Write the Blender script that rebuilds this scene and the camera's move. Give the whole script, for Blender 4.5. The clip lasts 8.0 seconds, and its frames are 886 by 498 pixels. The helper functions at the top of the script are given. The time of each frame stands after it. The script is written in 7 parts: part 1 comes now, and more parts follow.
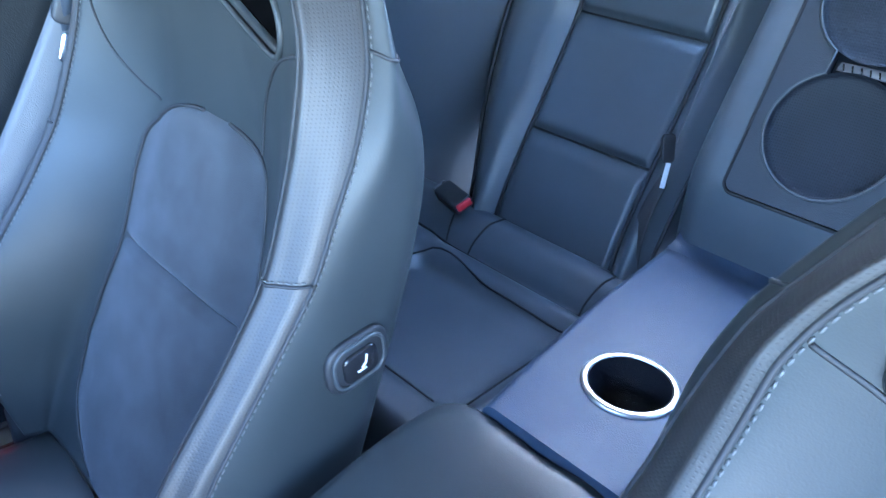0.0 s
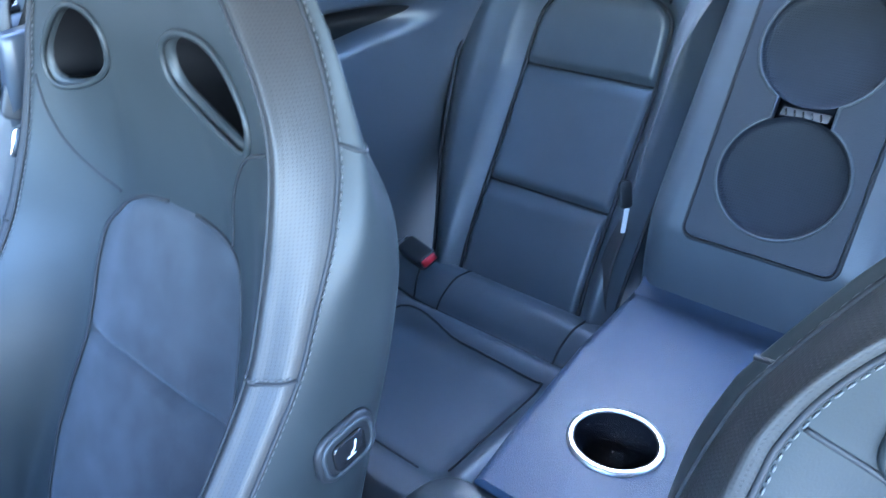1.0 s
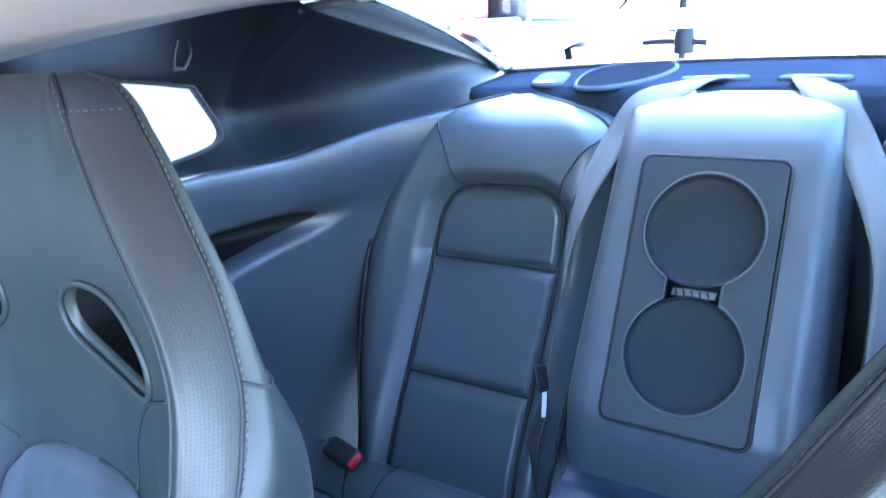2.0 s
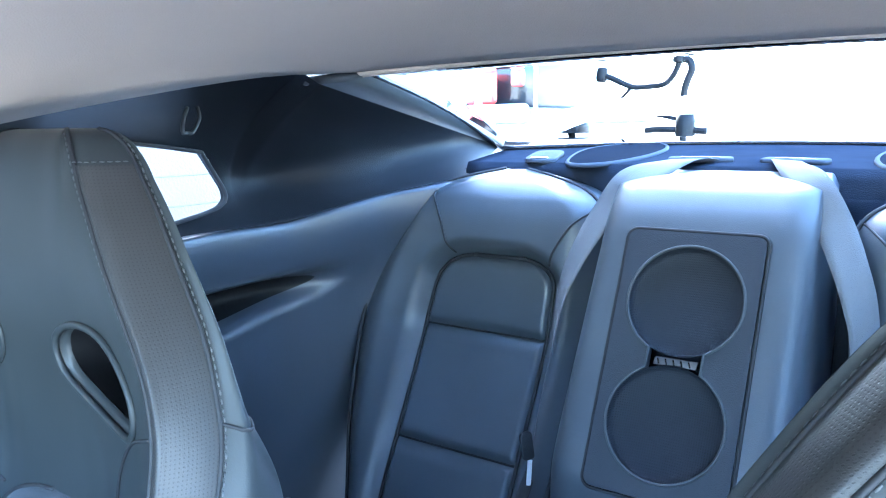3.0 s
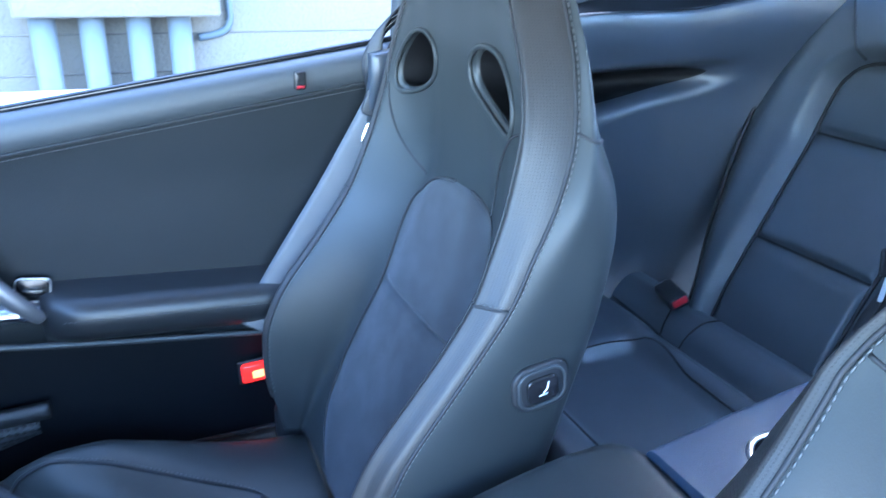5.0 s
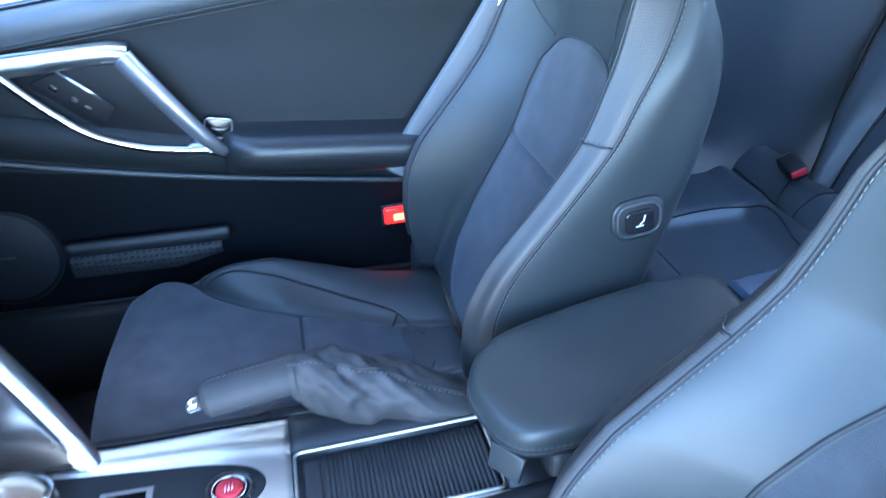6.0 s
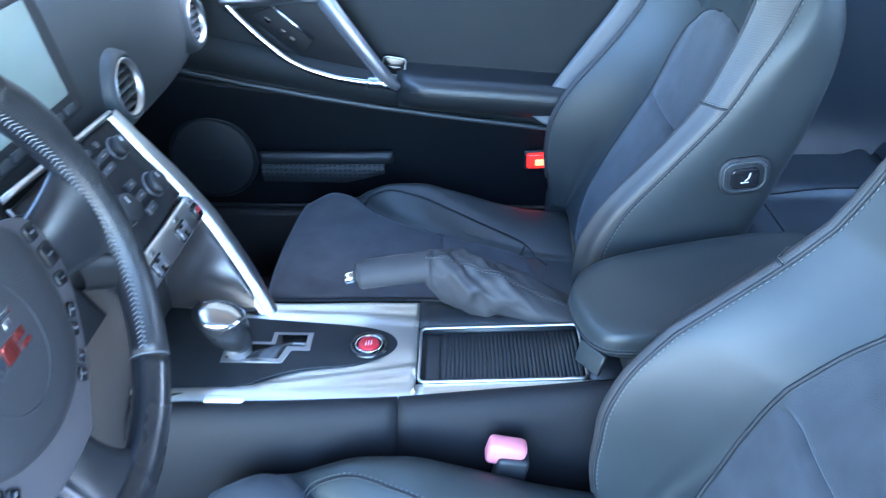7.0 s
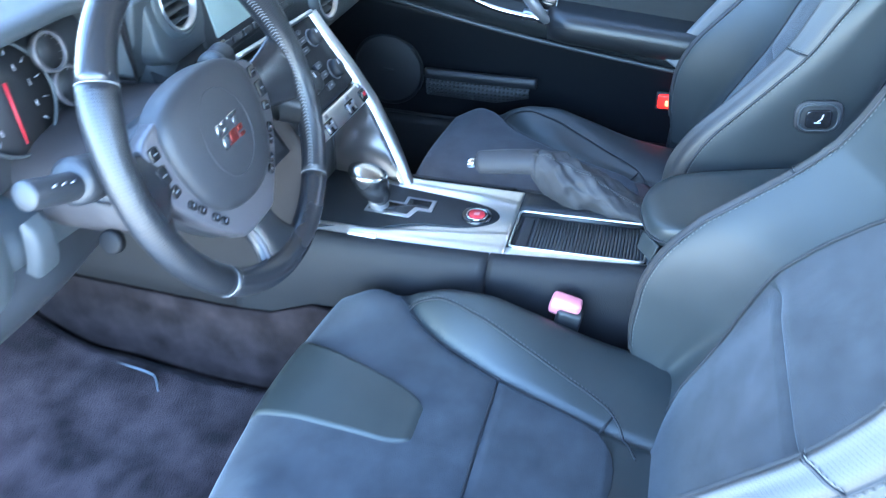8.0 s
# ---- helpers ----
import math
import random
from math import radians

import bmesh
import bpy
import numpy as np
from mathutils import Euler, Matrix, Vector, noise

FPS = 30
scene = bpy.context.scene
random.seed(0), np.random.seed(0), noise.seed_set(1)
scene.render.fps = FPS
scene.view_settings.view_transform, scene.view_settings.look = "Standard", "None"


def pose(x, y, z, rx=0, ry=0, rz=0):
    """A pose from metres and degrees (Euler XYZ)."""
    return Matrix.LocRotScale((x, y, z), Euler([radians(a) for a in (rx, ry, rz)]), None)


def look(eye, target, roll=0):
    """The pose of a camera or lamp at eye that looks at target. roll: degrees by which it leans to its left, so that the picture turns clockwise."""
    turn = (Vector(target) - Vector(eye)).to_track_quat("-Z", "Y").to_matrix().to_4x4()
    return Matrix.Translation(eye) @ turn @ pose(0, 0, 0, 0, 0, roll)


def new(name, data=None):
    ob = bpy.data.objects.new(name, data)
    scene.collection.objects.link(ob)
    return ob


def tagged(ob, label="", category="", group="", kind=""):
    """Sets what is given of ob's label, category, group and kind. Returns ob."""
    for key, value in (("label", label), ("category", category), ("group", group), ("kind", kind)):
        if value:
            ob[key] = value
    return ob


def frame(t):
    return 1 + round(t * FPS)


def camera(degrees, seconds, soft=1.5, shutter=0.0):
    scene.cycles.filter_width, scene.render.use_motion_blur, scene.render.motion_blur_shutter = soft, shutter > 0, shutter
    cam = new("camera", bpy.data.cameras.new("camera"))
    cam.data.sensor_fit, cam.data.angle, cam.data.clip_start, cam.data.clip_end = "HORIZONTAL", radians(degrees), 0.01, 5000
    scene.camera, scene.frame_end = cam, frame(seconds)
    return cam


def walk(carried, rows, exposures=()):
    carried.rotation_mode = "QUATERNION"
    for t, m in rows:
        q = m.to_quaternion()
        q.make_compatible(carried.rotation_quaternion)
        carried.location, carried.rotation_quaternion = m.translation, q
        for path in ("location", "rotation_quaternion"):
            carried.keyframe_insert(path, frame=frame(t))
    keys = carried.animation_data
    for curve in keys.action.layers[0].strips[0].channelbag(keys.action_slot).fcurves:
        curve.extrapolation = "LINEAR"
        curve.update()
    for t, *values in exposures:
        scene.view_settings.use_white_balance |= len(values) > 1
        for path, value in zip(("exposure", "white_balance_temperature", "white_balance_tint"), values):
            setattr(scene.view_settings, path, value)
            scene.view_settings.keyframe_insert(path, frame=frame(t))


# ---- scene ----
# x: towards the driver's side, y: towards the rear, z: up from the ground outside
cam = camera(61.0, 8.0, soft=1.0, shutter=0.35)
PATH = [
    (0, (0.249, 0.182, 1.234), (-0.948, 1.428, 0.227), 3.4),
    (0.5, (0.232, 0.162, 1.253), (-1.003, 1.421, 0.309), 2.4),
    (1, (0.222, 0.179, 1.273), (-0.913, 1.535, 0.339), 0.7),
    (1.5, (0.225, 0.189, 1.312), (-0.855, 1.681, 0.532), -1.6),
    (2, (0.238, 0.196, 1.321), (-0.843, 1.792, 0.789), -2.4),
    (2.2, (0.248, 0.193, 1.322), (-0.835, 1.813, 0.873), -2.3),
    (3.3, (0.286, 0.171, 1.299), (-0.856, 1.78, 0.974), -0.0),
    (3.5, (0.295, 0.164, 1.294), (-0.881, 1.743, 0.943), 0.2),
    (4, (0.327, 0.143, 1.267), (-1.027, 1.542, 0.808), 0.8),
    (4.5, (0.38, 0.129, 1.247), (-1.214, 1.184, 0.66), 1.3),
    (4.7, (0.395, 0.134, 1.236), (-1.259, 1.057, 0.593), 1.6),
    (5.8, (0.538, 0.107, 1.235), (-1.16, 0.563, 0.282), -0.3),
    (6, (0.576, 0.103, 1.231), (-1.118, 0.483, 0.239), -0.3),
    (6.5, (0.674, 0.095, 1.246), (-1.013, 0.296, 0.19), -0.0),
    (7, (0.763, 0.11, 1.272), (-0.925, 0.096, 0.198), 0.6),
    (7.5, (0.88, 0.172, 1.291), (-0.753, -0.105, 0.17), 0.7),
    (8, (1.032, 0.242, 1.328), (-0.526, -0.196, 0.152), 0.6),
]
walk(cam, [(t, look(eye, target, roll)) for t, eye, target, roll in PATH],
     exposures=[(0, 5.6, 5300, 10), (1.2, 5.65, 5300, 10), (2.2, 5.5, 5250, 10), (3.5, 5.25, 5300, 6), (4.7, 5.3, 5250, 9), (5.9, 5.43, 5250, 8), (6.5, 5.22, 5300, 7), (8, 5.53, 5550, 4)])

# ---- light ----
world = bpy.data.worlds.new("sky")
scene.world = world
world.use_nodes = True
wn = world.node_tree.nodes
sky = wn.new("ShaderNodeTexSky")
sky.sky_type = "NISHITA"
sky.sun_disc = False
sky.sun_elevation = radians(36)
sky.sun_rotation = radians(-47)
world.node_tree.links.new(sky.outputs[0], wn["Background"].inputs[0])
wn["Background"].inputs[1].default_value = 0.15
sun_data = bpy.data.lights.new("sun", "SUN")
sun_data.energy = 3.5
sun_data.angle = radians(0.6)
sun_data.color = (1.0, 0.95, 0.88)
sun = new("sun", sun_data)
sun.matrix_world = look((-2.6, 2.4, 2.57), (0, 0, 0))


# ---- materials ----
def material(name, base, rough=0.5, metal=0.0, grain=0.0, grain_size=0.002, blotch=0.0, blotch_size=0.1,
             emit=0.0, coat=0.0, rough_vary=0.0, sheen=0.0, spec=0.5, spread=0.35):
    """A surface with fine relief (grain), a slow change of tone (blotch) and of gloss (rough_vary)."""
    m = bpy.data.materials.new(name)
    m.use_nodes = True
    nt = m.node_tree
    b = nt.nodes["Principled BSDF"]
    b.inputs["Base Color"].default_value = (*base, 1)
    b.inputs["Roughness"].default_value = rough
    b.inputs["Metallic"].default_value = metal
    b.inputs["Coat Weight"].default_value = coat
    b.inputs["Sheen Weight"].default_value = sheen
    b.inputs["Specular IOR Level"].default_value = spec
    if sheen:
        b.inputs["Sheen Roughness"].default_value = 0.4
        b.inputs["Sheen Tint"].default_value = (0.75, 0.85, 1.0, 1)
    if emit:
        b.inputs["Emission Color"].default_value = (*base, 1)
        b.inputs["Emission Strength"].default_value = emit
    tc = nt.nodes.new("ShaderNodeTexCoord")
    if blotch or rough_vary:
        n = nt.nodes.new("ShaderNodeTexNoise")
        n.inputs["Scale"].default_value = 1 / blotch_size
        n.inputs["Detail"].default_value = 2.5
        nt.links.new(tc.outputs["Object"], n.inputs["Vector"])
        if blotch:
            r = nt.nodes.new("ShaderNodeMapRange")
            r.inputs["To Min"].default_value = 1 - blotch
            r.inputs["To Max"].default_value = 1 + blotch
            r.inputs["From Min"].default_value = 0.5 - spread
            r.inputs["From Max"].default_value = 0.5 + spread
            mul = nt.nodes.new("ShaderNodeVectorMath")
            mul.operation = "SCALE"
            mul.inputs[0].default_value = base
            nt.links.new(n.outputs["Fac"], r.inputs["Value"])
            nt.links.new(r.outputs[0], mul.inputs["Scale"])
            nt.links.new(mul.outputs[0], b.inputs["Base Color"])
        if rough_vary:
            q = nt.nodes.new("ShaderNodeMapRange")
            q.inputs["From Min"].default_value = 0.15
            q.inputs["From Max"].default_value = 0.85
            q.inputs["To Min"].default_value = max(0.05, rough - rough_vary)
            q.inputs["To Max"].default_value = min(1, rough + rough_vary)
            nt.links.new(n.outputs["Fac"], q.inputs["Value"])
            nt.links.new(q.outputs[0], b.inputs["Roughness"])
    if grain:
        g = nt.nodes.new("ShaderNodeTexNoise")
        g.inputs["Scale"].default_value = 1 / grain_size
        g.inputs["Detail"].default_value = 3
        nt.links.new(tc.outputs["Object"], g.inputs["Vector"])
        bump = nt.nodes.new("ShaderNodeBump")
        bump.inputs["Strength"].default_value = grain
        bump.inputs["Distance"].default_value = grain_size
        nt.links.new(g.outputs["Fac"], bump.inputs["Height"])
        nt.links.new(bump.outputs[0], b.inputs["Normal"])
    return m


def add_pores(m, pitch, depth=0.6, dark=0.5, size=0.28):
    """Rows of small round pores, read from the UVs in metres."""
    nt = m.node_tree
    b = nt.nodes["Principled BSDF"]
    uv = nt.nodes.new("ShaderNodeUVMap")
    v = nt.nodes.new("ShaderNodeTexVoronoi")
    v.inputs["Scale"].default_value = 1 / pitch
    v.inputs["Randomness"].default_value = 0.0
    nt.links.new(uv.outputs[0], v.inputs["Vector"])
    r = nt.nodes.new("ShaderNodeMapRange")
    r.inputs["From Min"].default_value = size - 0.06
    r.inputs["From Max"].default_value = size + 0.06
    nt.links.new(v.outputs["Distance"], r.inputs["Value"])
    bump = nt.nodes.new("ShaderNodeBump")
    bump.inputs["Strength"].default_value = depth
    bump.inputs["Distance"].default_value = pitch * 0.5
    nt.links.new(r.outputs[0], bump.inputs["Height"])
    old = b.inputs["Normal"].links
    if old:
        nt.links.new(old[0].from_socket, bump.inputs["Normal"])
    nt.links.new(bump.outputs[0], b.inputs["Normal"])
    mix = nt.nodes.new("ShaderNodeMix")
    mix.data_type = "RGBA"
    base = b.inputs["Base Color"].default_value
    mix.inputs["A"].default_value = (base[0] * dark, base[1] * dark, base[2] * dark, 1)
    mix.inputs["B"].default_value = base
    nt.links.new(r.outputs[0], mix.inputs["Factor"])
    nt.links.new(mix.outputs["Result"], b.inputs["Base Color"])
    return m


LEATHER = material("leather", (0.0255, 0.0298, 0.0315), 0.43, grain=0.1, grain_size=0.0014, blotch=0.16, blotch_size=0.07, spec=0.36)
LEATHER_SIDE = material("leather_side", (0.0235, 0.0275, 0.0295), 0.44, grain=0.09, grain_size=0.0014, blotch=0.16, blotch_size=0.09, spec=0.34)
PERFORATED = add_pores(material("perforated_leather", (0.031, 0.03, 0.0305), 0.42, grain=0.12, grain_size=0.002, spec=0.35), 0.0034, 0.2, 0.68, 0.2)
PATCH_LEATHER = material("patch_leather", (0.03, 0.034, 0.033), 0.45, grain=0.12, grain_size=0.0016, blotch=0.12, blotch_size=0.05, spec=0.3)
SUEDE = material("suede", (0.041, 0.044, 0.05), 0.92, grain=0.5, grain_size=0.0012, blotch=0.3, blotch_size=0.045, sheen=0.18, spec=0.12, spread=0.32)
WHEEL_THREAD = material("wheel_thread", (0.15, 0.155, 0.165), 0.6)
THREAD = material("grey_thread", (0.08, 0.083, 0.088), 0.7)
SEAM = material("seam_shadow_piping", (0.012, 0.013, 0.016), 0.7)
PLASTIC = material("black_plastic", (0.016, 0.017, 0.02), 0.5, grain=0.4, grain_size=0.0012, rough_vary=0.05)
PLASTIC_SOFT = material("soft_touch_plastic", (0.039, 0.044, 0.0485), 0.48, grain=0.4, grain_size=0.0014, blotch=0.08, blotch_size=0.15)
GLOSS = material("gloss_black", (0.012, 0.012, 0.014), 0.18)
SILVER = material("brushed_silver", (0.62, 0.63, 0.64), 0.3, metal=1.0, grain=0.1, grain_size=0.003, rough_vary=0.08)
CHROME = material("chrome", (0.8, 0.81, 0.82), 0.08, metal=1.0)
GREY_METAL = material("satin_grey_metal", (0.28, 0.28, 0.3), 0.4, metal=0.8, rough_vary=0.08)
CARPET = material("carpet", (0.023, 0.0175, 0.0185), 1.0, grain=0.8, grain_size=0.0025, blotch=0.5, blotch_size=0.06, spread=0.22, spec=0.05)
HEADLINER = material("headliner_fabric", (0.5, 0.405, 0.32), 0.95, grain=0.4, grain_size=0.002, blotch=0.05, blotch_size=0.2)
TRIM_DARK = material("dark_pillar_trim", (0.006, 0.007, 0.009), 0.42, spec=0.16, grain=0.4, grain_size=0.0015, blotch=0.1)
BELT = material("belt_webbing", (0.11, 0.113, 0.12), 0.75, grain=0.6, grain_size=0.0015)
BELT_DARK = material("dark_belt_webbing", (0.03, 0.03, 0.033), 0.7, grain=0.6, grain_size=0.0015)
RED_PLASTIC = material("red_plastic", (0.42, 0.015, 0.028), 0.4)
KNOB_METAL = material("polished_knob_metal", (0.46, 0.46, 0.46), 0.2, metal=1.0, rough_vary=0.05)
RED_LAMP = material("red_lamp", (1.0, 0.014, 0.01), 0.3, emit=0.07)
PALE_RED = material("pale_pink_plastic", (0.6, 0.2, 0.25), 0.35)
WHITE_INK = material("white_ink", (0.75, 0.77, 0.8), 0.6)
# an unlit display: the pale base colour paints what its glass reflects
SCREEN = material("screen_reflection", (0.27, 0.325, 0.305), 0.25, coat=0.3)
PAINT_WHITE = material("white_paint", (0.8, 0.8, 0.8), 0.25, coat=0.8)
WALL_WHITE = material("painted_block_wall", (0.135, 0.116, 0.092), 0.9, grain=0.4, grain_size=0.02, blotch=0.04, blotch_size=0.6)
WALL_JOINT = material("wall_joint", (0.105, 0.09, 0.074), 0.95)
WALL_PIPE = material("painted_wall_pipe", (0.1, 0.112, 0.122), 0.6, blotch=0.06)
CONDUIT = material("conduit_grey", (0.062, 0.075, 0.085), 0.6)
CONCRETE = material("concrete", (0.38, 0.375, 0.36), 0.95, grain=0.5, grain_size=0.01, blotch=0.12, blotch_size=0.7)
PIPE_GREY = material("painted_pipe", (0.3, 0.34, 0.38), 0.6, blotch=0.06)
DOOR_SKIN = material("door_skin", (0.012, 0.0143, 0.0164), 0.58, spec=0.2, grain=0.4, grain_size=0.0016, blotch=0.08, blotch_size=0.1)
CONSOLE_SKIN = material("console_skin", (0.0115, 0.0115, 0.0135), 0.6, spec=0.2, grain=0.35, grain_size=0.0016, blotch=0.1, blotch_size=0.1, rough_vary=0.05)
GAITER = material("gaiter_leather", (0.034, 0.0335, 0.037), 0.6, spec=0.3, grain=0.4, grain_size=0.0014, blotch=0.15, blotch_size=0.03)
BUTTON_GREY = material("button_grey_plastic", (0.045, 0.048, 0.055), 0.45, grain=0.2, grain_size=0.001)
PANEL_DARK = material("dark_panel_plastic", (0.013, 0.0145, 0.0175), 0.6, spec=0.25, grain=0.35, grain_size=0.0013, blotch=0.08, blotch_size=0.1)
ARM_LEATHER = material("armrest_leather", (0.013, 0.0145, 0.017), 0.42, spec=0.5, grain=0.15, grain_size=0.0015, blotch=0.12, blotch_size=0.06)
SLAT_PLASTIC = material("slat_plastic", (0.022, 0.023, 0.026), 0.42)
# black trim and leather, bases raised and blued for skylight through the rear glass
SKYLIT_TRIM = material("skylit_rear_trim", (0.031, 0.038, 0.05), 0.38, spec=0.8, grain=0.2, grain_size=0.0014, blotch=0.08, blotch_size=0.15, rough_vary=0.05)
SKYLIT_LEATHER = material("skylit_rear_leather", (0.052, 0.061, 0.073), 0.42, spec=0.6, grain=0.12, grain_size=0.0016, blotch=0.12, blotch_size=0.07)
SHELF_CLOTH = material("shelf_fabric", (0.022, 0.028, 0.042), 1.0, spec=0.0, grain=0.6, grain_size=0.0015, blotch=0.12, blotch_size=0.05)
SHELF_MESH = material("shelf_speaker_cloth", (0.014, 0.017, 0.024), 1.0, spec=0.0, grain=0.6, grain_size=0.002)
SHELF_RIM = material("pale_blue_plastic", (0.06, 0.07, 0.09), 0.9, spec=0.05, grain=0.3, grain_size=0.0015)
CONSOLE_BLUE = material("console_blue", (0.03, 0.044, 0.072), 0.5, spec=0.3, grain=0.35, grain_size=0.0014, blotch=0.08, blotch_size=0.15, rough_vary=0.05)
AIRBAG = material("airbag_cover_plastic", (0.023, 0.0235, 0.027), 0.5, spec=0.4, grain=0.3, grain_size=0.0013, blotch=0.08, blotch_size=0.1)
COLUMN_GREY = material("column_grey_plastic", (0.036, 0.032, 0.033), 0.55, spec=0.3, grain=0.35, grain_size=0.0014, blotch=0.08, blotch_size=0.15)
WARM_PANEL = material("warm_grey_plastic", (0.0155, 0.0138, 0.0148), 0.6, spec=0.2, grain=0.35, grain_size=0.0014, blotch=0.08, blotch_size=0.15)
REAR_PANEL = material("rear_panel_plastic", (0.02, 0.024, 0.032), 0.5, spec=0.35, grain=0.3, grain_size=0.0014, blotch=0.08, blotch_size=0.15)
# black of the seat vents, also of the shade sheet in the hand recess
THROAT = material("throat_plastic_and_recess_shade", (0.006, 0.006, 0.007), 0.6, spec=0.2)
LAMP_CORE = material("lamp_core", (1.0, 0.32, 0.09), 0.4, emit=0.11)
MAT_PILE = material("mat_pile", (0.055, 0.041, 0.044), 1.0, grain=1.0, grain_size=0.003, blotch=0.55, blotch_size=0.08, sheen=0.1, spec=0.05, spread=0.17)
WHEEL_LEATHER = material("wheel_leather", (0.014, 0.0145, 0.017), 0.25, grain=0.12, grain_size=0.0015, rough_vary=0.05)
WHEEL_PERFORATED = add_pores(material("perforated_wheel_leather", (0.012, 0.0125, 0.015), 0.37, grain=0.15, grain_size=0.002), 0.0032, 0.22, 0.3)
HUB_GREY = material("hub_grey_metal", (0.08, 0.075, 0.082), 0.48, metal=0.3, rough_vary=0.06)
DECK_METAL = material("brushed_deck_metal", (0.66, 0.66, 0.65), 0.4, metal=1.0, grain=0.15, grain_size=0.002, rough_vary=0.1)
SATIN = material("satin_silver", (0.58, 0.585, 0.59), 0.33, metal=1.0, rough_vary=0.05)
MESH_GRILLE = add_pores(material("speaker_grille", (0.015, 0.018, 0.025), 0.6, spec=0.25), 0.003, 0.4, 0.6)


# ---- mesh tools ----
def shaded(me, smooth=True):
    me.polygons.foreach_set("use_smooth", [smooth] * len(me.polygons))
    return me


def part(name, geo, mat, parent=None, label="", smooth=True):
    """Links a bmesh, or (vertices, faces) or (vertices, faces, uvs), as one mesh object."""
    me = bpy.data.meshes.new(name)
    if isinstance(geo, bmesh.types.BMesh):
        geo.to_mesh(me)
        geo.free()
    else:
        me.from_pydata([tuple(v) for v in geo[0]], [], geo[1])
        if len(geo) > 2:
            layer = me.uv_layers.new(name="UVMap")
            for loop in me.loops:
                layer.data[loop.index].uv = geo[2][loop.vertex_index]
        b = bmesh.new()
        b.from_mesh(me)
        bmesh.ops.recalc_face_normals(b, faces=b.faces)
        b.to_mesh(me)
        b.free()
    shaded(me, smooth)
    me.materials.append(mat)
    ob = new(name, me)
    if parent is not None:
        ob.parent = parent
    if label:
        ob["label"] = label
    return ob


def thing(name, label, category, group="", kind=""):
    return tagged(new(name), label, category, group, kind)


def sharp(ob, degrees=35):
    """Keeps edges steeper than this crisp on a smooth mesh."""
    b = bmesh.new()
    b.from_mesh(ob.data)
    for e in b.edges:
        if len(e.link_faces) == 2 and e.calc_face_angle(0) > radians(degrees):
            e.smooth = False
    b.to_mesh(ob.data)
    b.free()
    return ob


def box(size, at=(0, 0, 0), bevel=0.0, segments=3, turn=None):
    b = bmesh.new()
    bmesh.ops.create_cube(b, size=1)
    bmesh.ops.scale(b, vec=size, verts=b.verts)
    if bevel:
        bmesh.ops.bevel(b, geom=b.edges[:], offset=bevel, segments=segments, profile=0.5, affect="EDGES")
    m = Matrix.Translation(at)
    if turn is not None:
        m = m @ turn
    bmesh.ops.transform(b, matrix=m, verts=b.verts)
    return b


def slab(outline, depth, m=Matrix(), bevel=0.0, segments=2):
    """A flat shape given by its outline, standing from z 0 to depth in the frame m, its edges rounded."""
    b = bmesh.new()
    low = [b.verts.new((x, y, 0)) for x, y in outline]
    f = b.faces.new(low)
    got = bmesh.ops.extrude_face_region(b, geom=[f])
    up = [v for v in got["geom"] if isinstance(v, bmesh.types.BMVert)]
    bmesh.ops.translate(b, vec=(0, 0, depth), verts=up)
    bmesh.ops.recalc_face_normals(b, faces=b.faces)
    if bevel:
        top = [e for e in b.edges if all(abs(v.co.z - depth) < 1e-6 for v in e.verts)]
        bmesh.ops.bevel(b, geom=top, offset=bevel, segments=segments, profile=0.5, affect="EDGES")
    bmesh.ops.transform(b, matrix=m, verts=b.verts)
    return b


def disc(r, depth, m=Matrix(), bevel=0.0, n=40):
    return slab([(r * math.cos(2 * math.pi * i / n), r * math.sin(2 * math.pi * i / n)) for i in range(n)], depth, m, bevel)


def rounded(w, h, r, n=5):
    pts = []
    for cx, cy, a in ((w / 2 - r, h / 2 - r, 0), (-w / 2 + r, h / 2 - r, 90), (-w / 2 + r, -h / 2 + r, 180), (w / 2 - r, -h / 2 + r, 270)):
        pts += [(cx + r * math.cos(radians(a + 90 * i / n)), cy + r * math.sin(radians(a + 90 * i / n))) for i in range(n + 1)]
    return pts


def smooth_line(points, n=8, closed=False):
    """A smooth line through the points, n steps to each span."""
    p = np.array(points, float)
    k = len(p)
    out = []
    for i in range(k if closed else k - 1):
        if closed:
            a, b, c, d = p[(i - 1) % k], p[i], p[(i + 1) % k], p[(i + 2) % k]
        else:
            a, b, c, d = p[max(i - 1, 0)], p[i], p[i + 1], p[min(i + 2, k - 1)]
        for j in range(n):
            t = j / n
            out.append(0.5 * ((2 * b) + (c - a) * t + (2 * a - 5 * b + 4 * c - d) * t * t + (3 * b - a - 3 * c + d) * t ** 3))
    if not closed:
        out.append(p[-1])
    return np.array(out)


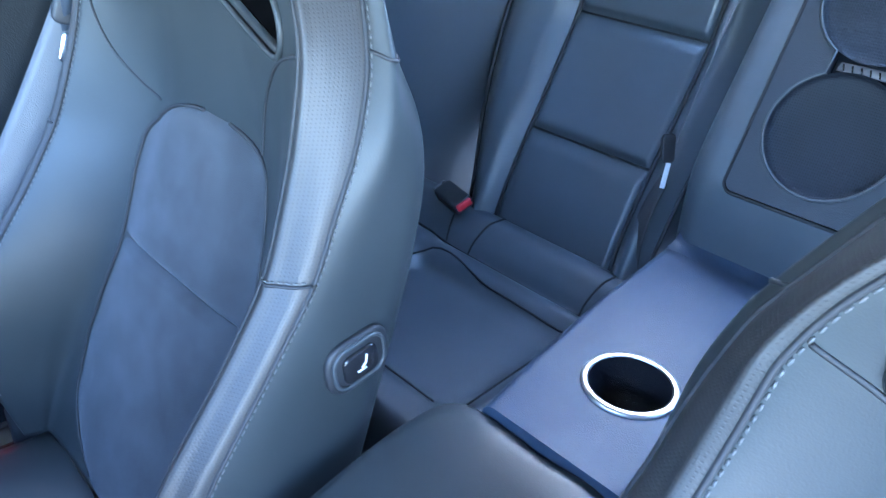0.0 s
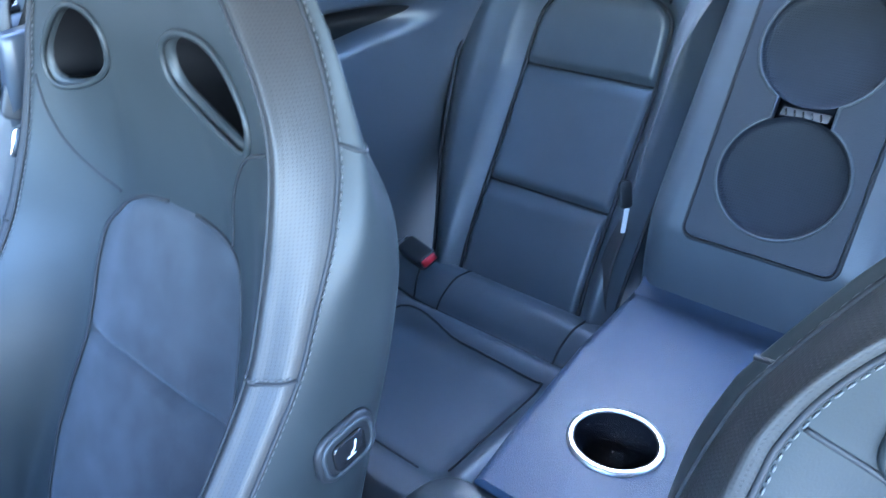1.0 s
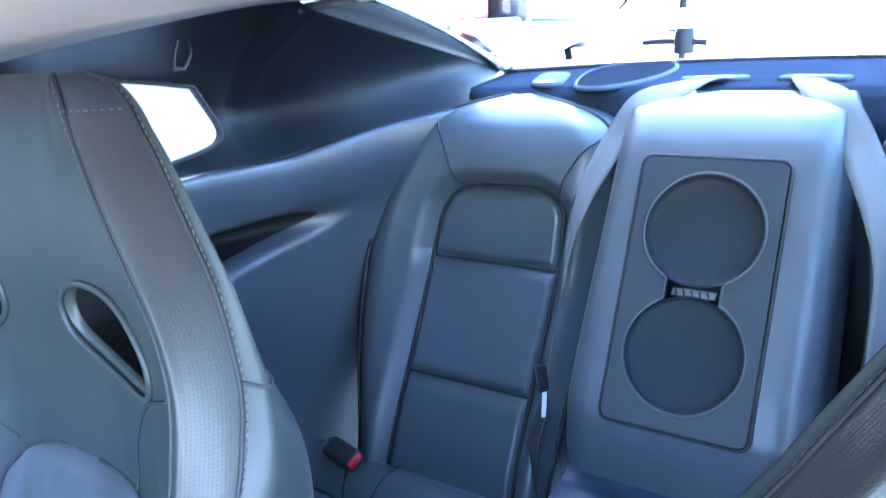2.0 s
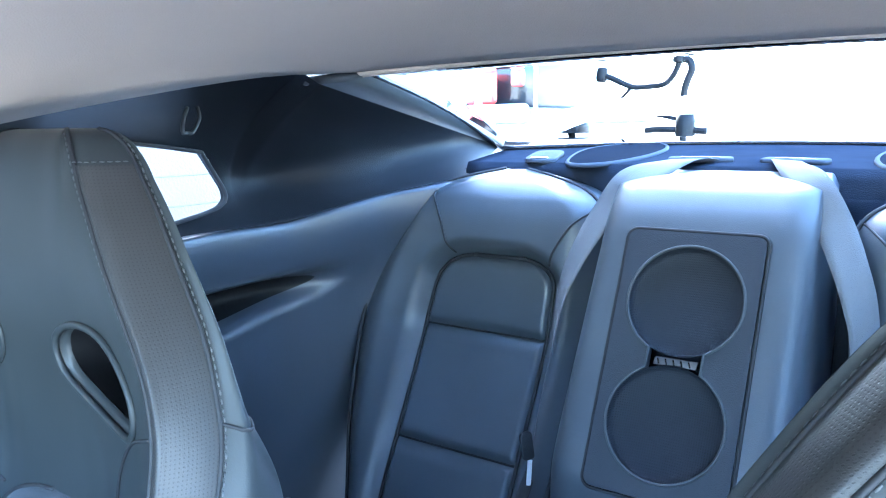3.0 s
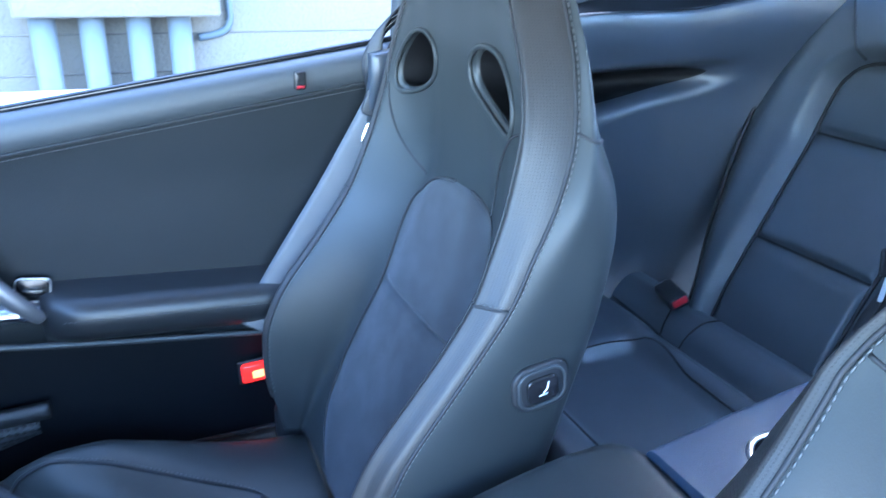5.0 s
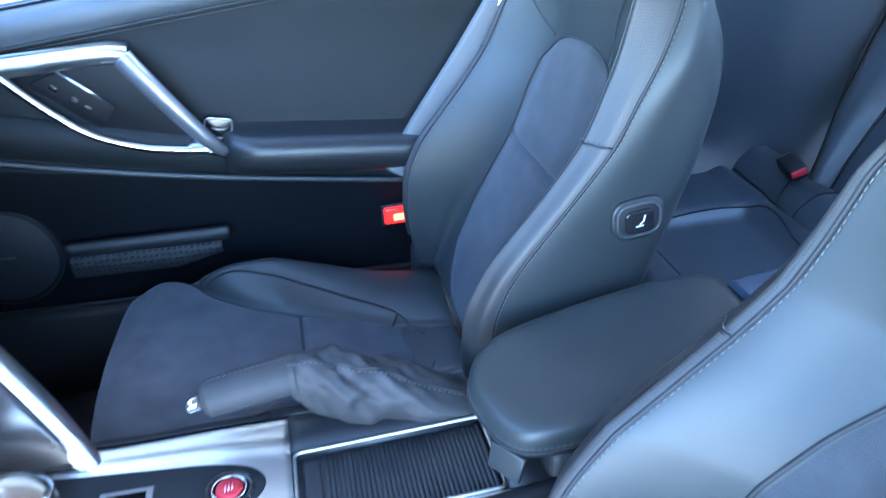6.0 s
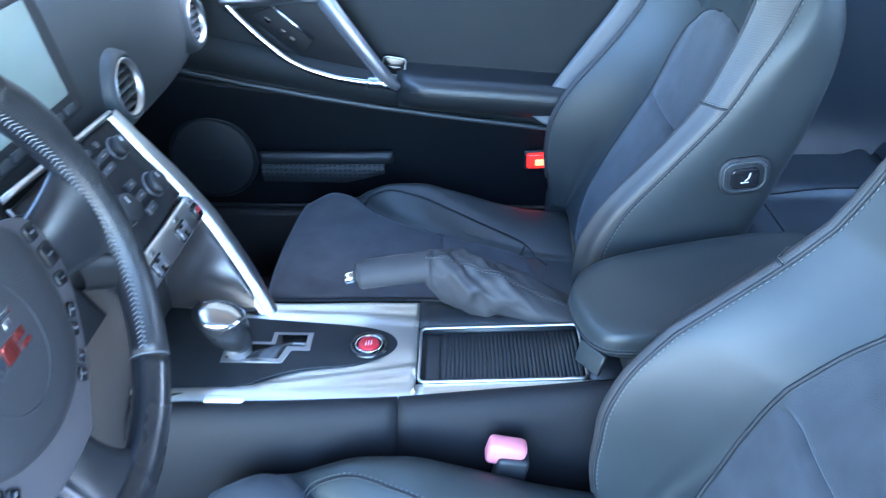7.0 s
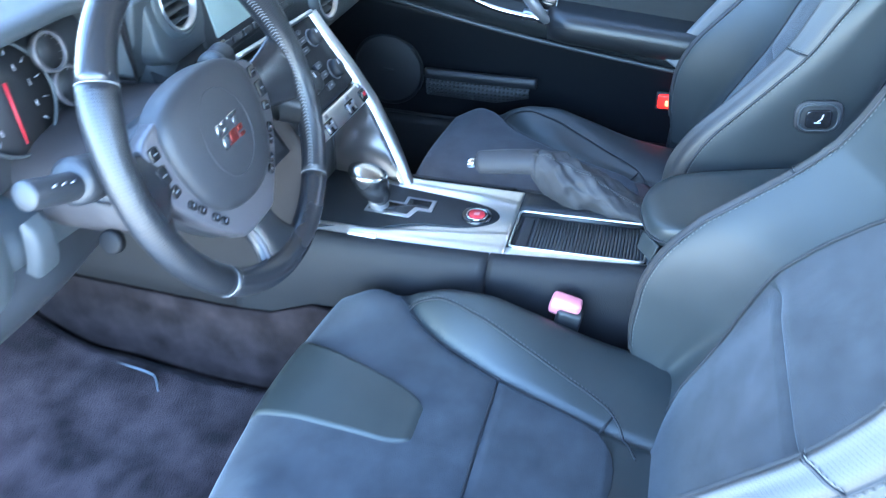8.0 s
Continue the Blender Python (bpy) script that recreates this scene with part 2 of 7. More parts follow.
def tube(points, r, sides=10, closed=False, flat=1.0, caps=True):
    """A round bar along the points; r may be one number or one for each point."""
    p = np.array(points, float)
    k = len(p)
    rs = np.full(k, r) if np.isscalar(r) else np.array(r)
    verts, faces = [], []
    up = Vector((0.31, 0.17, 0.93))
    for i in range(k):
        a, b = (p[(i - 1) % k], p[(i + 1) % k]) if closed else (p[max(i - 1, 0)], p[min(i + 1, k - 1)])
        t = Vector(b - a).normalized()
        side = (up - t * up.dot(t))
        if side.length < 1e-4:
            side = t.orthogonal()
        side.normalize()
        up = side
        other = t.cross(side)
        for j in range(sides):
            w = 2 * math.pi * j / sides
            verts.append(Vector(p[i]) + (side * math.cos(w) + other * math.sin(w) * flat) * rs[i])
    for i in range(k if closed else k - 1):
        for j in range(sides):
            q, s = i * sides, ((i + 1) % k) * sides
            faces.append((q + j, q + (j + 1) % sides, s + (j + 1) % sides, s + j))
    if caps and not closed:
        faces.append(tuple(range(sides))[::-1])
        faces.append(tuple((k - 1) * sides + j for j in range(sides)))
    return verts, faces


def sheet(rows, closed=False):
    """Faces over rows of points (all rows the same length)."""
    n = len(rows[0])
    verts = [tuple(v) for row in rows for v in row]
    faces = []
    for i in range(len(rows) - 1):
        for j in range(n if closed else n - 1):
            k = (j + 1) % n
            faces.append((i * n + j, i * n + k, (i + 1) * n + k, (i + 1) * n + j))
    return verts, faces


def thick(rows, depth):
    """A sheet with real thickness: depth is the vector to its other side."""
    d = np.array(depth)
    ra = [np.array(r, float) for r in rows]
    n, m = len(ra[0]), len(ra)
    va, fa = sheet(ra)
    vb, fb = sheet([r + d for r in ra])
    o = len(va)
    faces = fa + [tuple(i + o for i in f[::-1]) for f in fb]
    rim = [j for j in range(n)] + [i * n + n - 1 for i in range(1, m)] + [(m - 1) * n + j for j in range(n - 2, -1, -1)] + [i * n for i in range(m - 2, 0, -1)]
    for a, b in zip(rim, rim[1:] + rim[:1]):
        faces.append((a, b, b + o, a + o))
    return va + vb, faces


def joined(*geos):
    verts, faces = [], []
    for v, f in (g[:2] for g in geos):
        o = len(verts)
        verts += list(v)
        faces += [tuple(i + o for i in q) for q in f]
    return verts, faces


def stitches(points, length=0.0042, gap=0.0022, r=0.0007, lift=None):
    """Short thread stitches along a line."""
    p = np.array(points, float)
    seg = np.linalg.norm(np.diff(p, axis=0), axis=1)
    s = np.r_[0, np.cumsum(seg)]
    made = []
    a = 0.0
    while a + length < s[-1]:
        q = [np.array([np.interp(w, s, p[:, c]) for c in range(3)]) for w in (a, a + length / 2, a + length)]
        made.append(tube(q, [r * 0.6, r, r * 0.6], 5))
        a += length + gap
    return joined(*made) if made else tube(p, r, 5)


def ramp(pairs, x):
    """A smooth curve through (x, value) pairs."""
    xs, ys = zip(*pairs)
    fine = np.linspace(xs[0], xs[-1], 200)
    v = np.interp(fine, xs, ys)
    k = np.hanning(23)
    v = np.convolve(np.r_[[2 * v[0] - q for q in v[11:0:-1]], v, [2 * v[-1] - q for q in v[-2:-13:-1]]], k / k.sum(), "valid")
    return np.interp(x, fine, v)


def grid_part(name, geo_rows, mat, parent, label="", uv_scale=None):
    """A sheet as a part, with UVs in metres along and across it."""
    rows = [np.array(r, float) for r in geo_rows]
    v, f = sheet(rows)
    us = []
    along = 0.0
    for i, r in enumerate(rows):
        if i:
            along += float(np.mean(np.linalg.norm(rows[i] - rows[i - 1], axis=1)))
        across = np.r_[0, np.cumsum(np.linalg.norm(np.diff(r, axis=0), axis=1))]
        us += [(a, along) for a in across]
    return part(name, (v, f, us), mat, parent, label)


# ---- the front seats ----
import functools

SPAN = 8  # steps between the lines of a cross-section


def back_section(z):
    """Half a level cut through the backrest: across from the middle, and rearwards."""
    c = ramp([(0.48, 0.345), (0.6, 0.40), (0.7, 0.445), (0.8, 0.485), (0.9, 0.52), (0.96, 0.535), (1.03, 0.535), (1.13, 0.523), (1.2, 0.522), (1.31, 0.54)], z)
    b = ramp([(0.48, 0.33), (0.6, 0.308), (0.68, 0.312), (0.74, 0.338), (0.83, 0.408), (0.9, 0.455), (0.99, 0.488), (1.06, 0.505), (1.13, 0.515), (1.2, 0.525), (1.31, 0.548)], z)
    r = ramp([(0.48, 0.47), (0.55, 0.50), (0.68, 0.54), (0.783, 0.569), (0.864, 0.592), (0.953, 0.606), (1.014, 0.612), (1.06, 0.602), (1.137, 0.59), (1.235, 0.585), (1.31, 0.58)], z)
    ins = ramp([(0.48, 0.195), (0.6, 0.192), (0.7, 0.17), (0.8, 0.145), (0.88, 0.128), (1.0, 0.105), (1.1, 0.09), (1.31, 0.06)], z)
    s1 = ramp([(0.48, 0.215), (0.6, 0.228), (0.74, 0.232), (0.9, 0.23), (1.0, 0.222), (1.076, 0.216), (1.12, 0.197), (1.16, 0.164), (1.2, 0.134), (1.28, 0.075), (1.31, 0.058)], z)
    s2 = ramp([(0.48, 0.25), (0.6, 0.262), (0.74, 0.265), (0.9, 0.264), (1.0, 0.258), (1.06, 0.245), (1.137, 0.215), (1.184, 0.184), (1.235, 0.15), (1.285, 0.11), (1.31, 0.088)], z)
    w = ramp([(0.48, 0.25), (0.6, 0.264), (0.9, 0.268), (1.0, 0.27), (1.06, 0.252), (1.137, 0.221), (1.184, 0.19), (1.235, 0.156), (1.285, 0.116), (1.31, 0.094)], z)
    tuck = ramp([(0.48, 0.012), (0.95, 0.014), (1.06, 0.045), (1.137, 0.06), (1.235, 0.068), (1.31, 0.06)], z)
    step = ramp([(0.48, 0.03), (0.68, 0.026), (0.83, 0.022), (0.95, 0.028), (1.06, 0.046), (1.14, 0.046), (1.235, 0.04), (1.31, 0.03)], z)
    o = b + step
    return [(0, c), (ins * 0.55, c), (ins, c - 0.001), ((ins + s1) / 2, b + (c - b) * 0.62), (s1, b),
            ((s1 + s2) / 2, b + step * 0.22), (s2, o), (w + 0.002, o + (r - o) * 0.4), (w - tuck, r), (w * 0.55, r + 0.014), (0, r + 0.02)]


@functools.lru_cache(maxsize=None)
def back_row(z):
    half = back_section(z)
    ring = half + [(-x, y) for x, y in half[-2:0:-1]]
    top = 1.262
    k = 1.0
    zz = z
    if z > top:  # the rounded top
        a = min(1.0, (z - top) / (1.312 - top))
        k = math.sqrt(max(0.0, 1 - a ** 2.2))
        cy = (half[0][1] + half[-1][1]) / 2
        ring = [(x * (0.5 + 0.5 * k), cy + (y - cy) * (0.1 + 0.9 * k)) for x, y in ring]
        zz = top + (1.308 - top) * math.sin(a * math.pi / 2)
    line = smooth_line(ring, SPAN, closed=True)
    out = ramp([(0.48, 0.86), (0.9, 0.88), (1.0, 0.86), (1.08, 0.845), (1.13, 0.88), (1.18, 0.99), (1.25, 1.05), (1.31, 1.05)], z)
    return np.array([(x if x > 0 else x * out, y, zz) for x, y in line])


COL = {name: i * SPAN for i, name in enumerate(("middle", "_a", "insert", "_b", "inner_seam", "_c", "outer_seam", "_d", "rear"))}


def vent_outline(side):
    """The slanted opening under the head part, seen from the front: x and z."""
    pts = [(0.05, 1.105), (0.056, 1.125), (0.083, 1.138), (0.12, 1.137), (0.15, 1.121), (0.176, 1.09), (0.178, 1.064), (0.162, 1.051), (0.128, 1.055), (0.09, 1.068), (0.06, 1.086)]
    slim = 1.0 if side > 0 else 0.87
    return [(side * (0.05 + (x - 0.05) * slim), z) for x, z in smooth_line(pts, 4, closed=True)]


def inside(x, z, poly):
    n, hit = len(poly), False
    for i in range(n):
        (x1, z1), (x2, z2) = poly[i], poly[i - 1]
        if (z1 > z) != (z2 > z) and x < (x2 - x1) * (z - z1) / (z2 - z1) + x1:
            hit = not hit
    return hit


def front_y(x, z):
    row = back_row(z)
    h = len(row) // 2
    keep = [p for p in row[:8 * SPAN]] if x >= 0 else [p for p in np.vstack([row[:1], row[::-1]])[:8 * SPAN]]
    keep = np.array(keep)
    order = np.argsort(keep[:, 0])
    return float(np.interp(x, keep[order, 0], keep[order, 1]))


MID = 0.018  # the pads sit a little towards the car's middle


def pad_half(y):
    """Half the width of the suede on the cushion."""
    return ramp([(-0.24, 0.245), (-0.1, 0.232), (-0.06, 0.19), (0.0, 0.152), (0.077, 0.122), (0.144, 0.105), (0.216, 0.09), (0.3, 0.07), (0.4, 0.06)], y)


def cushion_z(x, y):
    """Height of the seat cushion: hollow in the middle, with a roll along both sides and raised front corners."""
    u, h = abs(x - MID), pad_half(y)
    base = ramp([(-0.24, 0.468), (-0.2, 0.487), (-0.15, 0.497), (-0.05, 0.495), (0.05, 0.485), (0.1, 0.477), (0.25, 0.458), (0.4, 0.455)], y)
    side = ramp([(-0.2, 0.0), (-0.1, 0.012), (-0.02, 0.05), (0.06, 0.062), (0.14, 0.05), (0.2, 0.038), (0.3, 0.026), (0.4, 0.02)], y)
    a = min(1, max(0, (u - h) / max(0.03, 0.225 - h)))
    b = min(1, max(0, (u - 0.205) / 0.055))
    groove = 0.006 * math.exp(-((u - h) / 0.006) ** 2) / (1 + math.exp(-(y + 0.09) / 0.012))
    tip = 0.02 * math.exp(-((u - 0.205) / 0.055) ** 2 - ((y + 0.14) / 0.05) ** 2)
    return base + side * math.sin(a * math.pi / 2) ** 0.9 - groove + tip - 0.045 * b * b


def front_seat(centre, inward, switch, patch, label, recline=0.0, lift=0.0, slump=None):
    """A high-backed sports seat. inward: +1 where the car's middle lies towards +x."""
    seat = thing("front_seat", label, "car seat", "front seats")
    seat.matrix_world = Matrix.Translation((centre, 0, 0)) @ Matrix.Diagonal((inward, 1, 1, 1))
    zs = np.r_[np.linspace(0.5, 1.262, 130), 1.262 + 0.05 * np.sin(np.linspace(0.08, 1, 16) * math.pi / 2)]
    rows = [back_row(z) for z in zs]
    n = len(rows[0])
    verts, faces = sheet(rows, closed=True)
    vents = [vent_outline(s) for s in (1, -1)]
    kept = []
    for f in faces:
        mid = np.mean([verts[i] for i in f], axis=0)
        if any(inside(mid[0], mid[2], v) for v in vents):
            continue
        kept.append(f)
    kept.append(tuple((len(rows) - 1) * n + j for j in range(n)))
    kept.append(tuple(range(n))[::-1])
    back = part("backrest", (verts, kept), LEATHER_SIDE, seat)

    def strip(name, a, b, z0, z1, mat, lift, label=""):
        for s in (1, -1):
            picked = []
            for z in np.linspace(z0, z1, 60):
                r = back_row(z)
                cols = [(s * j) % n for j in range(a, b + 1)]
                q = r[cols].copy()
                q[:, 1] -= lift
                q[:, 0] += s * lift * 0.6
                e = np.linspace(0, 1, len(q))
                puff = np.clip(np.minimum(e, 1 - e) * 6, 0, 1) * 0.003
                q[:, 1] -= puff * 0.8
                q[:, 0] += s * puff * 0.5
                picked.append(q)
            grid_part(name, picked, mat, seat, label)

    strip("perforated_strip", COL["inner_seam"], COL["outer_seam"], 0.9, 1.272, PERFORATED, 0.0015, "finely perforated grey-black leather strip")
    strip("lower_strip", COL["inner_seam"], COL["outer_seam"], 0.56, 0.897, PERFORATED, 0.0015, "finely perforated leather strip")

    # suede insert in two pieces with an arched top, waisted at the cross seam
    def insert_edge(z, s):
        if s < 0:
            return ramp([(0.50, -0.03), (0.53, -0.1), (0.57, -0.14), (0.64, -0.15), (0.7, -0.143), (0.77, -0.126), (0.86, -0.121), (0.9, -0.113), (0.92, -0.1)], min(z, 0.92)) + (0.12 * (1 - math.sqrt(max(0.0, 1 - ((z - 0.9) / 0.058) ** 2))) if z > 0.9 else 0)
        return ramp([(0.50, 0.05), (0.53, 0.12), (0.57, 0.165), (0.64, 0.18), (0.7, 0.178), (0.77, 0.168), (0.86, 0.152), (0.9, 0.14), (0.92, 0.132)], min(z, 0.92)) - (0.1 * (1 - math.sqrt(max(0.0, 1 - ((z - 0.915) / 0.0435) ** 2))) if z > 0.915 else 0)

    def insert(name, z0, z1):
        picked = []
        for z in np.linspace(z0, z1, 40):
            a, b = insert_edge(z, -1), insert_edge(z, 1)
            line = []
            for e in np.linspace(-1, 1, 37):
                x = (a + b) / 2 + (b - a) / 2 * e
                puff = 0.009 * (1 - abs(e) ** 5) * min(1, (z - z0) / 0.008 + 0.2, (z1 - z) / 0.008 + 0.2)
                line.append((x, front_y(x, z) + 0.0012 - puff, z))
            picked.append(line)
        grid_part(name, picked, SUEDE, seat, "dark blue-grey suede insert")

    insert("lower_insert", 0.505, 0.7774)
    insert("upper_insert", 0.7786, 0.9575)
    for s in (1, -1):
        edge = [(insert_edge(z, s), z) for z in np.r_[np.linspace(0.51, 0.92, 60), np.linspace(0.922, 0.9575, 24)]]
        part("insert_piping", tube([(x, front_y(x, z) - 0.0006, z) for x, z in edge], 0.0024, 6), SEAM, seat)

    # seams and stitching beside the strips
    for name, col, away in (("inner", COL["inner_seam"], -1), ("outer", COL["outer_seam"], 1)):
        for s in (1, -1):
            line, sew = [], []
            for z in np.linspace(0.57, 1.306, 160):
                r = back_row(z)
                p, q = r[(s * col) % n], r[(s * (col + away)) % n]
                d = (q - p) / max(1e-6, np.linalg.norm(q - p))
                line.append(p + np.array([s * 0.0012, -0.0016, 0]))
                sew.append(p + d * 0.0035 + np.array([s * 0.001, -0.0012, 0]))
            part("seam", tube(line, 0.0021, 6), SEAM, seat)
            part("stitching", stitches(sew, 0.0046, 0.0026, 0.00095), THREAD, seat)
    for s in (1, -1):
        cross, top = [], []
        for e in np.linspace(COL["inner_seam"], COL["outer_seam"], 8):
            for z, line, up in ((0.8985, cross, 0.0), (1.274, top, 0.0)):
                r = back_row(z)
                a = int(e)
                p = r[(s * a) % n] * (1 - e + a) + r[(s * (a + 1)) % n] * (e - a)
                line.append(p + np.array([s * 0.0025, -0.0035, 0]))
        part("cross_seam", tube(cross, 0.0016, 6), SEAM, seat)
        part("stitching", stitches([p + np.array([0, -0.001, 0.004]) for p in cross]), THREAD, seat)
        part("stitching", stitches(top), THREAD, seat)
    # shoulder seams: from the vents' height down to the insert, and out to the strips
    for s in (1, -1):
        pts = []
        for x, z in smooth_line([(0.212, 1.067), (0.17, 1.05), (0.14, 1.022), (0.119, 0.985), (0.112, 0.945)] if s > 0 else [(0.178, 1.06), (0.169, 1.025), (0.15, 0.985), (0.12, 0.956), (0.09, 0.942)], 10):
            pts.append((s * x, front_y(s * x, z) - 0.0006, z))
        part("shoulder_seam", tube(pts, 0.0017, 6), SEAM, seat)
        flank_seam = []
        for e in np.linspace(0, 1, 14):
            r = back_row(1.071 - 0.016 * e)
            flank_seam.append(r[(s * int(COL["outer_seam"] + e * 1.9 * SPAN)) % n] + np.array([s * 0.0008, -0.0004, 0]))
        part("flank_seam", tube(flank_seam, 0.0018, 6), SEAM, seat)

    # vent surrounds: a rolled leather rim, a ledge along the lower side, and the dark throat
    for s, poly in zip((1, -1), vents):
        rim = [(x, front_y(x, z), z) for x, z in poly]
        part("vent_rim", tube([(x, y - 0.001, z) for x, y, z in rim], 0.0034, 8, closed=True), LEATHER_SIDE, seat, "moulded grey-black vent surround")
        fx, fz = s * (0.125 if s > 0 else 0.115), 1.122  # the ledge narrows to nothing towards this point
        ledge = [[(fx + (x - fx) * k, y + d, fz + (z - fz) * k) for x, y, z in rim] for k, d in ((1.0, -0.002), (0.985, 0.001), (0.96, 0.003), (0.93, 0.004), (0.905, 0.006), (0.895, 0.009))]
        part("vent_liner", sheet(ledge, closed=True), LEATHER, seat)
        throat = [[(fx + (x - fx) * k, y + d, fz + (z - fz) * k - 0.2 * (d - 0.019)) for x, y, z in rim] for k, d in ((0.897, 0.0085), (0.885, 0.05), (0.85, 0.085))]
        vv, ff = sheet(throat, closed=True)
        part("vent_throat", (vv, ff + [tuple(range(2 * len(rim), 3 * len(rim)))]), THROAT, seat)

    # cushion
    ys = np.linspace(-0.2, 0.36, 90)
    xs = np.linspace(-0.262, 0.262, 121)
    rows = []
    for e in np.linspace(0, 1, 10)[:-1]:  # rolled front
        a = e * math.pi / 2
        rows.append([(x * (0.94 + 0.02 * e), -0.2 - 0.035 * math.cos(a) + 0.03 * (x / 0.26) ** 2, cushion_z(x, -0.2) - 0.16 * (1 - e) ** 1.6 - 0.004) for x in xs])
    for y in ys:
        k = 0.96 + 0.04 * min(1, max(0, (y + 0.2) / 0.1))
        rows.append([(x * k, y + (0.03 * (x / 0.26) ** 2 if y < 0 else 0) * max(0, -y / 0.2), cushion_z(x, y)) for x in xs])
    skirt = []
    for r in rows:
        r = list(r)
        a, b = r[0], r[-1]
        skirt.append([(a[0] - 0.004, a[1], 0.30), (a[0] - 0.006, a[1], a[2] - 0.05), (a[0] - 0.004, a[1], a[2] - 0.012)] + r + [(b[0] + 0.004, b[1], b[2] - 0.012), (b[0] + 0.006, b[1], b[2] - 0.05), (b[0] + 0.004, b[1], 0.30)])
    part("cushion", sheet(skirt), LEATHER, seat)

    def pad(name, left, right, y0, y1, mat, lab, lift=0.004, nose=0.0):
        """A cover on the cushion between the lines left(y) and right(y)."""
        picked = []
        for y in np.linspace(y0, y1, 46):
            line = []
            a, b = left(y), right(y)
            for e in np.linspace(-1, 1, 41):
                x = (a + b) / 2 + (b - a) / 2 * e
                puff = lift * min(1, (1 - abs(e)) * 10 + 0.1, (y - y0) / 0.012 + (1 if nose else 0.1), (y1 - y) / 0.012 + 0.1)
                line.append((x, y + 0.03 * (x / 0.26) ** 2 * max(0, -y / 0.2), cushion_z(x, y) + puff))
            picked.append(line)
        if nose:
            first = picked[0]
            for e in np.linspace(0.15, 1, 7):
                a = e * math.pi / 2
                picked.insert(0, [(x * (1 - 0.02 * e), -0.2 - 0.038 * math.sin(a) + 0.03 * (x / 0.26) ** 2, z - nose * e ** 1.8) for x, y, z in first])
        grid_part(name, picked, mat, seat, lab)

    def rear_half(y):
        k = max(0.0, (y - 0.2) / 0.0755)
        return (pad_half(y) - 0.002) * math.sqrt(max(0.0, 1 - k ** 3.5))

    pad("front_cushion_cover", lambda y: max(MID - pad_half(y) + 0.002, -0.24), lambda y: min(MID + pad_half(y) - 0.002, 0.246), -0.2, 0.094, SUEDE, "dark blue suede cushion front", 0.005, 0.15)
    pad("rear_cushion_cover", lambda y: MID - rear_half(y), lambda y: MID + rear_half(y), 0.098, 0.275, SUEDE, "dark cushion panel with seamed edges", 0.007)
    part("seam", tube([(MID + (pad_half(0.096) - 0.002) * e, 0.096, cushion_z(MID + 0.118 * e, 0.096) + 0.0015) for e in np.linspace(-1, 1, 20)], 0.002, 6), SEAM, seat)
    for s in (1, -1):
        part("seam", tube([(MID + s * (rear_half(y) if y > 0.1 else pad_half(y) - 0.001), y + 0.03 * (pad_half(y) / 0.26) ** 2 * max(0, -y / 0.2), cushion_z(MID + s * pad_half(y), y) + 0.0045) for y in np.linspace(-0.1, 0.275, 60)], 0.0022, 6), SEAM, seat)
    if patch:
        end = lambda y: max(0.0, (y + 0.03) / 0.0475)
        pad("leather_patch", lambda y: -0.04 + 0.03 * (1 - math.sqrt(max(0.0, 1 - end(y) ** 2))), lambda y: float(ramp([(-0.2, 0.117), (-0.1, 0.087), (0.02, 0.048)], y)) - 0.03 * (1 - math.sqrt(max(0.0, 1 - end(y) ** 2))), -0.2, 0.0174, PATCH_LEATHER, "smooth dark leather patch on the cushion front", 0.0095, 0.15)
    for s in (1, -1):
        flat_line = smooth_line([(0.2, -0.09), (0.2, -0.016), (0.18, 0.05), (0.15, 0.148), (0.118, 0.239), (0.092, 0.272), (0.04, 0.302)], 12)
        line = [(MID + s * x, y, cushion_z(MID + s * x, y) + 0.002) for x, y in flat_line]
        part("seam", tube(line, 0.0016, 6), SEAM, seat)
        part("stitching", stitches([(x + s * 0.004, y, cushion_z(x + s * 0.004, y) + 0.002) for x, y, z in line]), THREAD, seat)
        part("cross_seam", tube([(MID + s * x, y, cushion_z(MID + s * x, y) + 0.001) for x, y in ((0.072, 0.25), (0.088, 0.258), (0.1, 0.265))], 0.0018, 6), SEAM, seat)
    part("hinge_cover", box((0.03, 0.1, 0.09), (-0.236, 0.37, 0.475), 0.012), PLASTIC, seat, "black plastic recliner cover")
    part("hinge_cover", box((0.03, 0.1, 0.09), (0.25, 0.37, 0.475), 0.012), PLASTIC, seat, "black plastic recliner cover")
    part("seat_base", box((0.44, 0.46, 0.12), (0, 0.08, 0.27), 0.01), PLASTIC, seat)
    if switch:
        face = pose(0.2675, 0.515, 0.806, 90, 0, 90)
        lean = face @ pose(0, 0, 0, 0, 0, 8)
        sw = part("switch_bezel", slab(rounded(0.07, 0.056, 0.02), 0.007, lean, 0.003), PLASTIC, seat)
        part("bezel_rim", tube([lean @ Vector((x, y, 0.0072)) for x, y in rounded(0.056, 0.043, 0.015)], 0.0022, 6, closed=True), PLASTIC_SOFT, sw)
        part("switch_button", slab(rounded(0.038, 0.031, 0.008), 0.006, lean @ Matrix.Translation((0, -0.002, 0.0045)), 0.0025), GLOSS, sw)
        part("switch_mark", joined(tube([lean @ Vector(p) for p in ((-0.006, -0.007, 0.0108), (0.004, -0.007, 0.0108))], 0.0009, 5),
                                   tube([lean @ Vector(p) for p in ((-0.001, -0.005, 0.0108), (0.004, -0.001, 0.0108), (0.006, 0.007, 0.0108))], 0.0011, 5)), WHITE_INK, sw)
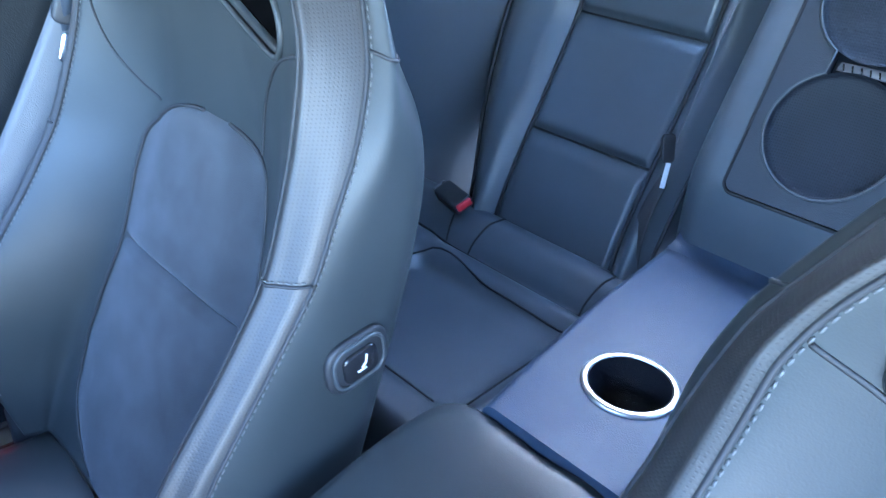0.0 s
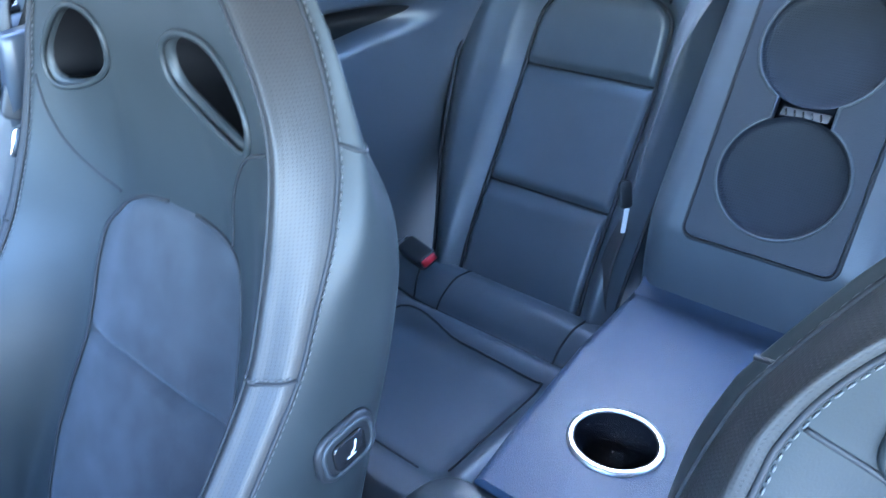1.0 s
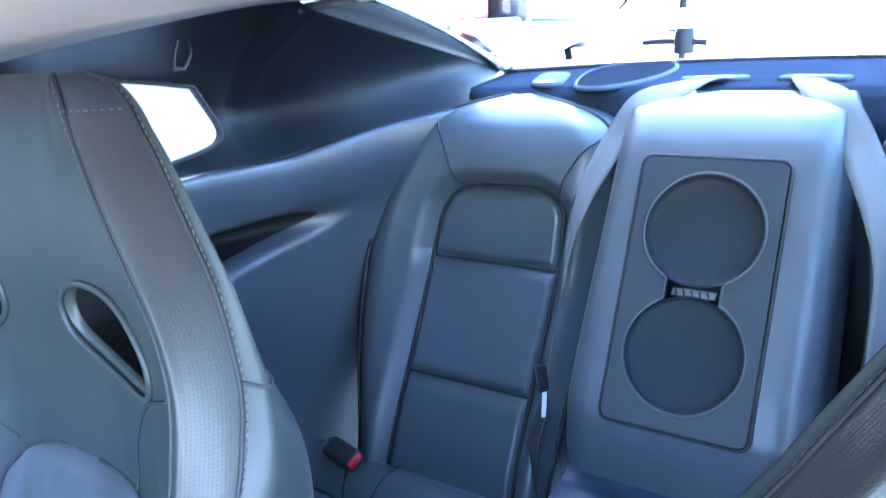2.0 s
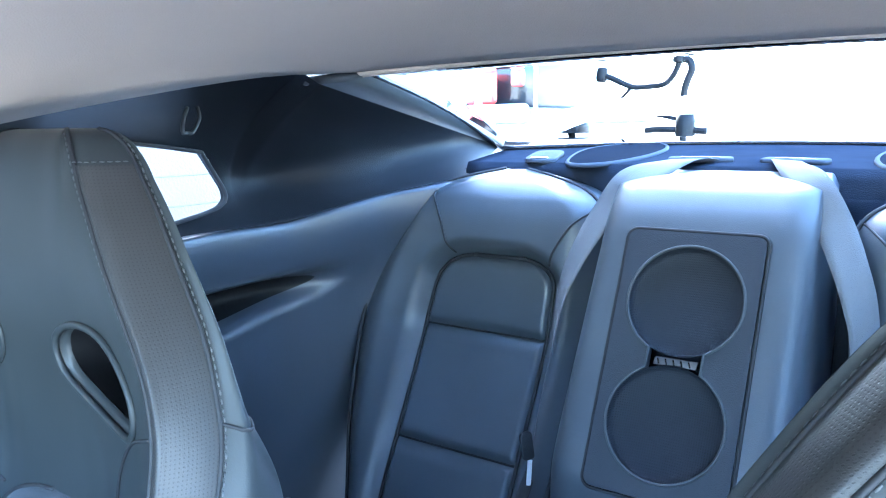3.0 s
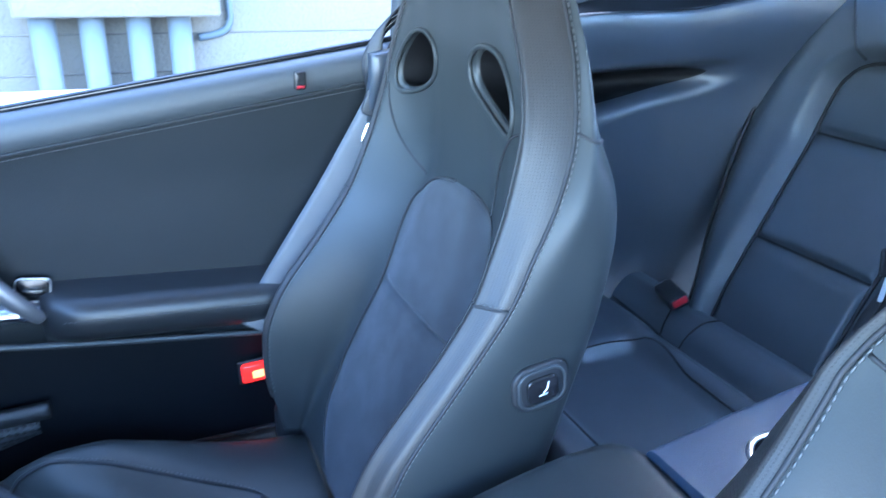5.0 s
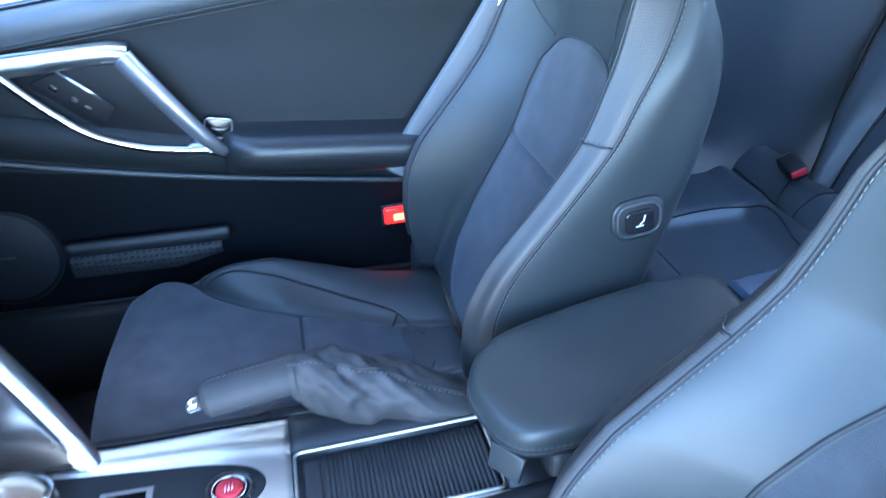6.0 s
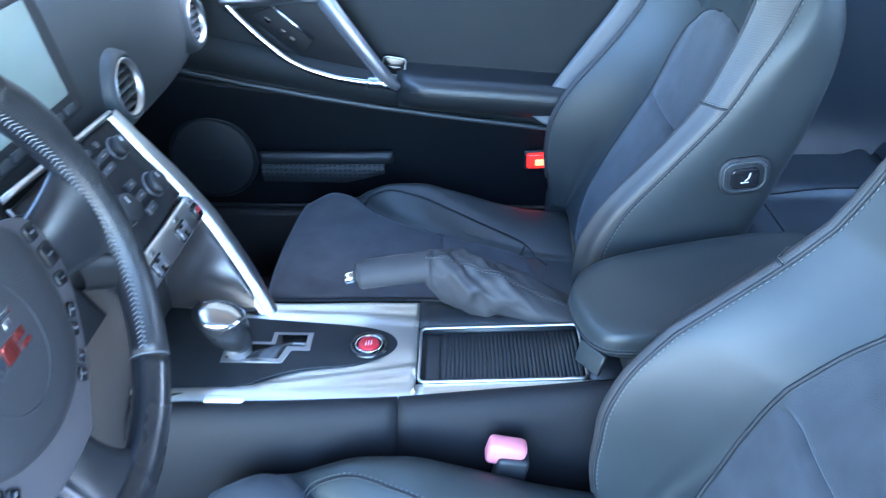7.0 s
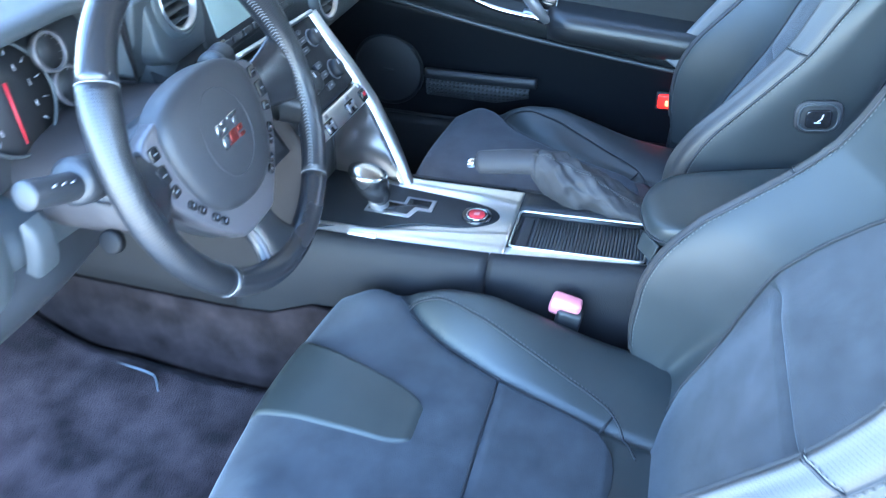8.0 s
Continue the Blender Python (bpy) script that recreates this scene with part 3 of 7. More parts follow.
    for o in seat.children_recursive:  # recline, height and the soft padding's wear
        lower = o.name.split(".")[0] in ("cushion", "front_cushion_cover", "rear_cushion_cover", "leather_patch", "seat_base") or max(v.co.z for v in o.data.vertices) < 0.58
        for v in o.data.vertices:
            if not lower:
                if slump:
                    if v.co.x < -0.1:  # the outer bolster stands further forward
                        k = min(1.0, (-v.co.x - 0.1) / 0.1)
                        v.co.y -= 0.03 * k * k * (3 - 2 * k)
                        v.co.x += 0.01 * k
                    v.co.x *= float(np.interp(v.co.z, *zip(*[(q[0], q[1]) for q in slump])))
                    v.co.y += float(np.interp(v.co.z, *zip(*[(q[0], q[2]) for q in slump])))
                dy, dz = v.co.y - 0.4, v.co.z - 0.84
                low_k = 0.3 if slump else 0.5
                k = min(1.0, max(0.0, (dz + 0.15) / 0.3))
                a = recline * (low_k + (1 - low_k) * k * k * (3 - 2 * k))
                v.co.y, v.co.z = 0.4 + dy * math.cos(a) + dz * math.sin(a), 0.84 - dy * math.sin(a) + dz * math.cos(a)
                if slump:
                    v.co.y -= 0.018
                    v.co.z -= 0.026
            elif not o.name.startswith("seat_base"):
                v.co.z += lift
                v.co.y += lift * 0.3
    return seat


front_seat(-0.44, 1, True, False, "black leather and suede high-backed passenger seat with shoulder vents")
front_seat(0.393, -1, False, True, "black leather and suede high-backed driver's seat beside the open door", 0.125, 0.05,
           [(0.5, 1.059, 0.006), (0.65, 1.068, 0.005), (0.8, 1.08, -0.012), (0.95, 1.047, 0.006), (1.05, 1.035, -0.004), (1.15, 0.965, -0.007), (1.3, 0.995, -0.002)])


# ---- outside ----
ground = part("ground", ([(-400, -400, 0), (400, -400, 0), (400, 400, 0), (-400, 400, 0)], [(0, 1, 2, 3)]), CONCRETE)
tagged(ground, "pale grey concrete yard in daylight", "ground", kind="structure")
wall = part("wall_side", box((0.25, 16.85, 5.9), (-4.1, -1.575, 2.95), 0.01), WALL_WHITE, None, smooth=False)
tagged(wall, "white painted block wall beside the car", "wall", kind="structure")
for k in range(9):  # courses of the block wall
    z = 0.2 + 0.2 * k
    part("joint", box((0.012, 10.8, 0.01), (-3.9775, 1.35, z)), WALL_JOINT, wall)

# ---- the car's shell ----
SHELL = dict(kind="structure")
floor = part("floor", thick([[(x, y, 0.243) for x in np.linspace(-0.8, 0.8, 9)] for y in np.linspace(-1.15, 0.62, 9)], (0, 0, -0.05)), CARPET)
tagged(floor, "dark grey carpeted car floor", "floor", **SHELL)


def roof_z(x, y):
    return ramp([(-0.4, 1.39), (0.0, 1.425), (0.4, 1.435), (0.8, 1.42), (1.1, 1.392)], y) - ramp([(-0.4, 0.13), (0.5, 0.13), (0.8, 0.075), (0.98, 0.03), (1.1, 0.008)], y) * abs(x / 0.6) ** 3


def rail_x(y):
    return ramp([(-0.4, 0.58), (0.3, 0.62), (0.55, 0.61), (0.8, 0.575), (0.98, 0.53), (1.1, 0.53)], y)


rows = [[(rail_x(y) * u, y, roof_z(rail_x(y) * u, y)) for u in np.linspace(-1, 1, 25)] for y in np.linspace(-0.35, 1.08, 30)]
ceiling = part("ceiling", thick(rows, (0, 0, 0.03)), HEADLINER)
tagged(ceiling, "pale grey fabric headliner of the car roof", "ceiling", **SHELL)
rows = [[(rail_x(y) * u * 1.12, y, roof_z(rail_x(y) * u, y) + 0.034 - 0.03 * abs(u) ** 6) for u in np.linspace(-1, 1, 25)] for y in np.linspace(-0.4, 1.13, 20)]
roof = part("roof", thick(rows, (0, 0, 0.02)), PAINT_WHITE)
tagged(roof, "white painted car roof", "roof", **SHELL)


def belt_z(y):
    return 1.018 + 0.146 * y


def quarter_top(y):
    """Upper line of the rear side trim."""
    return ramp([(0.5, 1.09), (0.75, 1.135), (0.88, 1.148), (1.044, 1.152), (1.2, 1.19), (1.32, 1.213)], y)


def quarter_x(y):
    return ramp([(0.5, 0.725), (0.7, 0.715), (0.9, 0.705), (1.05, 0.672), (1.2, 0.6), (1.34, 0.47)], y)


def rear_side(s):
    """The moulded trim beside a rear seat with its long hand recess."""
    rows = []
    for z in np.linspace(0, 1, 110):
        row = []
        for y in np.linspace(0.5, 1.34, 90):
            top = quarter_top(y)
            zz = 0.48 + (top - 0.48) * z
            x = quarter_x(y) - 0.06 * math.exp(-((zz - top + 0.02) / 0.095) ** 2) + 0.02 * (1 - z)
            # hand recess: long and pointed, deepest in front
            cy = min(1.0, max(0.0, (y - 0.93) / 0.26))
            mid = 1.011 + 0.17 * (y - 0.9)
            cz = (zz - mid) / (0.026 * (1 - 0.5 * cy) * (1.0 if zz > mid else 1.5))
            g = (1 - cy ** 2) ** 2 * math.exp(-abs(cz) ** 3)
            x += 0.085 * g

            row.append((s * x, y, zz))
        rows.append(row)
    ob = part("wall_rear_right" if s < 0 else "wall_rear_left", thick(rows, (s * 0.03, 0, 0)), SKYLIT_TRIM)
    # near-black sheet laid in the recess to paint the shade of its hollow
    shade_rows = []
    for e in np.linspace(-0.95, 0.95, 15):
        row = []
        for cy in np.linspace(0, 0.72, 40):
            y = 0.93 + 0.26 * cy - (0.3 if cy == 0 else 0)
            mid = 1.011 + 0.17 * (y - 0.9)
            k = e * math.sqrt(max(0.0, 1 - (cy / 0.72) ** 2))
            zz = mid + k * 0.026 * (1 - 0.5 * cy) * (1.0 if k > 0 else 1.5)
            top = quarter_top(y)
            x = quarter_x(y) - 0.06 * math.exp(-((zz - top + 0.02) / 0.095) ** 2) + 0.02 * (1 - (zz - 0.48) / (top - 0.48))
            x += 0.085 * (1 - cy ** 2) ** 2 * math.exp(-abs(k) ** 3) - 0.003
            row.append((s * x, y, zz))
        shade_rows.append(row)
    part("recess_lining", sheet(shade_rows), THROAT, ob, "dark sheet standing in for the hand recess's shade")
    tagged(ob, "black moulded rear side trim with a long hand recess, tinted as if skylit", "trim panel", **SHELL)
    return ob


def quarter_window(s):
    """Dark pillar trim with the small rear side window cut through it."""
    hole = smooth_line([(0.70, 1.289), (0.80, 1.288), (0.915, 1.273), (0.938, 1.262), (0.973, 1.212), (0.968, 1.19), (0.94, 1.178), (0.87, 1.165), (0.70, 1.137), (0.66, 1.2)], 5, closed=True)

    def place(y, t):
        low = np.array((quarter_x(y) - 0.03, y, quarter_top(y)))
        yy = min(y, 1.08)
        high = np.array((rail_x(yy) + 0.004, min(y, 1.09), roof_z(rail_x(yy), yy) + 0.004))
        if y > 1.0:
            k = min(1, (y - 1.0) / 0.34)
            tip = np.array((0.525, 1.56, 1.262))
            low = low * (1 - k) + np.array((0.46, 1.33, 1.216)) * k
            high = np.array((0.515, 1.0, 1.372)) * (1 - k) + tip * k
        mid = (low + high) / 2 + np.array((0.085, 0, 0.0)) * (1 - max(0, (y - 1.0) / 0.34))
        p = (1 - t) ** 2 * low + 2 * t * (1 - t) * (2 * mid - (low + high) / 2) + t * t * high
        return p + np.array((0.022, 0, 0)) * math.exp(-((y - 1.03) / 0.035) ** 2 - ((p[2] - 1.225) / 0.04) ** 2)
    ys, ts = np.linspace(0.58, 1.34, 90), np.linspace(0, 1, 50)
    rows = [[place(y, t) * np.array((s, 1, 1)) for t in ts] for y in ys]
    v, f = sheet(rows)
    keep = [q for q in f if not inside(np.mean([v[i][1] for i in q]), np.mean([v[i][2] for i in q]), [(a, b) for a, b in hole])]
    ob = part("pillar_right" if s < 0 else "pillar_left", (v, keep), TRIM_DARK)
    tagged(ob, "near-black moulded rear pillar trim round a small window", "pillar trim", **SHELL)
    arr = np.array(v)
    edge = []
    for y, z in hole:
        d = np.abs(arr[:, 1] - y) + np.abs(arr[:, 2] - z)
        edge.append((arr[np.argmin(d)][0], y, z))
    edge = smooth_line(np.array(edge)[::2], 2, closed=True)
    part("window_seal", tube(edge, 0.0035, 8, closed=True), SEAM, ob)
    part("window_reveal", sheet([edge, edge + np.array((s * 0.012, 0, 0))], closed=True), TRIM_DARK, ob)
    low = [place(y, 0) for y in np.linspace(0.58, 1.34, 60)]
    part("lower_edge", sheet([[(p + np.array((d, 0, h))) * np.array((s, 1, 1)) for p in low] for d, h in ((0.0, 0.002), (-0.004, -0.002), (-0.002, -0.008), (0.03, -0.012))]), TRIM_DARK, ob)
    return ob


for s in (-1, 1):
    rear_side(s)
    pillar = quarter_window(s)
    if s < 0:
        hook = part("coat_hook", joined(tube(smooth_line([(-0.585, 0.832, 1.334), (-0.572, 0.815, 1.318), (-0.566, 0.808, 1.302), (-0.566, 0.815, 1.301), (-0.566, 0.824, 1.302), (-0.572, 0.84, 1.32), (-0.585, 0.848, 1.335)], 5), 0.0028, 6)), PLASTIC, pillar)
    # pillar edge beside the rear glass, in a lighter material for its pale reflection
    strip = [[(s * x, y, z) for x, y, z in smooth_line(pts, 8)] for pts in (
        [(0.535, 1.0, 1.368), (0.535, 1.2, 1.33), (0.538, 1.4, 1.288), (0.535, 1.55, 1.255)],
        [(0.478, 1.08, 1.382), (0.492, 1.25, 1.345), (0.508, 1.43, 1.30), (0.517, 1.56, 1.262)])]
    tagged(part("trim_glass_edge", thick(strip, (0, 0.01, 0.012)), PLASTIC_SOFT), "edge of the pillar trim along the rear glass, lighter for its pale reflection", "trim", **SHELL)

bulk = part("bulkhead", thick([[(x, 1.34 + 0.02 * (z - 0.3), z) for z in (0.3, 0.8, 1.228)] for x in (-0.62, -0.3, 0.3, 0.62)], (0, 0.03, 0)), TRIM_DARK)
tagged(bulk, "dark panel behind the rear seats", "bulkhead", **SHELL)

# rear glass and shelf
glass_mat = bpy.data.materials.new("window_glass")
glass_mat.use_nodes = True
gb = glass_mat.node_tree.nodes["Principled BSDF"]
gb.inputs["Transmission Weight"].default_value = 1.0
gb.inputs["Roughness"].default_value = 0.0
gb.inputs["IOR"].default_value = 1.02
gb.inputs["Base Color"].default_value = (0.93, 0.97, 0.96, 1)


def rear_glass_point(u, v):
    top = np.array((0.48 * u, 1.085 + 0.015 * (1 - u * u), 1.386 + 0.012 * (1 - u * u)))
    low = np.array((0.52 * u, 1.56 + 0.17 * (1 - u * u), 1.258 + 0.009 * (1 - u * u)))
    return top * (1 - v) + low * v + np.array((0, 0, 0.012 * math.sin(math.pi * v)))


rg = part("window_rear", thick([[rear_glass_point(u, v) for u in np.linspace(-1, 1, 25)] for v in np.linspace(0, 1, 12)], (0, 0.002, 0.004)), glass_mat)
rg.visible_shadow = False
tagged(rg, "clear sloping rear window of the car", "window", **SHELL)
part("header_trim", tube([rear_glass_point(u, 0.0) - np.array((0, 0.008, -0.001)) for u in np.linspace(-1.08, 1.08, 30)], 0.007, 8), HEADLINER, rg)
part("window_seal", tube([rear_glass_point(u, 1.0) for u in np.linspace(-1, 1, 30)], 0.006, 8), GLOSS, rg)
for s in (-1, 1):
    part("window_seal", tube([rear_glass_point(s, v) for v in np.linspace(0, 1, 12)], 0.004, 6), GLOSS, rg)

def shelf_z(y):
    return 1.238 + 0.062 * (y - 1.31)


rows = [[(0.47 * u, 1.352, 1.12) for u in np.linspace(-1, 1, 30)], [(0.47 * u, 1.344, 1.225) for u in np.linspace(-1, 1, 30)]]
for v in np.linspace(0, 1, 16):
    row = []
    for u in np.linspace(-1, 1, 30):
        y = 1.35 + (1.575 - 1.35 + 0.165 * (1 - u * u)) * v
        row.append((0.50 * u * (0.94 + 0.1 * v), y, shelf_z(y)))
    rows.append(row)
shelf = part("parcel_shelf", thick(rows, (0, 0, -0.03)), SHELF_CLOTH)
tagged(shelf, "dark blue-grey fabric parcel shelf under the rear glass", "parcel shelf", **SHELL)
for s in (-1, 1):
    ring = smooth_line([(s * x, y, shelf_z(y) + 0.003) for x, y in ((0.262, 1.335), (0.31, 1.46), (0.332, 1.58), (0.31, 1.66), (0.235, 1.7), (0.19, 1.62), (0.174, 1.5), (0.185, 1.39), (0.215, 1.33))], 6, closed=True)
    mid = ring.mean(axis=0)
    sp = tagged(part("shelf_speaker", sheet([[tuple(mid + (p - mid) * k + np.array((0, 0, h))) for p in ring] for k, h in ((1.0, 0.0005), (0.96, 0.001), (0.6, 0.0015), (0.001, 0.0015))], closed=True), SHELF_MESH),
                "oval black speaker grille set in the shelf", "speaker", "shelf speakers")
    part("speaker_rim", tube(ring - np.array((0, 0, 0.002)), 0.0042, 8, closed=True), SHELF_RIM, sp, "pale blue-grey rim")
cm = Matrix.Translation((-0.35, 1.43, shelf_z(1.43) + 0.001)) @ pose(0, 0, 0, 3.5, 0, 20)
clip = tagged(part("shelf_clip", slab(smooth_line([(-0.03, -0.1), (0.022, -0.105), (0.03, -0.02), (0.028, 0.08), (-0.022, 0.09), (-0.034, 0.0)], 5, closed=True).tolist(), 0.007, cm @ Matrix.Diagonal((0.85, 0.8, 1, 1)), 0.003, 3), SHELF_RIM), "pale grey plastic clip on the parcel shelf", "clip")
part("clip_mouth", box((0.03, 0.012, 0.008), (0, 0, 0), 0.002, turn=cm @ Matrix.Translation((-0.004, -0.079, 0.005))), GLOSS, clip)


# ---- rear seats ----
def rear_back_y(z):
    return ramp([(0.55, 1.02), (0.70, 1.075), (0.787, 1.12), (0.958, 1.232), (1.075, 1.252), (1.16, 1.264), (1.25, 1.31)], z)


def swell(x, width):
    """Rises smoothly from 0 at an edge to 1 at this width."""
    return math.sin(min(1.0, max(0.0, x / width)) * math.pi / 2)


def rear_seat(s):
    """A moulded rear bucket: rolled sides and head part round a sunken panel, and a hollow cushion."""
    seat = thing("bucket_seat", "black leather rear bucket seat with quilted back panels", "car seat", "rear seats")
    seat.matrix_world = Matrix.Diagonal((s, 1, 1, 1))
    outer = lambda z: ramp([(0.55, 0.53), (0.68, 0.553), (0.78, 0.58), (0.87, 0.594), (0.95, 0.601), (1.01, 0.599), (1.06, 0.588), (1.12, 0.563), (1.17, 0.532), (1.205, 0.5), (1.222, 0.452), (1.231, 0.38)], z)
    inner = lambda z: ramp([(0.55, 0.19), (0.97, 0.183), (1.076, 0.173), (1.15, 0.166), (1.183, 0.178), (1.205, 0.203), (1.222, 0.262), (1.231, 0.34)], z)
    hole_l = lambda z: ramp([(0.55, 0.475), (0.8, 0.474), (0.965, 0.487), (1.03, 0.474), (1.06, 0.462)], min(z, 1.06)) - (0.075 * (1 - math.sqrt(max(0.0, 1 - ((z - 1.045) / 0.0435) ** 2))) if z > 1.045 else 0)
    hole_r = lambda z: ramp([(0.55, 0.242), (0.79, 0.244), (0.955, 0.249), (1.04, 0.245)], min(z, 1.04)) + (0.062 * (1 - math.sqrt(max(0.0, 1 - ((z - 1.045) / 0.0435) ** 2))) if z > 1.045 else 0)

    climb = np.r_[np.linspace(0.55, 1.045, 60), 1.045 + 0.0435 * np.sin(np.linspace(0.05, 1, 20) * math.pi / 2)]
    ring = np.array([(hole_l(z), z) for z in climb] + [(x, 1.0885) for x in np.linspace(hole_r(1.0885), hole_l(1.0885), 12)] + [(hole_r(z), z) for z in climb])

    def face(x, z):
        """The padded frame round the panel."""
        a, b = inner(z), outer(z)
        away = 0.0 if z < 1.0885 and hole_r(z) < x < hole_l(z) else float(np.min(np.hypot(ring[:, 0] - x, ring[:, 1] - z)))
        side = swell(b - x, 0.09)  # the outer edge runs straighter than the panel
        y = rear_back_y(z) * side + (1.03 + 0.389 * (z - 0.55)) * (1 - side)
        roll = 0.036 * swell(min(x - a, b - x), 0.05) * swell(away, 0.036)
        return y + 0.01 - roll + 0.035 * max(0.0, (z - 1.185) / 0.046) ** 2

    rows = []
    for z in np.r_[np.linspace(0.55, 1.06, 60), np.linspace(1.064, 1.17, 40), 1.17 + 0.061 * np.sin(np.linspace(0.04, 1, 30) * math.pi / 2)]:
        a, b = inner(z), outer(z)
        rows.append([(a + (b - a) * e, face(a + (b - a) * e, z), z) for e in np.linspace(0, 1, 72)])
    rows.append([(x, y + 0.03, z - 0.006) for x, y, z in rows[-1]])
    skirt = [[(r[0][0] + 0.004, r[0][1] + 0.08, r[0][2] - 0.004)] + r + [(r[-1][0] - 0.002, r[-1][1] + 0.07, r[-1][2] - 0.004)] for r in rows]
    part("backrest", sheet(skirt), SKYLIT_LEATHER, seat)
    part("piping", tube([np.array(r[-2]) + np.array((0.001, -0.004, 0)) for r in skirt[:-1]], 0.0036, 8), SEAM, seat)
    part("piping", tube([np.array(r[1]) + np.array((0.0, -0.003, 0)) for r in skirt[:-1]], 0.003, 8), SEAM, seat)

    def panel(name, z0, z1):
        rows = []
        for z in np.r_[z0 + (z1 - z0) * (0.5 - 0.5 * np.cos(np.linspace(0, math.pi, 36)))]:
            a, b = hole_r(z) + 0.001, hole_l(z) - 0.001
            row = []
            for e in 0.5 - 0.5 * np.cos(np.linspace(0, math.pi, 40)):
                x = a + (b - a) * e
                puff = 0.013 * swell(min(x - a, b - x) + 0.001, 0.012) * swell(min(z - z0, z1 - z) + 0.001, 0.02)
                row.append((x, rear_back_y(z) + 0.009 - puff, z))
            rows.append(row)
        grid_part(name, rows, SKYLIT_LEATHER, seat)

    panel("lower_back_panel", 0.56, 0.7892)
    panel("middle_back_panel", 0.7902, 0.9605)
    panel("upper_back_panel", 0.9615, 1.0878)
    for hole in (hole_l, hole_r):
        part("seam", tube([(hole(z), rear_back_y(z) + 0.0035, z) for z in np.r_[np.linspace(0.58, 1.045, 40), 1.045 + 0.043 * np.sin(np.linspace(0.1, 1, 20) * math.pi / 2)]], 0.0032, 6), SEAM, seat)
    part("seam", tube([(x, rear_back_y(1.088) + 0.0035, 1.0885) for x in np.linspace(hole_r(1.088), hole_l(1.088), 8)], 0.0034, 6), SEAM, seat)
    for z in (0.7897, 0.961):
        part("seam", tube([(x, rear_back_y(z) + 0.0095, z) for x in np.linspace(hole_r(z) + 0.003, hole_l(z) - 0.003, 8)], 0.003, 6), SEAM, seat)
    for pts in ([(0.431, 1.09), (0.444, 1.12), (0.457, 1.152), (0.47, 1.175), (0.486, 1.198)], [(0.246, 1.086), (0.237, 1.112), (0.213, 1.15), (0.19, 1.17), (0.174, 1.178)]):
        part("seam", tube([(x, face(x, z) - 0.0006, z) for x, z in smooth_line(pts, 8)], 0.0019, 6), SEAM, seat)

    # cushion: a sunken sitting panel, a lip behind it, and a thick roll up to the backrest
    def top(x, y):
        z = 0.6 + 0.02 * (y - 0.7)
        inside_x = 1 / (1 + math.exp((abs(x - 0.365) - 0.148) / 0.006))
        inside_y = 1 / (1 + math.exp((abs(y - 0.815) - 0.115) / 0.006))
        z -= 0.016 * inside_x * inside_y
        z += 0.012 * math.exp(-((y - 0.953) / 0.022) ** 2)
        z += 0.045 * swell(y - 0.978, 0.05) - 0.01 * math.exp(-((y - 0.98) / 0.006) ** 2)
        z += 0.006 * swell(x - 0.515, 0.03)
        return z - 0.09 * max(0, (y - 1.045) / 0.05) ** 2 - 0.10 * max(0, (0.655 - y) / 0.055) ** 2 - 0.05 * max(0, (0.2 - x) / 0.05) ** 2

    rows = [[(x, y, top(x, y)) for x in np.linspace(0.15, 0.665, 90)] for y in np.linspace(0.60, 1.12, 100)]
    rows.insert(0, [(x, 0.598, 0.2) for x, y, z in rows[0]])
    part("cushion", sheet(rows), SKYLIT_LEATHER, seat)
    for pts in ([(0.513, 0.70), (0.515, 0.93), (0.37, 0.933), (0.22, 0.93)], [(0.22, 0.93), (0.217, 0.72)], [(0.25, 0.70), (0.36, 0.70), (0.5, 0.70)], [(0.15, 0.979), (0.3, 0.98), (0.5, 0.981), (0.66, 0.984)], [(0.507, 0.969), (0.52, 1.0), (0.53, 1.04)], [(0.462, 0.98), (0.452, 1.02), (0.445, 1.07)], [(0.235, 0.98), (0.225, 1.02), (0.22, 1.06)]):
        part("seam", tube([(x, y, top(x, y) + 0.0006) for x, y in smooth_line(pts, 8)], 0.0019, 6), SEAM, seat)
    part("bolt", disc(0.0075, 0.006, pose(0.513, 1.074, 0.716, 68, 0, 8), 0.003, 16), PLASTIC, seat, "small dark bolt head")
    return seat


for s in (-1, 1):
    rear_seat(s)

# buckle on the rear cushion
bk = thing("belt_buckle", "black rear belt buckle with a red button on the cushion", "seat belt buckle", "belt buckles")
tip, tail = Vector((-0.495, 1.004, 0.672)), Vector((-0.578, 1.03, 0.668))
bx_ = (tip - tail).normalized()
by_ = Vector((0.35, 0.9, 0.5)).cross(bx_).cross(bx_).normalized() * -1
bz_ = bx_.cross(by_)
m = Matrix(((bx_.x, by_.x, bz_.x, (tip.x + tail.x) / 2), (bx_.y, by_.y, bz_.y, (tip.y + tail.y) / 2), (bx_.z, by_.z, bz_.z, (tip.z + tail.z) / 2), (0, 0, 0, 1)))
part("buckle_body", slab(rounded(0.078, 0.036, 0.008), 0.02, m @ Matrix.Translation((0, 0, -0.01)), 0.005), PLASTIC, bk)
part("release_button", box((0.008, 0.028, 0.013), (0, 0, 0), 0.003, turn=m @ Matrix.Translation((0.0385, 0, 0.001))), RED_PLASTIC, bk, "red release button")
part("buckle_plate", box((0.02, 0.024, 0.004), (0, 0, 0), 0.0015, turn=m @ Matrix.Translation((-0.042, 0, 0.002))), GREY_METAL, bk, "grey metal buckle plate")
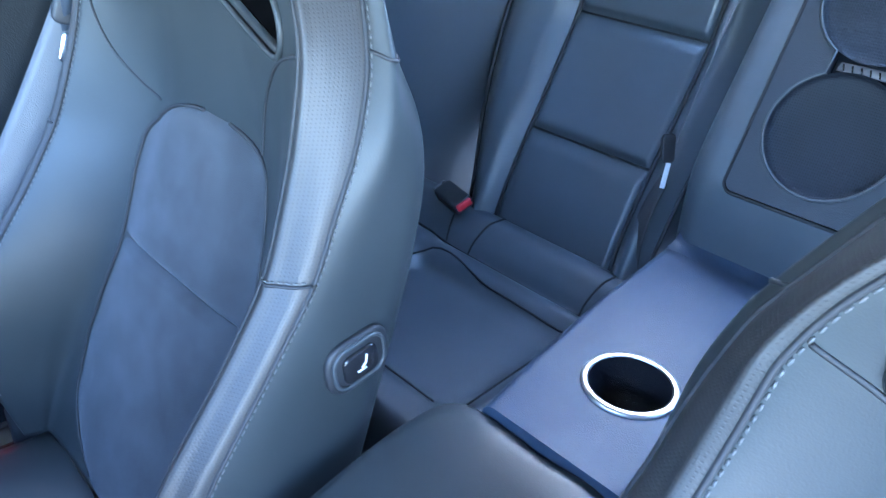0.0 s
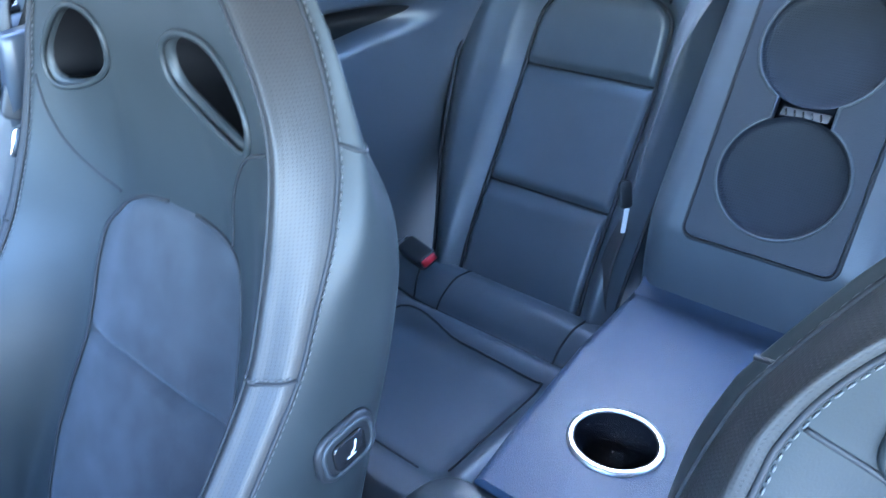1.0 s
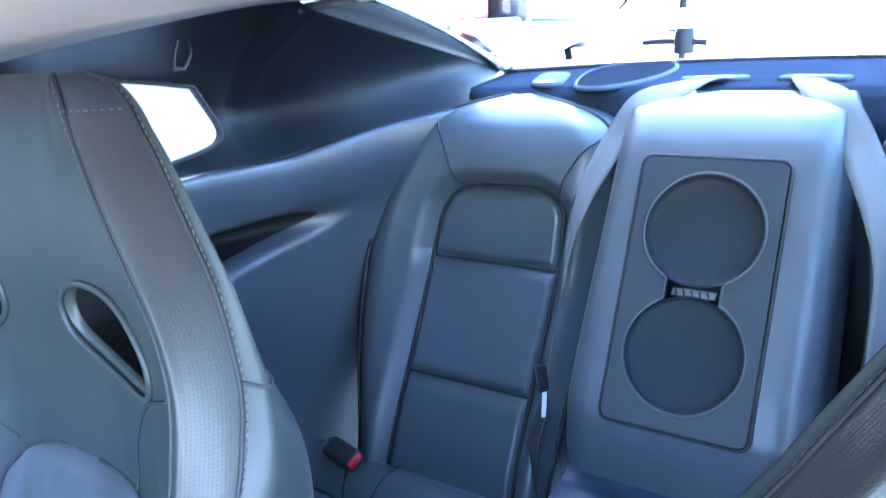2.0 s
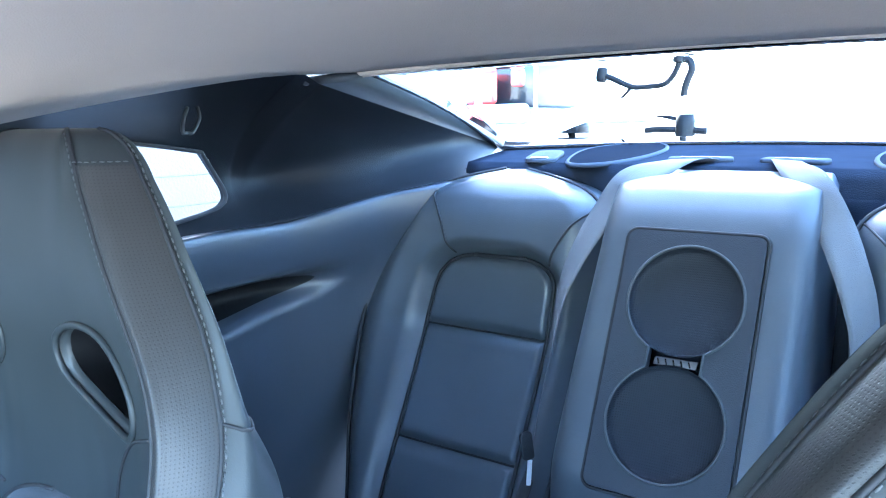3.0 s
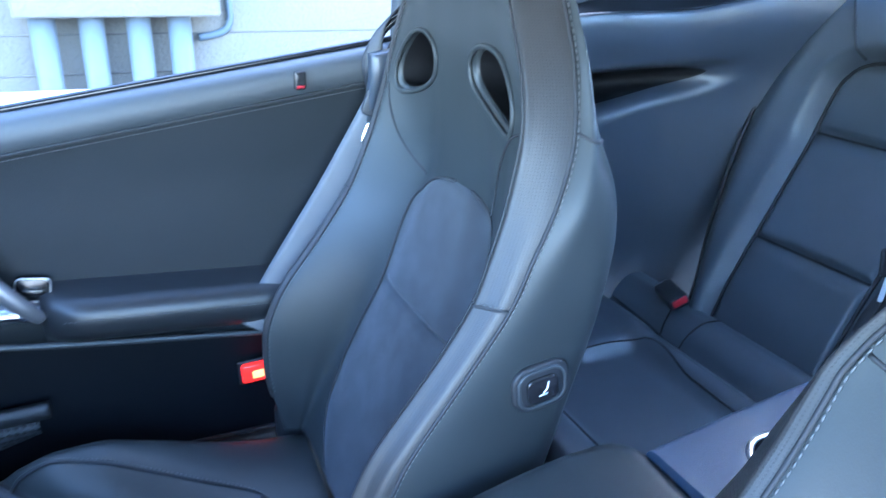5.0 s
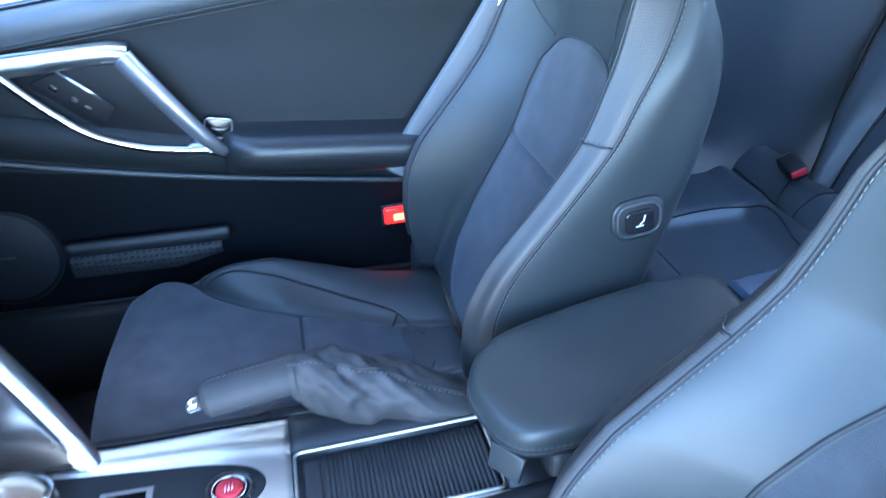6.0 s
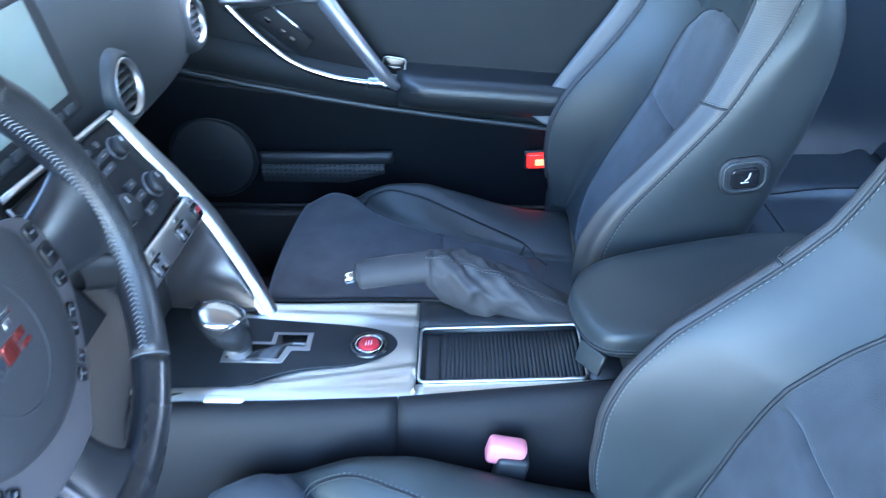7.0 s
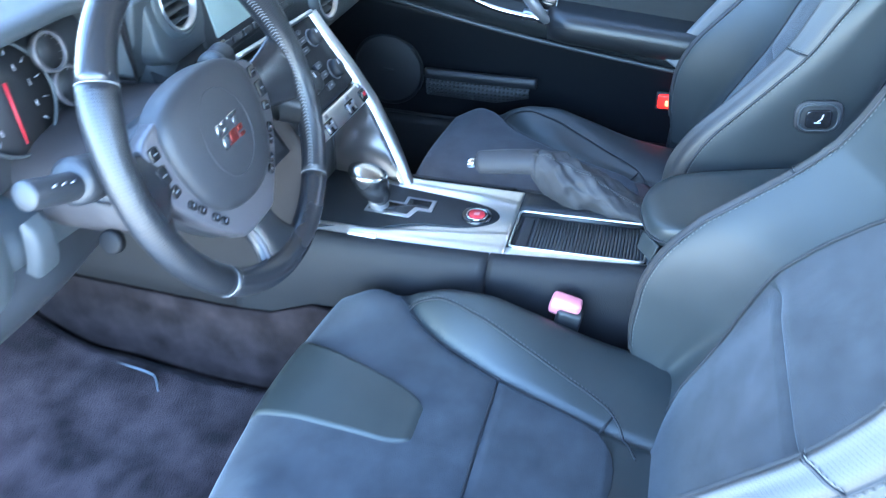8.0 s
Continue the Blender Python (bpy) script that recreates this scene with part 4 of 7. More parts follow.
part("buckle_strap", tube(smooth_line([m @ Vector((-0.035, 0, -0.002)), m @ Vector((-0.055, 0, -0.01)), Vector((-0.61, 1.06, 0.63))], 5), 0.014, 8, flat=0.35), BELT_DARK, bk)


def webbing(points, width, across, thickness=0.0016):
    """A flat strap along the points; across gives its width direction at each point."""
    p = smooth_line(points, 10)
    a = smooth_line(across, 10)
    rows = []
    for q, d in zip(p, a):
        d = d / np.linalg.norm(d)
        rows.append([q - d * width / 2, q - d * width / 4, q, q + d * width / 4, q + d * width / 2])
    return thick(rows, (0, -thickness, thickness * 0.4))


for s in (-1, 1):
    belt = thing("seat_belt", "grey rear seat belt running over the seat's shoulder", "seat belt", "seat belts")
    belt.matrix_world = Matrix.Diagonal((-s, 1, 1, 1))
    part("webbing", webbing([(-0.06, 1.405, 1.2485), (-0.077, 1.33, 1.2495), (-0.12, 1.25, 1.224), (-0.152, 1.226, 1.177), (-0.174, 1.205, 1.131), (-0.19, 1.19, 1.088), (-0.2, 1.175, 1.038), (-0.2, 1.145, 0.965), (-0.201, 1.115, 0.894), (-0.2, 1.1, 0.86)], 0.046,
                            [(1, 0.35, 0), (1, 0.3, 0), (0.8, -0.1, -0.5), (0.8, -0.35, -0.3), (0.85, -0.4, 0.0), (0.75, -0.6, 0.0), (0.6, -0.78, 0.1), (0.45, -0.87, 0.2), (0.43, -0.88, 0.2), (0.43, -0.88, 0.2)]), BELT, belt)
    part("belt_guide", slab(rounded(0.1, 0.034, 0.01), 0.007, pose(-0.07, 1.42, shelf_z(1.42), 3.5, 0, 14), 0.003), SHELF_RIM, belt, "pale grey belt slot")
    part("slot", slab(rounded(0.06, 0.008, 0.003), 0.001, pose(-0.07, 1.417, shelf_z(1.417) + 0.0068, 3.5, 0, 14)), GLOSS, belt)
    part("lower_webbing", webbing([(-0.205, 1.095, 0.80), (-0.212, 1.075, 0.75), (-0.215, 1.07, 0.68), (-0.21, 1.085, 0.63)], 0.036, [(0.7, -0.7, 0), (0.8, -0.6, 0), (0.85, -0.5, 0), (0.9, -0.4, 0)]), BELT_DARK, belt, "dark folded end of the belt")
    part("tongue", slab(rounded(0.02, 0.04, 0.006), 0.005, pose(-0.207, 1.088, 0.85, 75, 0, 62), 0.002), PLASTIC, belt)
    part("tag", box((0.007, 0.002, 0.036), (-0.2, 1.085, 0.812), 0.0005, turn=pose(0, 0, 0, -15, 8, 45)), WHITE_INK, belt, "white printed belt tag")

# ---- speaker tower between the rear seats ----
tower = thing("speaker_tower", "black padded tower with two round speakers between the rear seats, tinted as if skylit", "speaker console")


def tower_y(z):
    return ramp([(0.70, 1.03), (0.80, 1.02), (0.857, 1.02), (0.9, 1.038), (1.165, 1.17), (1.19, 1.186), (1.21, 1.204), (1.225, 1.225)], z)


rows = []
for z in np.linspace(0.68, 1.219, 80):
    hw = ramp([(0.68, 0.15), (0.857, 0.147), (1.1, 0.14), (1.235, 0.136)], z)
    y = tower_y(z)
    r = 0.035
    half = [(e * (hw - r), y) for e in np.linspace(0, 1, 26)] + [(hw - r + r * math.sin(a), y + r - r * math.cos(a)) for a in np.linspace(0.2, math.pi / 2, 7)] + [(hw + 0.004, y + 0.12), (hw + 0.006, y + 0.25)]
    rows.append([(-x, yy, z) for x, yy in half[:0:-1]] + [(x, yy, z) for x, yy in half])
last = rows[-1]
for e in np.linspace(0.15, 1, 8):
    rows.append([(x * (1 - 0.04 * e), y + 0.12 * e, 1.219 + 0.017 * math.sin(e * math.pi / 2)) for x, y, z in last])
tower_rows = rows
up = Vector((0, 0.150, 0.308)).normalized()
face = Matrix(((-1, 0, 0, 0), (0, up.y, -up.z, 1.0895), (0, up.z, up.y, 1.0105), (0, 0, 0, 1)))
face = face @ Matrix.Translation((0, 0, -0.0075))
tv, tf = sheet(tower_rows)
back_face = face.inverted()
tf = [q for q in tf if not (lambda c: abs(c.x) < 0.086 and abs(c.y) < 0.169 and abs(c.z) < 0.03)(back_face @ (sum((Vector(tv[i]) for i in q), Vector()) / len(q)))]
part("tower_body", (tv, tf), SKYLIT_LEATHER, tower)
TOP, LOW, R = 0.079, -0.077, 0.0735
hour = [(R * math.cos(radians(a)), TOP + R * math.sin(radians(a))) for a in np.linspace(-62, 242, 50)]
hour += [(R * math.cos(radians(a)), LOW + R * math.sin(radians(a))) for a in np.linspace(118, 422, 50)]
b = bmesh.new()
out = rounded(0.176, 0.342, 0.012)
vo, vi = [b.verts.new((x, y, 0.009)) for x, y in out], [b.verts.new((x, y, 0.009)) for x, y in hour]
eo = [b.edges.new((vo[i], vo[(i + 1) % len(vo)])) for i in range(len(vo))]
ei = [b.edges.new((vi[i], vi[(i + 1) % len(vi)])) for i in range(len(vi))]
bmesh.ops.triangle_fill(b, edges=eo + ei, use_beauty=True)
for ring, k, d in ((vo, 1.005, -0.010), (vi, 0.99, -0.006)):
    low = [b.verts.new((v.co.x * k, v.co.y * (1 if ring is vi else k), d)) for v in ring]
    for i in range(len(ring)):
        b.faces.new((ring[i], ring[(i + 1) % len(ring)], low[(i + 1) % len(ring)], low[i]))
bmesh.ops.recalc_face_normals(b, faces=b.faces)
bmesh.ops.transform(b, matrix=face, verts=b.verts)
sharp(part("speaker_panel", b, REAR_PANEL, tower), 30)
part("panel_gap", tube([face @ Vector((x, y, 0.005)) for x, y in rounded(0.182, 0.348, 0.014)], 0.0024, 6, closed=True), SEAM, tower)
part("speaker_rim", tube([face @ Vector((x, y, 0.009)) for x, y in hour], 0.0021, 6, closed=True), PLASTIC_SOFT, tower, "thin pale hour-glass rim")
part("speaker_floor", slab(hour, 0.004, face @ Matrix.Translation((0, 0, -0.014))), REAR_PANEL, tower)
for v in (TOP, LOW):
    cone = [[face @ Vector((R * k * math.cos(a), v + R * k * math.sin(a), d)) for a in np.linspace(0, 2 * math.pi, 49)[:-1]] for k, d in ((0.985, 0.007), (0.975, 0.002), (0.95, -0.002), (0.91, -0.0045), (0.8, -0.006), (0.6, -0.0075), (0.3, -0.0085), (0.001, -0.009))]
    vv, ff = sheet(cone, closed=True)
    uv = [((p - face.translation).x, (p - face.translation).z) for p in map(Vector, vv)]
    part("speaker_grille", (vv, ff, uv), MESH_GRILLE, tower, "dished black perforated grille")
badge = part("badge", slab([(-0.026, -0.006), (0.028, -0.006), (0.026, 0.0045), (-0.028, 0.0045)], 0.003, face @ Matrix.Translation((0, 0.001, -0.001)), 0.0008), HUB_GREY, tower, "small silver maker's badge with dark bars")
part("badge_bars", joined(*[tube([face @ Vector((-0.019 + 0.0098 * i, -0.004, 0.0022)), face @ Vector((-0.0165 + 0.0098 * i, 0.003, 0.0022))], 0.001, 5) for i in range(5)]), GLOSS, badge)

# flat console behind the front seats, with the cup holder
CUP = (-0.012, 0.729)
rc = thing("rear_console", "blue-black flat console with a round cup holder", "console")
b = bmesh.new()
out = [(-0.078, 0.603), (-0.095, 0.7), (-0.115, 0.85), (-0.13, 1.05), (0.13, 1.05), (0.115, 0.85), (0.095, 0.7), (0.07, 0.603)]
ring = [(CUP[0] + 0.042 * math.cos(a), CUP[1] + 0.042 * math.sin(a)) for a in np.linspace(0, 2 * math.pi, 33)[:-1]]
vo, vi = [b.verts.new((x, y, 0.757)) for x, y in out], [b.verts.new((x, y, 0.757)) for x, y in ring]
eo = [b.edges.new((vo[i], vo[(i + 1) % len(vo)])) for i in range(len(vo))]
ei = [b.edges.new((vi[i], vi[(i + 1) % len(vi)])) for i in range(len(vi))]
bmesh.ops.triangle_fill(b, edges=eo + ei, use_beauty=True)
ringv = vo
for d, h in ((0.004, -0.0008), (0.009, -0.0035), (0.0125, -0.008), (0.0145, -0.015), (0.016, -0.03), (0.022, -0.457)):
    nxt = [b.verts.new((x + (d if x > 0 else -d), y, 0.757 + h)) for x, y in out]
    for i in range(len(ringv)):
        k = (i + 1) % len(ringv)
        b.faces.new((ringv[i], ringv[k], nxt[k], nxt[i]))
    ringv = nxt
bmesh.ops.recalc_face_normals(b, faces=b.faces)
sharp(part("console_top", b, CONSOLE_BLUE, rc), 50)
part("console_lip", sheet([[(x, 1.045 - dy, 0.757 + dz) for x in np.linspace(-0.135, 0.135, 12)] for dy, dz in ((0.045, 0.0006), (0.032, 0.0022), (0.02, 0.007), (0.012, 0.016), (0.008, 0.03))]), CONSOLE_BLUE, rc)
cup = part("cup_holder", sheet([[(CUP[0] + r * math.cos(a), CUP[1] + r * math.sin(a), 0.757 + h) for a in np.linspace(0, 2 * math.pi, 57)[:-1]] for r, h in ((0.049, -0.001), (0.0488, 0.002), (0.0475, 0.0035), (0.0425, 0.0038), (0.0412, 0.0028), (0.0408, -0.006))], closed=True), SATIN, rc, "wide satin metal cup holder ring")
part("cup_well", sheet([[(CUP[0] + r * math.cos(a), CUP[1] + r * math.sin(a), z) for a in np.linspace(0, 2 * math.pi, 33)[:-1]] for r, z in ((0.0405, 0.76), (0.039, 0.72), (0.037, 0.68), (0.001, 0.679))], closed=True), GLOSS, cup)

# armrest lid
arm = thing("armrest", "black leather centre armrest lid with a rounded front", "armrest")
rows = []
lid = smooth_line([(0.06, 0.598), (0.058, 0.45), (0.052, 0.33), (0.03, 0.292), (-0.02, 0.276), (-0.06, 0.274), (-0.1, 0.292), (-0.125, 0.33), (-0.14, 0.42), (-0.138, 0.55), (-0.11, 0.602), (-0.02, 0.604)], 6, closed=True)
lc = np.array((-0.04, 0.45))
lz = lambda y: ramp([(0.26, 0.688), (0.4, 0.708), (0.6, 0.747)], y)
for k, d in ((0.9, -0.04), (0.96, -0.037), (0.99, -0.03), (1.0, -0.02), (0.998, -0.012), (0.985, -0.004), (0.95, 0.001), (0.85, 0.004), (0.6, 0.006), (0.3, 0.006), (0.0, 0.006)):
    rows.append([(lc[0] + (x - lc[0]) * k, lc[1] + (y - lc[1]) * k, lz(lc[1] + (y - lc[1]) * k) + d) for x, y in lid])
part("armrest_lid", sheet(rows, closed=True), LEATHER, arm)
part("stitching", stitches([(lc[0] + (x - lc[0]) * 1.001, lc[1] + (y - lc[1]) * 1.001, lz(y) - 0.021) for x, y in lid]), THREAD, arm)
part("seam", tube([(lc[0] + (x - lc[0]) * 1.0, lc[1] + (y - lc[1]) * 1.0, lz(y) - 0.026) for x, y in lid], 0.0018, 6, closed=True), SEAM, arm)
part("armrest_box", box((0.16, 0.27, 0.36), (-0.035, 0.472, 0.475), 0.012), PLASTIC, arm)
part("pull_tab", slab([(-0.022, 0), (0.022, 0), (0.02, -0.03), (-0.02, -0.03)], 0.006, pose(0.028, 0.297, 0.661, 75, 0, 35), 0.002), LEATHER, arm, "stitched leather pull tab")


# ---- centre console ----
con = thing("centre_console", "silver-topped centre console with dark leather sides", "console")


def con_side(s, y):
    """Outer edge of the silver deck on either side."""
    return ramp([(-0.34, 0.088), (-0.25, 0.083), (0.05, 0.07), (0.3, 0.05), (0.36, 0.046)], y) if s > 0 else ramp([(-0.34, -0.137), (-0.25, -0.137), (0.0, -0.14), (0.1, -0.137), (0.3, -0.103), (0.36, -0.1)], y)


def con_z(y):
    return ramp([(-0.34, 0.605), (-0.1, 0.604), (0.05, 0.608), (0.3, 0.622), (0.36, 0.626)], y)


TX0, TX1, TY0, TY1 = -0.069, 0.041, 0.074, 0.291


def deck_z(x, y):
    """The deck with its moulded lips: rolled outer edges and soft channels beside the field."""
    z = con_z(y)
    for s, edge in ((1, con_side(1, y)), (-1, con_side(-1, y))):
        z -= 0.006 * math.exp(-((x - edge) / 0.006) ** 2)
        z += 0.0025 * math.exp(-((x - edge + s * 0.016) / 0.009) ** 2)
    ridge = ramp([(-0.34, -0.12), (-0.2, -0.108), (0.0, -0.094), (0.08, -0.082)], y)
    z += 0.0045 * math.exp(-((x - ridge) / 0.009) ** 2) * (1 / (1 + math.exp(-(y + 0.14) / 0.03)))
    ridge = ramp([(-0.34, 0.07), (-0.14, 0.052), (0.0, 0.028), (0.08, 0.012)], y)
    z += 0.0035 * math.exp(-((x - ridge) / 0.008) ** 2)
    return z


part("silver_deck", thick([[(con_side(-1, y) + (con_side(1, y) - con_side(-1, y)) * e, y, deck_z(con_side(-1, y) + (con_side(1, y) - con_side(-1, y)) * e, y)) for e in np.linspace(0, 1, 60)] for y in np.linspace(-0.34, TY0 - 0.004, 50)], (0, 0, -0.02)), DECK_METAL, con, "brushed silver console deck")
part("silver_rail", thick([[(TX1 + 0.004 + (con_side(1, y) - TX1 - 0.004) * e, y, con_z(y)) for e in (0, 0.3, 0.6, 1)] for y in np.linspace(TY0 - 0.004, 0.34, 20)], (0, 0, -0.02)), DECK_METAL, con, "brushed silver side rail")
part("dark_rail", thick([[(con_side(-1, y) + (TX0 - 0.004 - con_side(-1, y)) * e, y, con_z(y)) for e in (0, 0.3, 0.6, 1)] for y in np.linspace(TY0 - 0.004, 0.34, 20)], (0, 0, -0.02)), PLASTIC, con)
part("tray_end", thick([[(x, y, con_z(y) - 0.001) for x in (TX0 - 0.006, 0.0, TX1 + 0.006)] for y in (TY1 + 0.003, 0.31, 0.345)], (0, 0, -0.02)), PLASTIC, con)
tz = con_z(0.18)
rim = [(x + (TX0 + TX1) / 2, y + (TY0 + TY1) / 2) for x, y in rounded(TX1 - TX0, TY1 - TY0, 0.008)]
part("tray_rim", tube([(x, y, con_z(y) + 0.0) for x, y in rim], 0.0022, 6, closed=True), SATIN, con, "thin silver tray surround")
tray = part("sliding_cover", box((TX1 - TX0, TY1 - TY0, 0.006), ((TX0 + TX1) / 2, (TY0 + TY1) / 2, tz - 0.014), 0.001, turn=pose(0, 0, 0, 2.6)), PLASTIC, con, "ribbed black roller cover")
for i in range(34):
    y = TY0 + 0.034 + i * 0.0054
    part("slat", box((TX1 - TX0 - 0.004, 0.005, 0.0026), ((TX0 + TX1) / 2, y, con_z(y) - 0.0095), 0.0009, 1), SLAT_PLASTIC, tray)
part("pull", box((TX1 - TX0 - 0.02, 0.02, 0.007), ((TX0 + TX1) / 2, TY0 + 0.018, con_z(TY0) - 0.009), 0.003), PLASTIC, tray)
for x in (TX0 - 0.001, TX1 + 0.001):
    part("tray_wall", box((0.002, TY1 - TY0, 0.02), (x, (TY0 + TY1) / 2, tz - 0.011), turn=pose(0, 0, 0, 2.6)), PLASTIC, con)

# black shifter field with the gate
field = smooth_line([(-0.128, -0.33), (-0.11, -0.27), (-0.092, -0.19), (-0.082, -0.09), (-0.075, -0.02), (-0.064, 0.022), (-0.047, 0.04), (-0.028, 0.041), (-0.01, 0.026), (0.008, -0.012), (0.018, -0.08), (0.036, -0.125), (0.054, -0.155), (0.065, -0.21), (0.078, -0.31), (-0.02, -0.34)], 5, closed=True)
part("shifter_field", slab([(x, y) for x, y in field][::-1], 0.004, Matrix.Translation((0, 0, con_z(-0.1) + 0.0005)), 0.0015), PANEL_DARK, con)
part("gate_plate", slab([(0.008, -0.19), (0.008, -0.108), (-0.018, -0.1), (-0.018, -0.075), (-0.055, -0.075), (-0.055, -0.13), (-0.034, -0.13), (-0.034, -0.19)][::-1], 0.0025, Matrix.Translation((0, 0, con_z(-0.1) + 0.004)), 0.001), GREY_METAL, con, "grey stepped gear gate")
part("gate_slot", slab([(0.001, -0.184), (0.001, -0.114), (-0.025, -0.107), (-0.025, -0.082), (-0.048, -0.082), (-0.048, -0.123), (-0.027, -0.123), (-0.027, -0.184)][::-1], 0.0012, Matrix.Translation((0, 0, con_z(-0.1) + 0.0064))), GLOSS, con)
bez = part("start_bezel", sheet([[(-0.03 + r * math.cos(a), 0.004 + r * math.sin(a), con_z(0) + h) for a in np.linspace(0, 2 * math.pi, 41)[:-1]] for r, h in ((0.027, 0.003), (0.0262, 0.0065), (0.024, 0.0075), (0.0205, 0.006), (0.0185, 0.003))], closed=True), GLOSS, con)
part("bezel_ring", tube([(-0.03 + 0.0178 * math.cos(a), 0.004 + 0.0178 * math.sin(a), con_z(0) + 0.0062) for a in np.linspace(0, 2 * math.pi, 41)[:-1]], 0.0013, 8, closed=True), CHROME, bez)
btn = part("start_button", disc(0.0145, 0.0055, Matrix.Translation((-0.03, 0.004, con_z(0) + 0.003)), 0.003), RED_PLASTIC, con, "round red engine start button")
part("button_mark", joined(*[tube([(-0.035 + 0.001 * i, 0.0075 - 0.0036 * i, con_z(0) + 0.0087), (-0.0255 + 0.001 * i, 0.0075 - 0.0036 * i, con_z(0) + 0.0087)], 0.0005, 5) for i in range(3)]), WHITE_INK, btn)
part("deck_plate", slab(rounded(0.012, 0.05, 0.003), 0.003, Matrix.Translation((0.073, -0.168, con_z(-0.168))), 0.001), WHITE_INK, con, "small pale plate on the deck edge")

# leather-wrapped sides, in two lengths on the driver's side
for s in (1, -1):
    for y0, y1 in ((-0.40, 0.0492), (0.0508, 0.36)):
        rows = []
        for y in np.linspace(y0, y1, 24):
            x = con_side(s, y)
            z = con_z(y)
            prof = [(0.0, 0.0), (0.004, 0.001), (0.012, -0.004), (0.02, -0.014), (0.028, -0.035), (0.034, -0.07), (0.038, -0.12), (0.04, -0.2), (0.042, -0.40)]
            rows.append([(x + s * dx, y, z + dz) for dx, dz in prof])
        part("side_panel", thick(rows, (-s * 0.004, 0, 0)), CONSOLE_SKIN, con)
for s in (1, -1):
    part("panel_backing", thick([[(con_side(s, y) + s * dx - s * 0.005, y, con_z(y) + dz) for dx, dz in ((0.0, -0.003), (0.012, -0.007), (0.02, -0.017), (0.028, -0.038), (0.034, -0.072), (0.038, -0.12), (0.041, -0.4))] for y in (0.03, 0.05, 0.07)], (-s * 0.004, 0, 0)), SEAM, con)
part("carpet_skirt", thick([[(0.137, y, 0.19 + h * k) for k in (0, 0.4, 0.75, 1.0)] for y, h in ((-1.1, 0.242), (-0.43, 0.242), (-0.33, 0.25), (-0.25, 0.285), (0.0, 0.285), (0.3, 0.285))], (-0.012, 0, 0)), CARPET, con, "carpeted lower console side")

# gear selector
sh = thing("gear_selector", "black and chrome gear selector lever", "gear lever")
foot, crown = np.array((-0.0125, -0.168, 0.606)), np.array((-0.001, -0.18, 0.684))
ax = crown - foot
rows = []
for k, rx, ry, fwd in ((0.0, 0.011, 0.012, 0), (0.12, 0.0115, 0.0125, 0), (0.24, 0.0145, 0.0155, 0), (0.3, 0.0185, 0.0195, 0.0), (0.42, 0.0232, 0.0245, 0.001), (0.58, 0.0248, 0.0272, 0.003), (0.74, 0.0255, 0.0295, 0.004), (0.88, 0.0245, 0.029, 0.004), (0.97, 0.0225, 0.027, 0.003), (1.02, 0.018, 0.022, 0.002), (1.03, 0.001, 0.001, 0.002)):
    c = foot + ax * k
    rows.append([c + np.array((1.12 * rx * math.cos(a), fwd * -1 + 1.12 * ry * math.sin(a), -0.2 * ry * math.sin(a))) for a in np.linspace(0, 2 * math.pi, 29)[:-1]])
part("knob", sheet(rows, closed=True), WHEEL_LEATHER, sh, "black leather gear knob")
part("collar", tube([foot + ax * k for k in (0.0, 0.06, 0.2, 0.27, 0.29)], [0.0165, 0.0175, 0.0155, 0.0165, 0.013], 22), GREY_METAL, sh, "satin metal collar")
cap = []
for k, rx, ry in ((0.91, 0.0252, 0.0298), (0.94, 0.0256, 0.0302), (0.99, 0.0242, 0.0286), (1.03, 0.0215, 0.0255), (1.07, 0.016, 0.0195), (1.09, 0.009, 0.011), (1.095, 0.0005, 0.0005)):
    c = foot + ax * k
    cap.append([c + np.array((1.12 * rx * math.cos(a), -0.004 + 1.12 * ry * math.sin(a), -0.2 * ry * math.sin(a) + (0.007 * max(0, math.sin(a)) if k < 0.92 else 0))) for a in np.linspace(0, 2 * math.pi, 33)[:-1]])
part("knob_cap", sheet(cap, closed=True), KNOB_METAL, sh, "satin silver knob cap")

# handbrake
hb = thing("handbrake", "leather-wrapped handbrake with a wrinkled gaiter", "handbrake")
grip = smooth_line([(-0.118, -0.02, 0.664), (-0.121, 0.0, 0.667), (-0.125, 0.05, 0.674), (-0.13, 0.095, 0.676)], 6)
part("grip", tube(grip, np.interp(np.linspace(0, 1, len(grip)), [0, 0.12, 0.6, 1], [0.014, 0.019, 0.0205, 0.0215]), 16, flat=1.15), GAITER, hb)
part("release_knob", tube([(-0.115, -0.037, 0.661), (-0.1155, -0.034, 0.6615), (-0.117, -0.02, 0.664)], [0.006, 0.0085, 0.0085], 14), CHROME, hb, "chrome release button")
part("stitching", stitches([(x - 0.004, y, z + 0.0212) for x, y, z in grip[3:]]), THREAD, hb)
rows = []
spine = smooth_line([(-0.128, 0.078, 0.676), (-0.13, 0.11, 0.672), (-0.127, 0.15, 0.66), (-0.121, 0.2, 0.644), (-0.113, 0.25, 0.628), (-0.107, 0.3, 0.616)], 12)
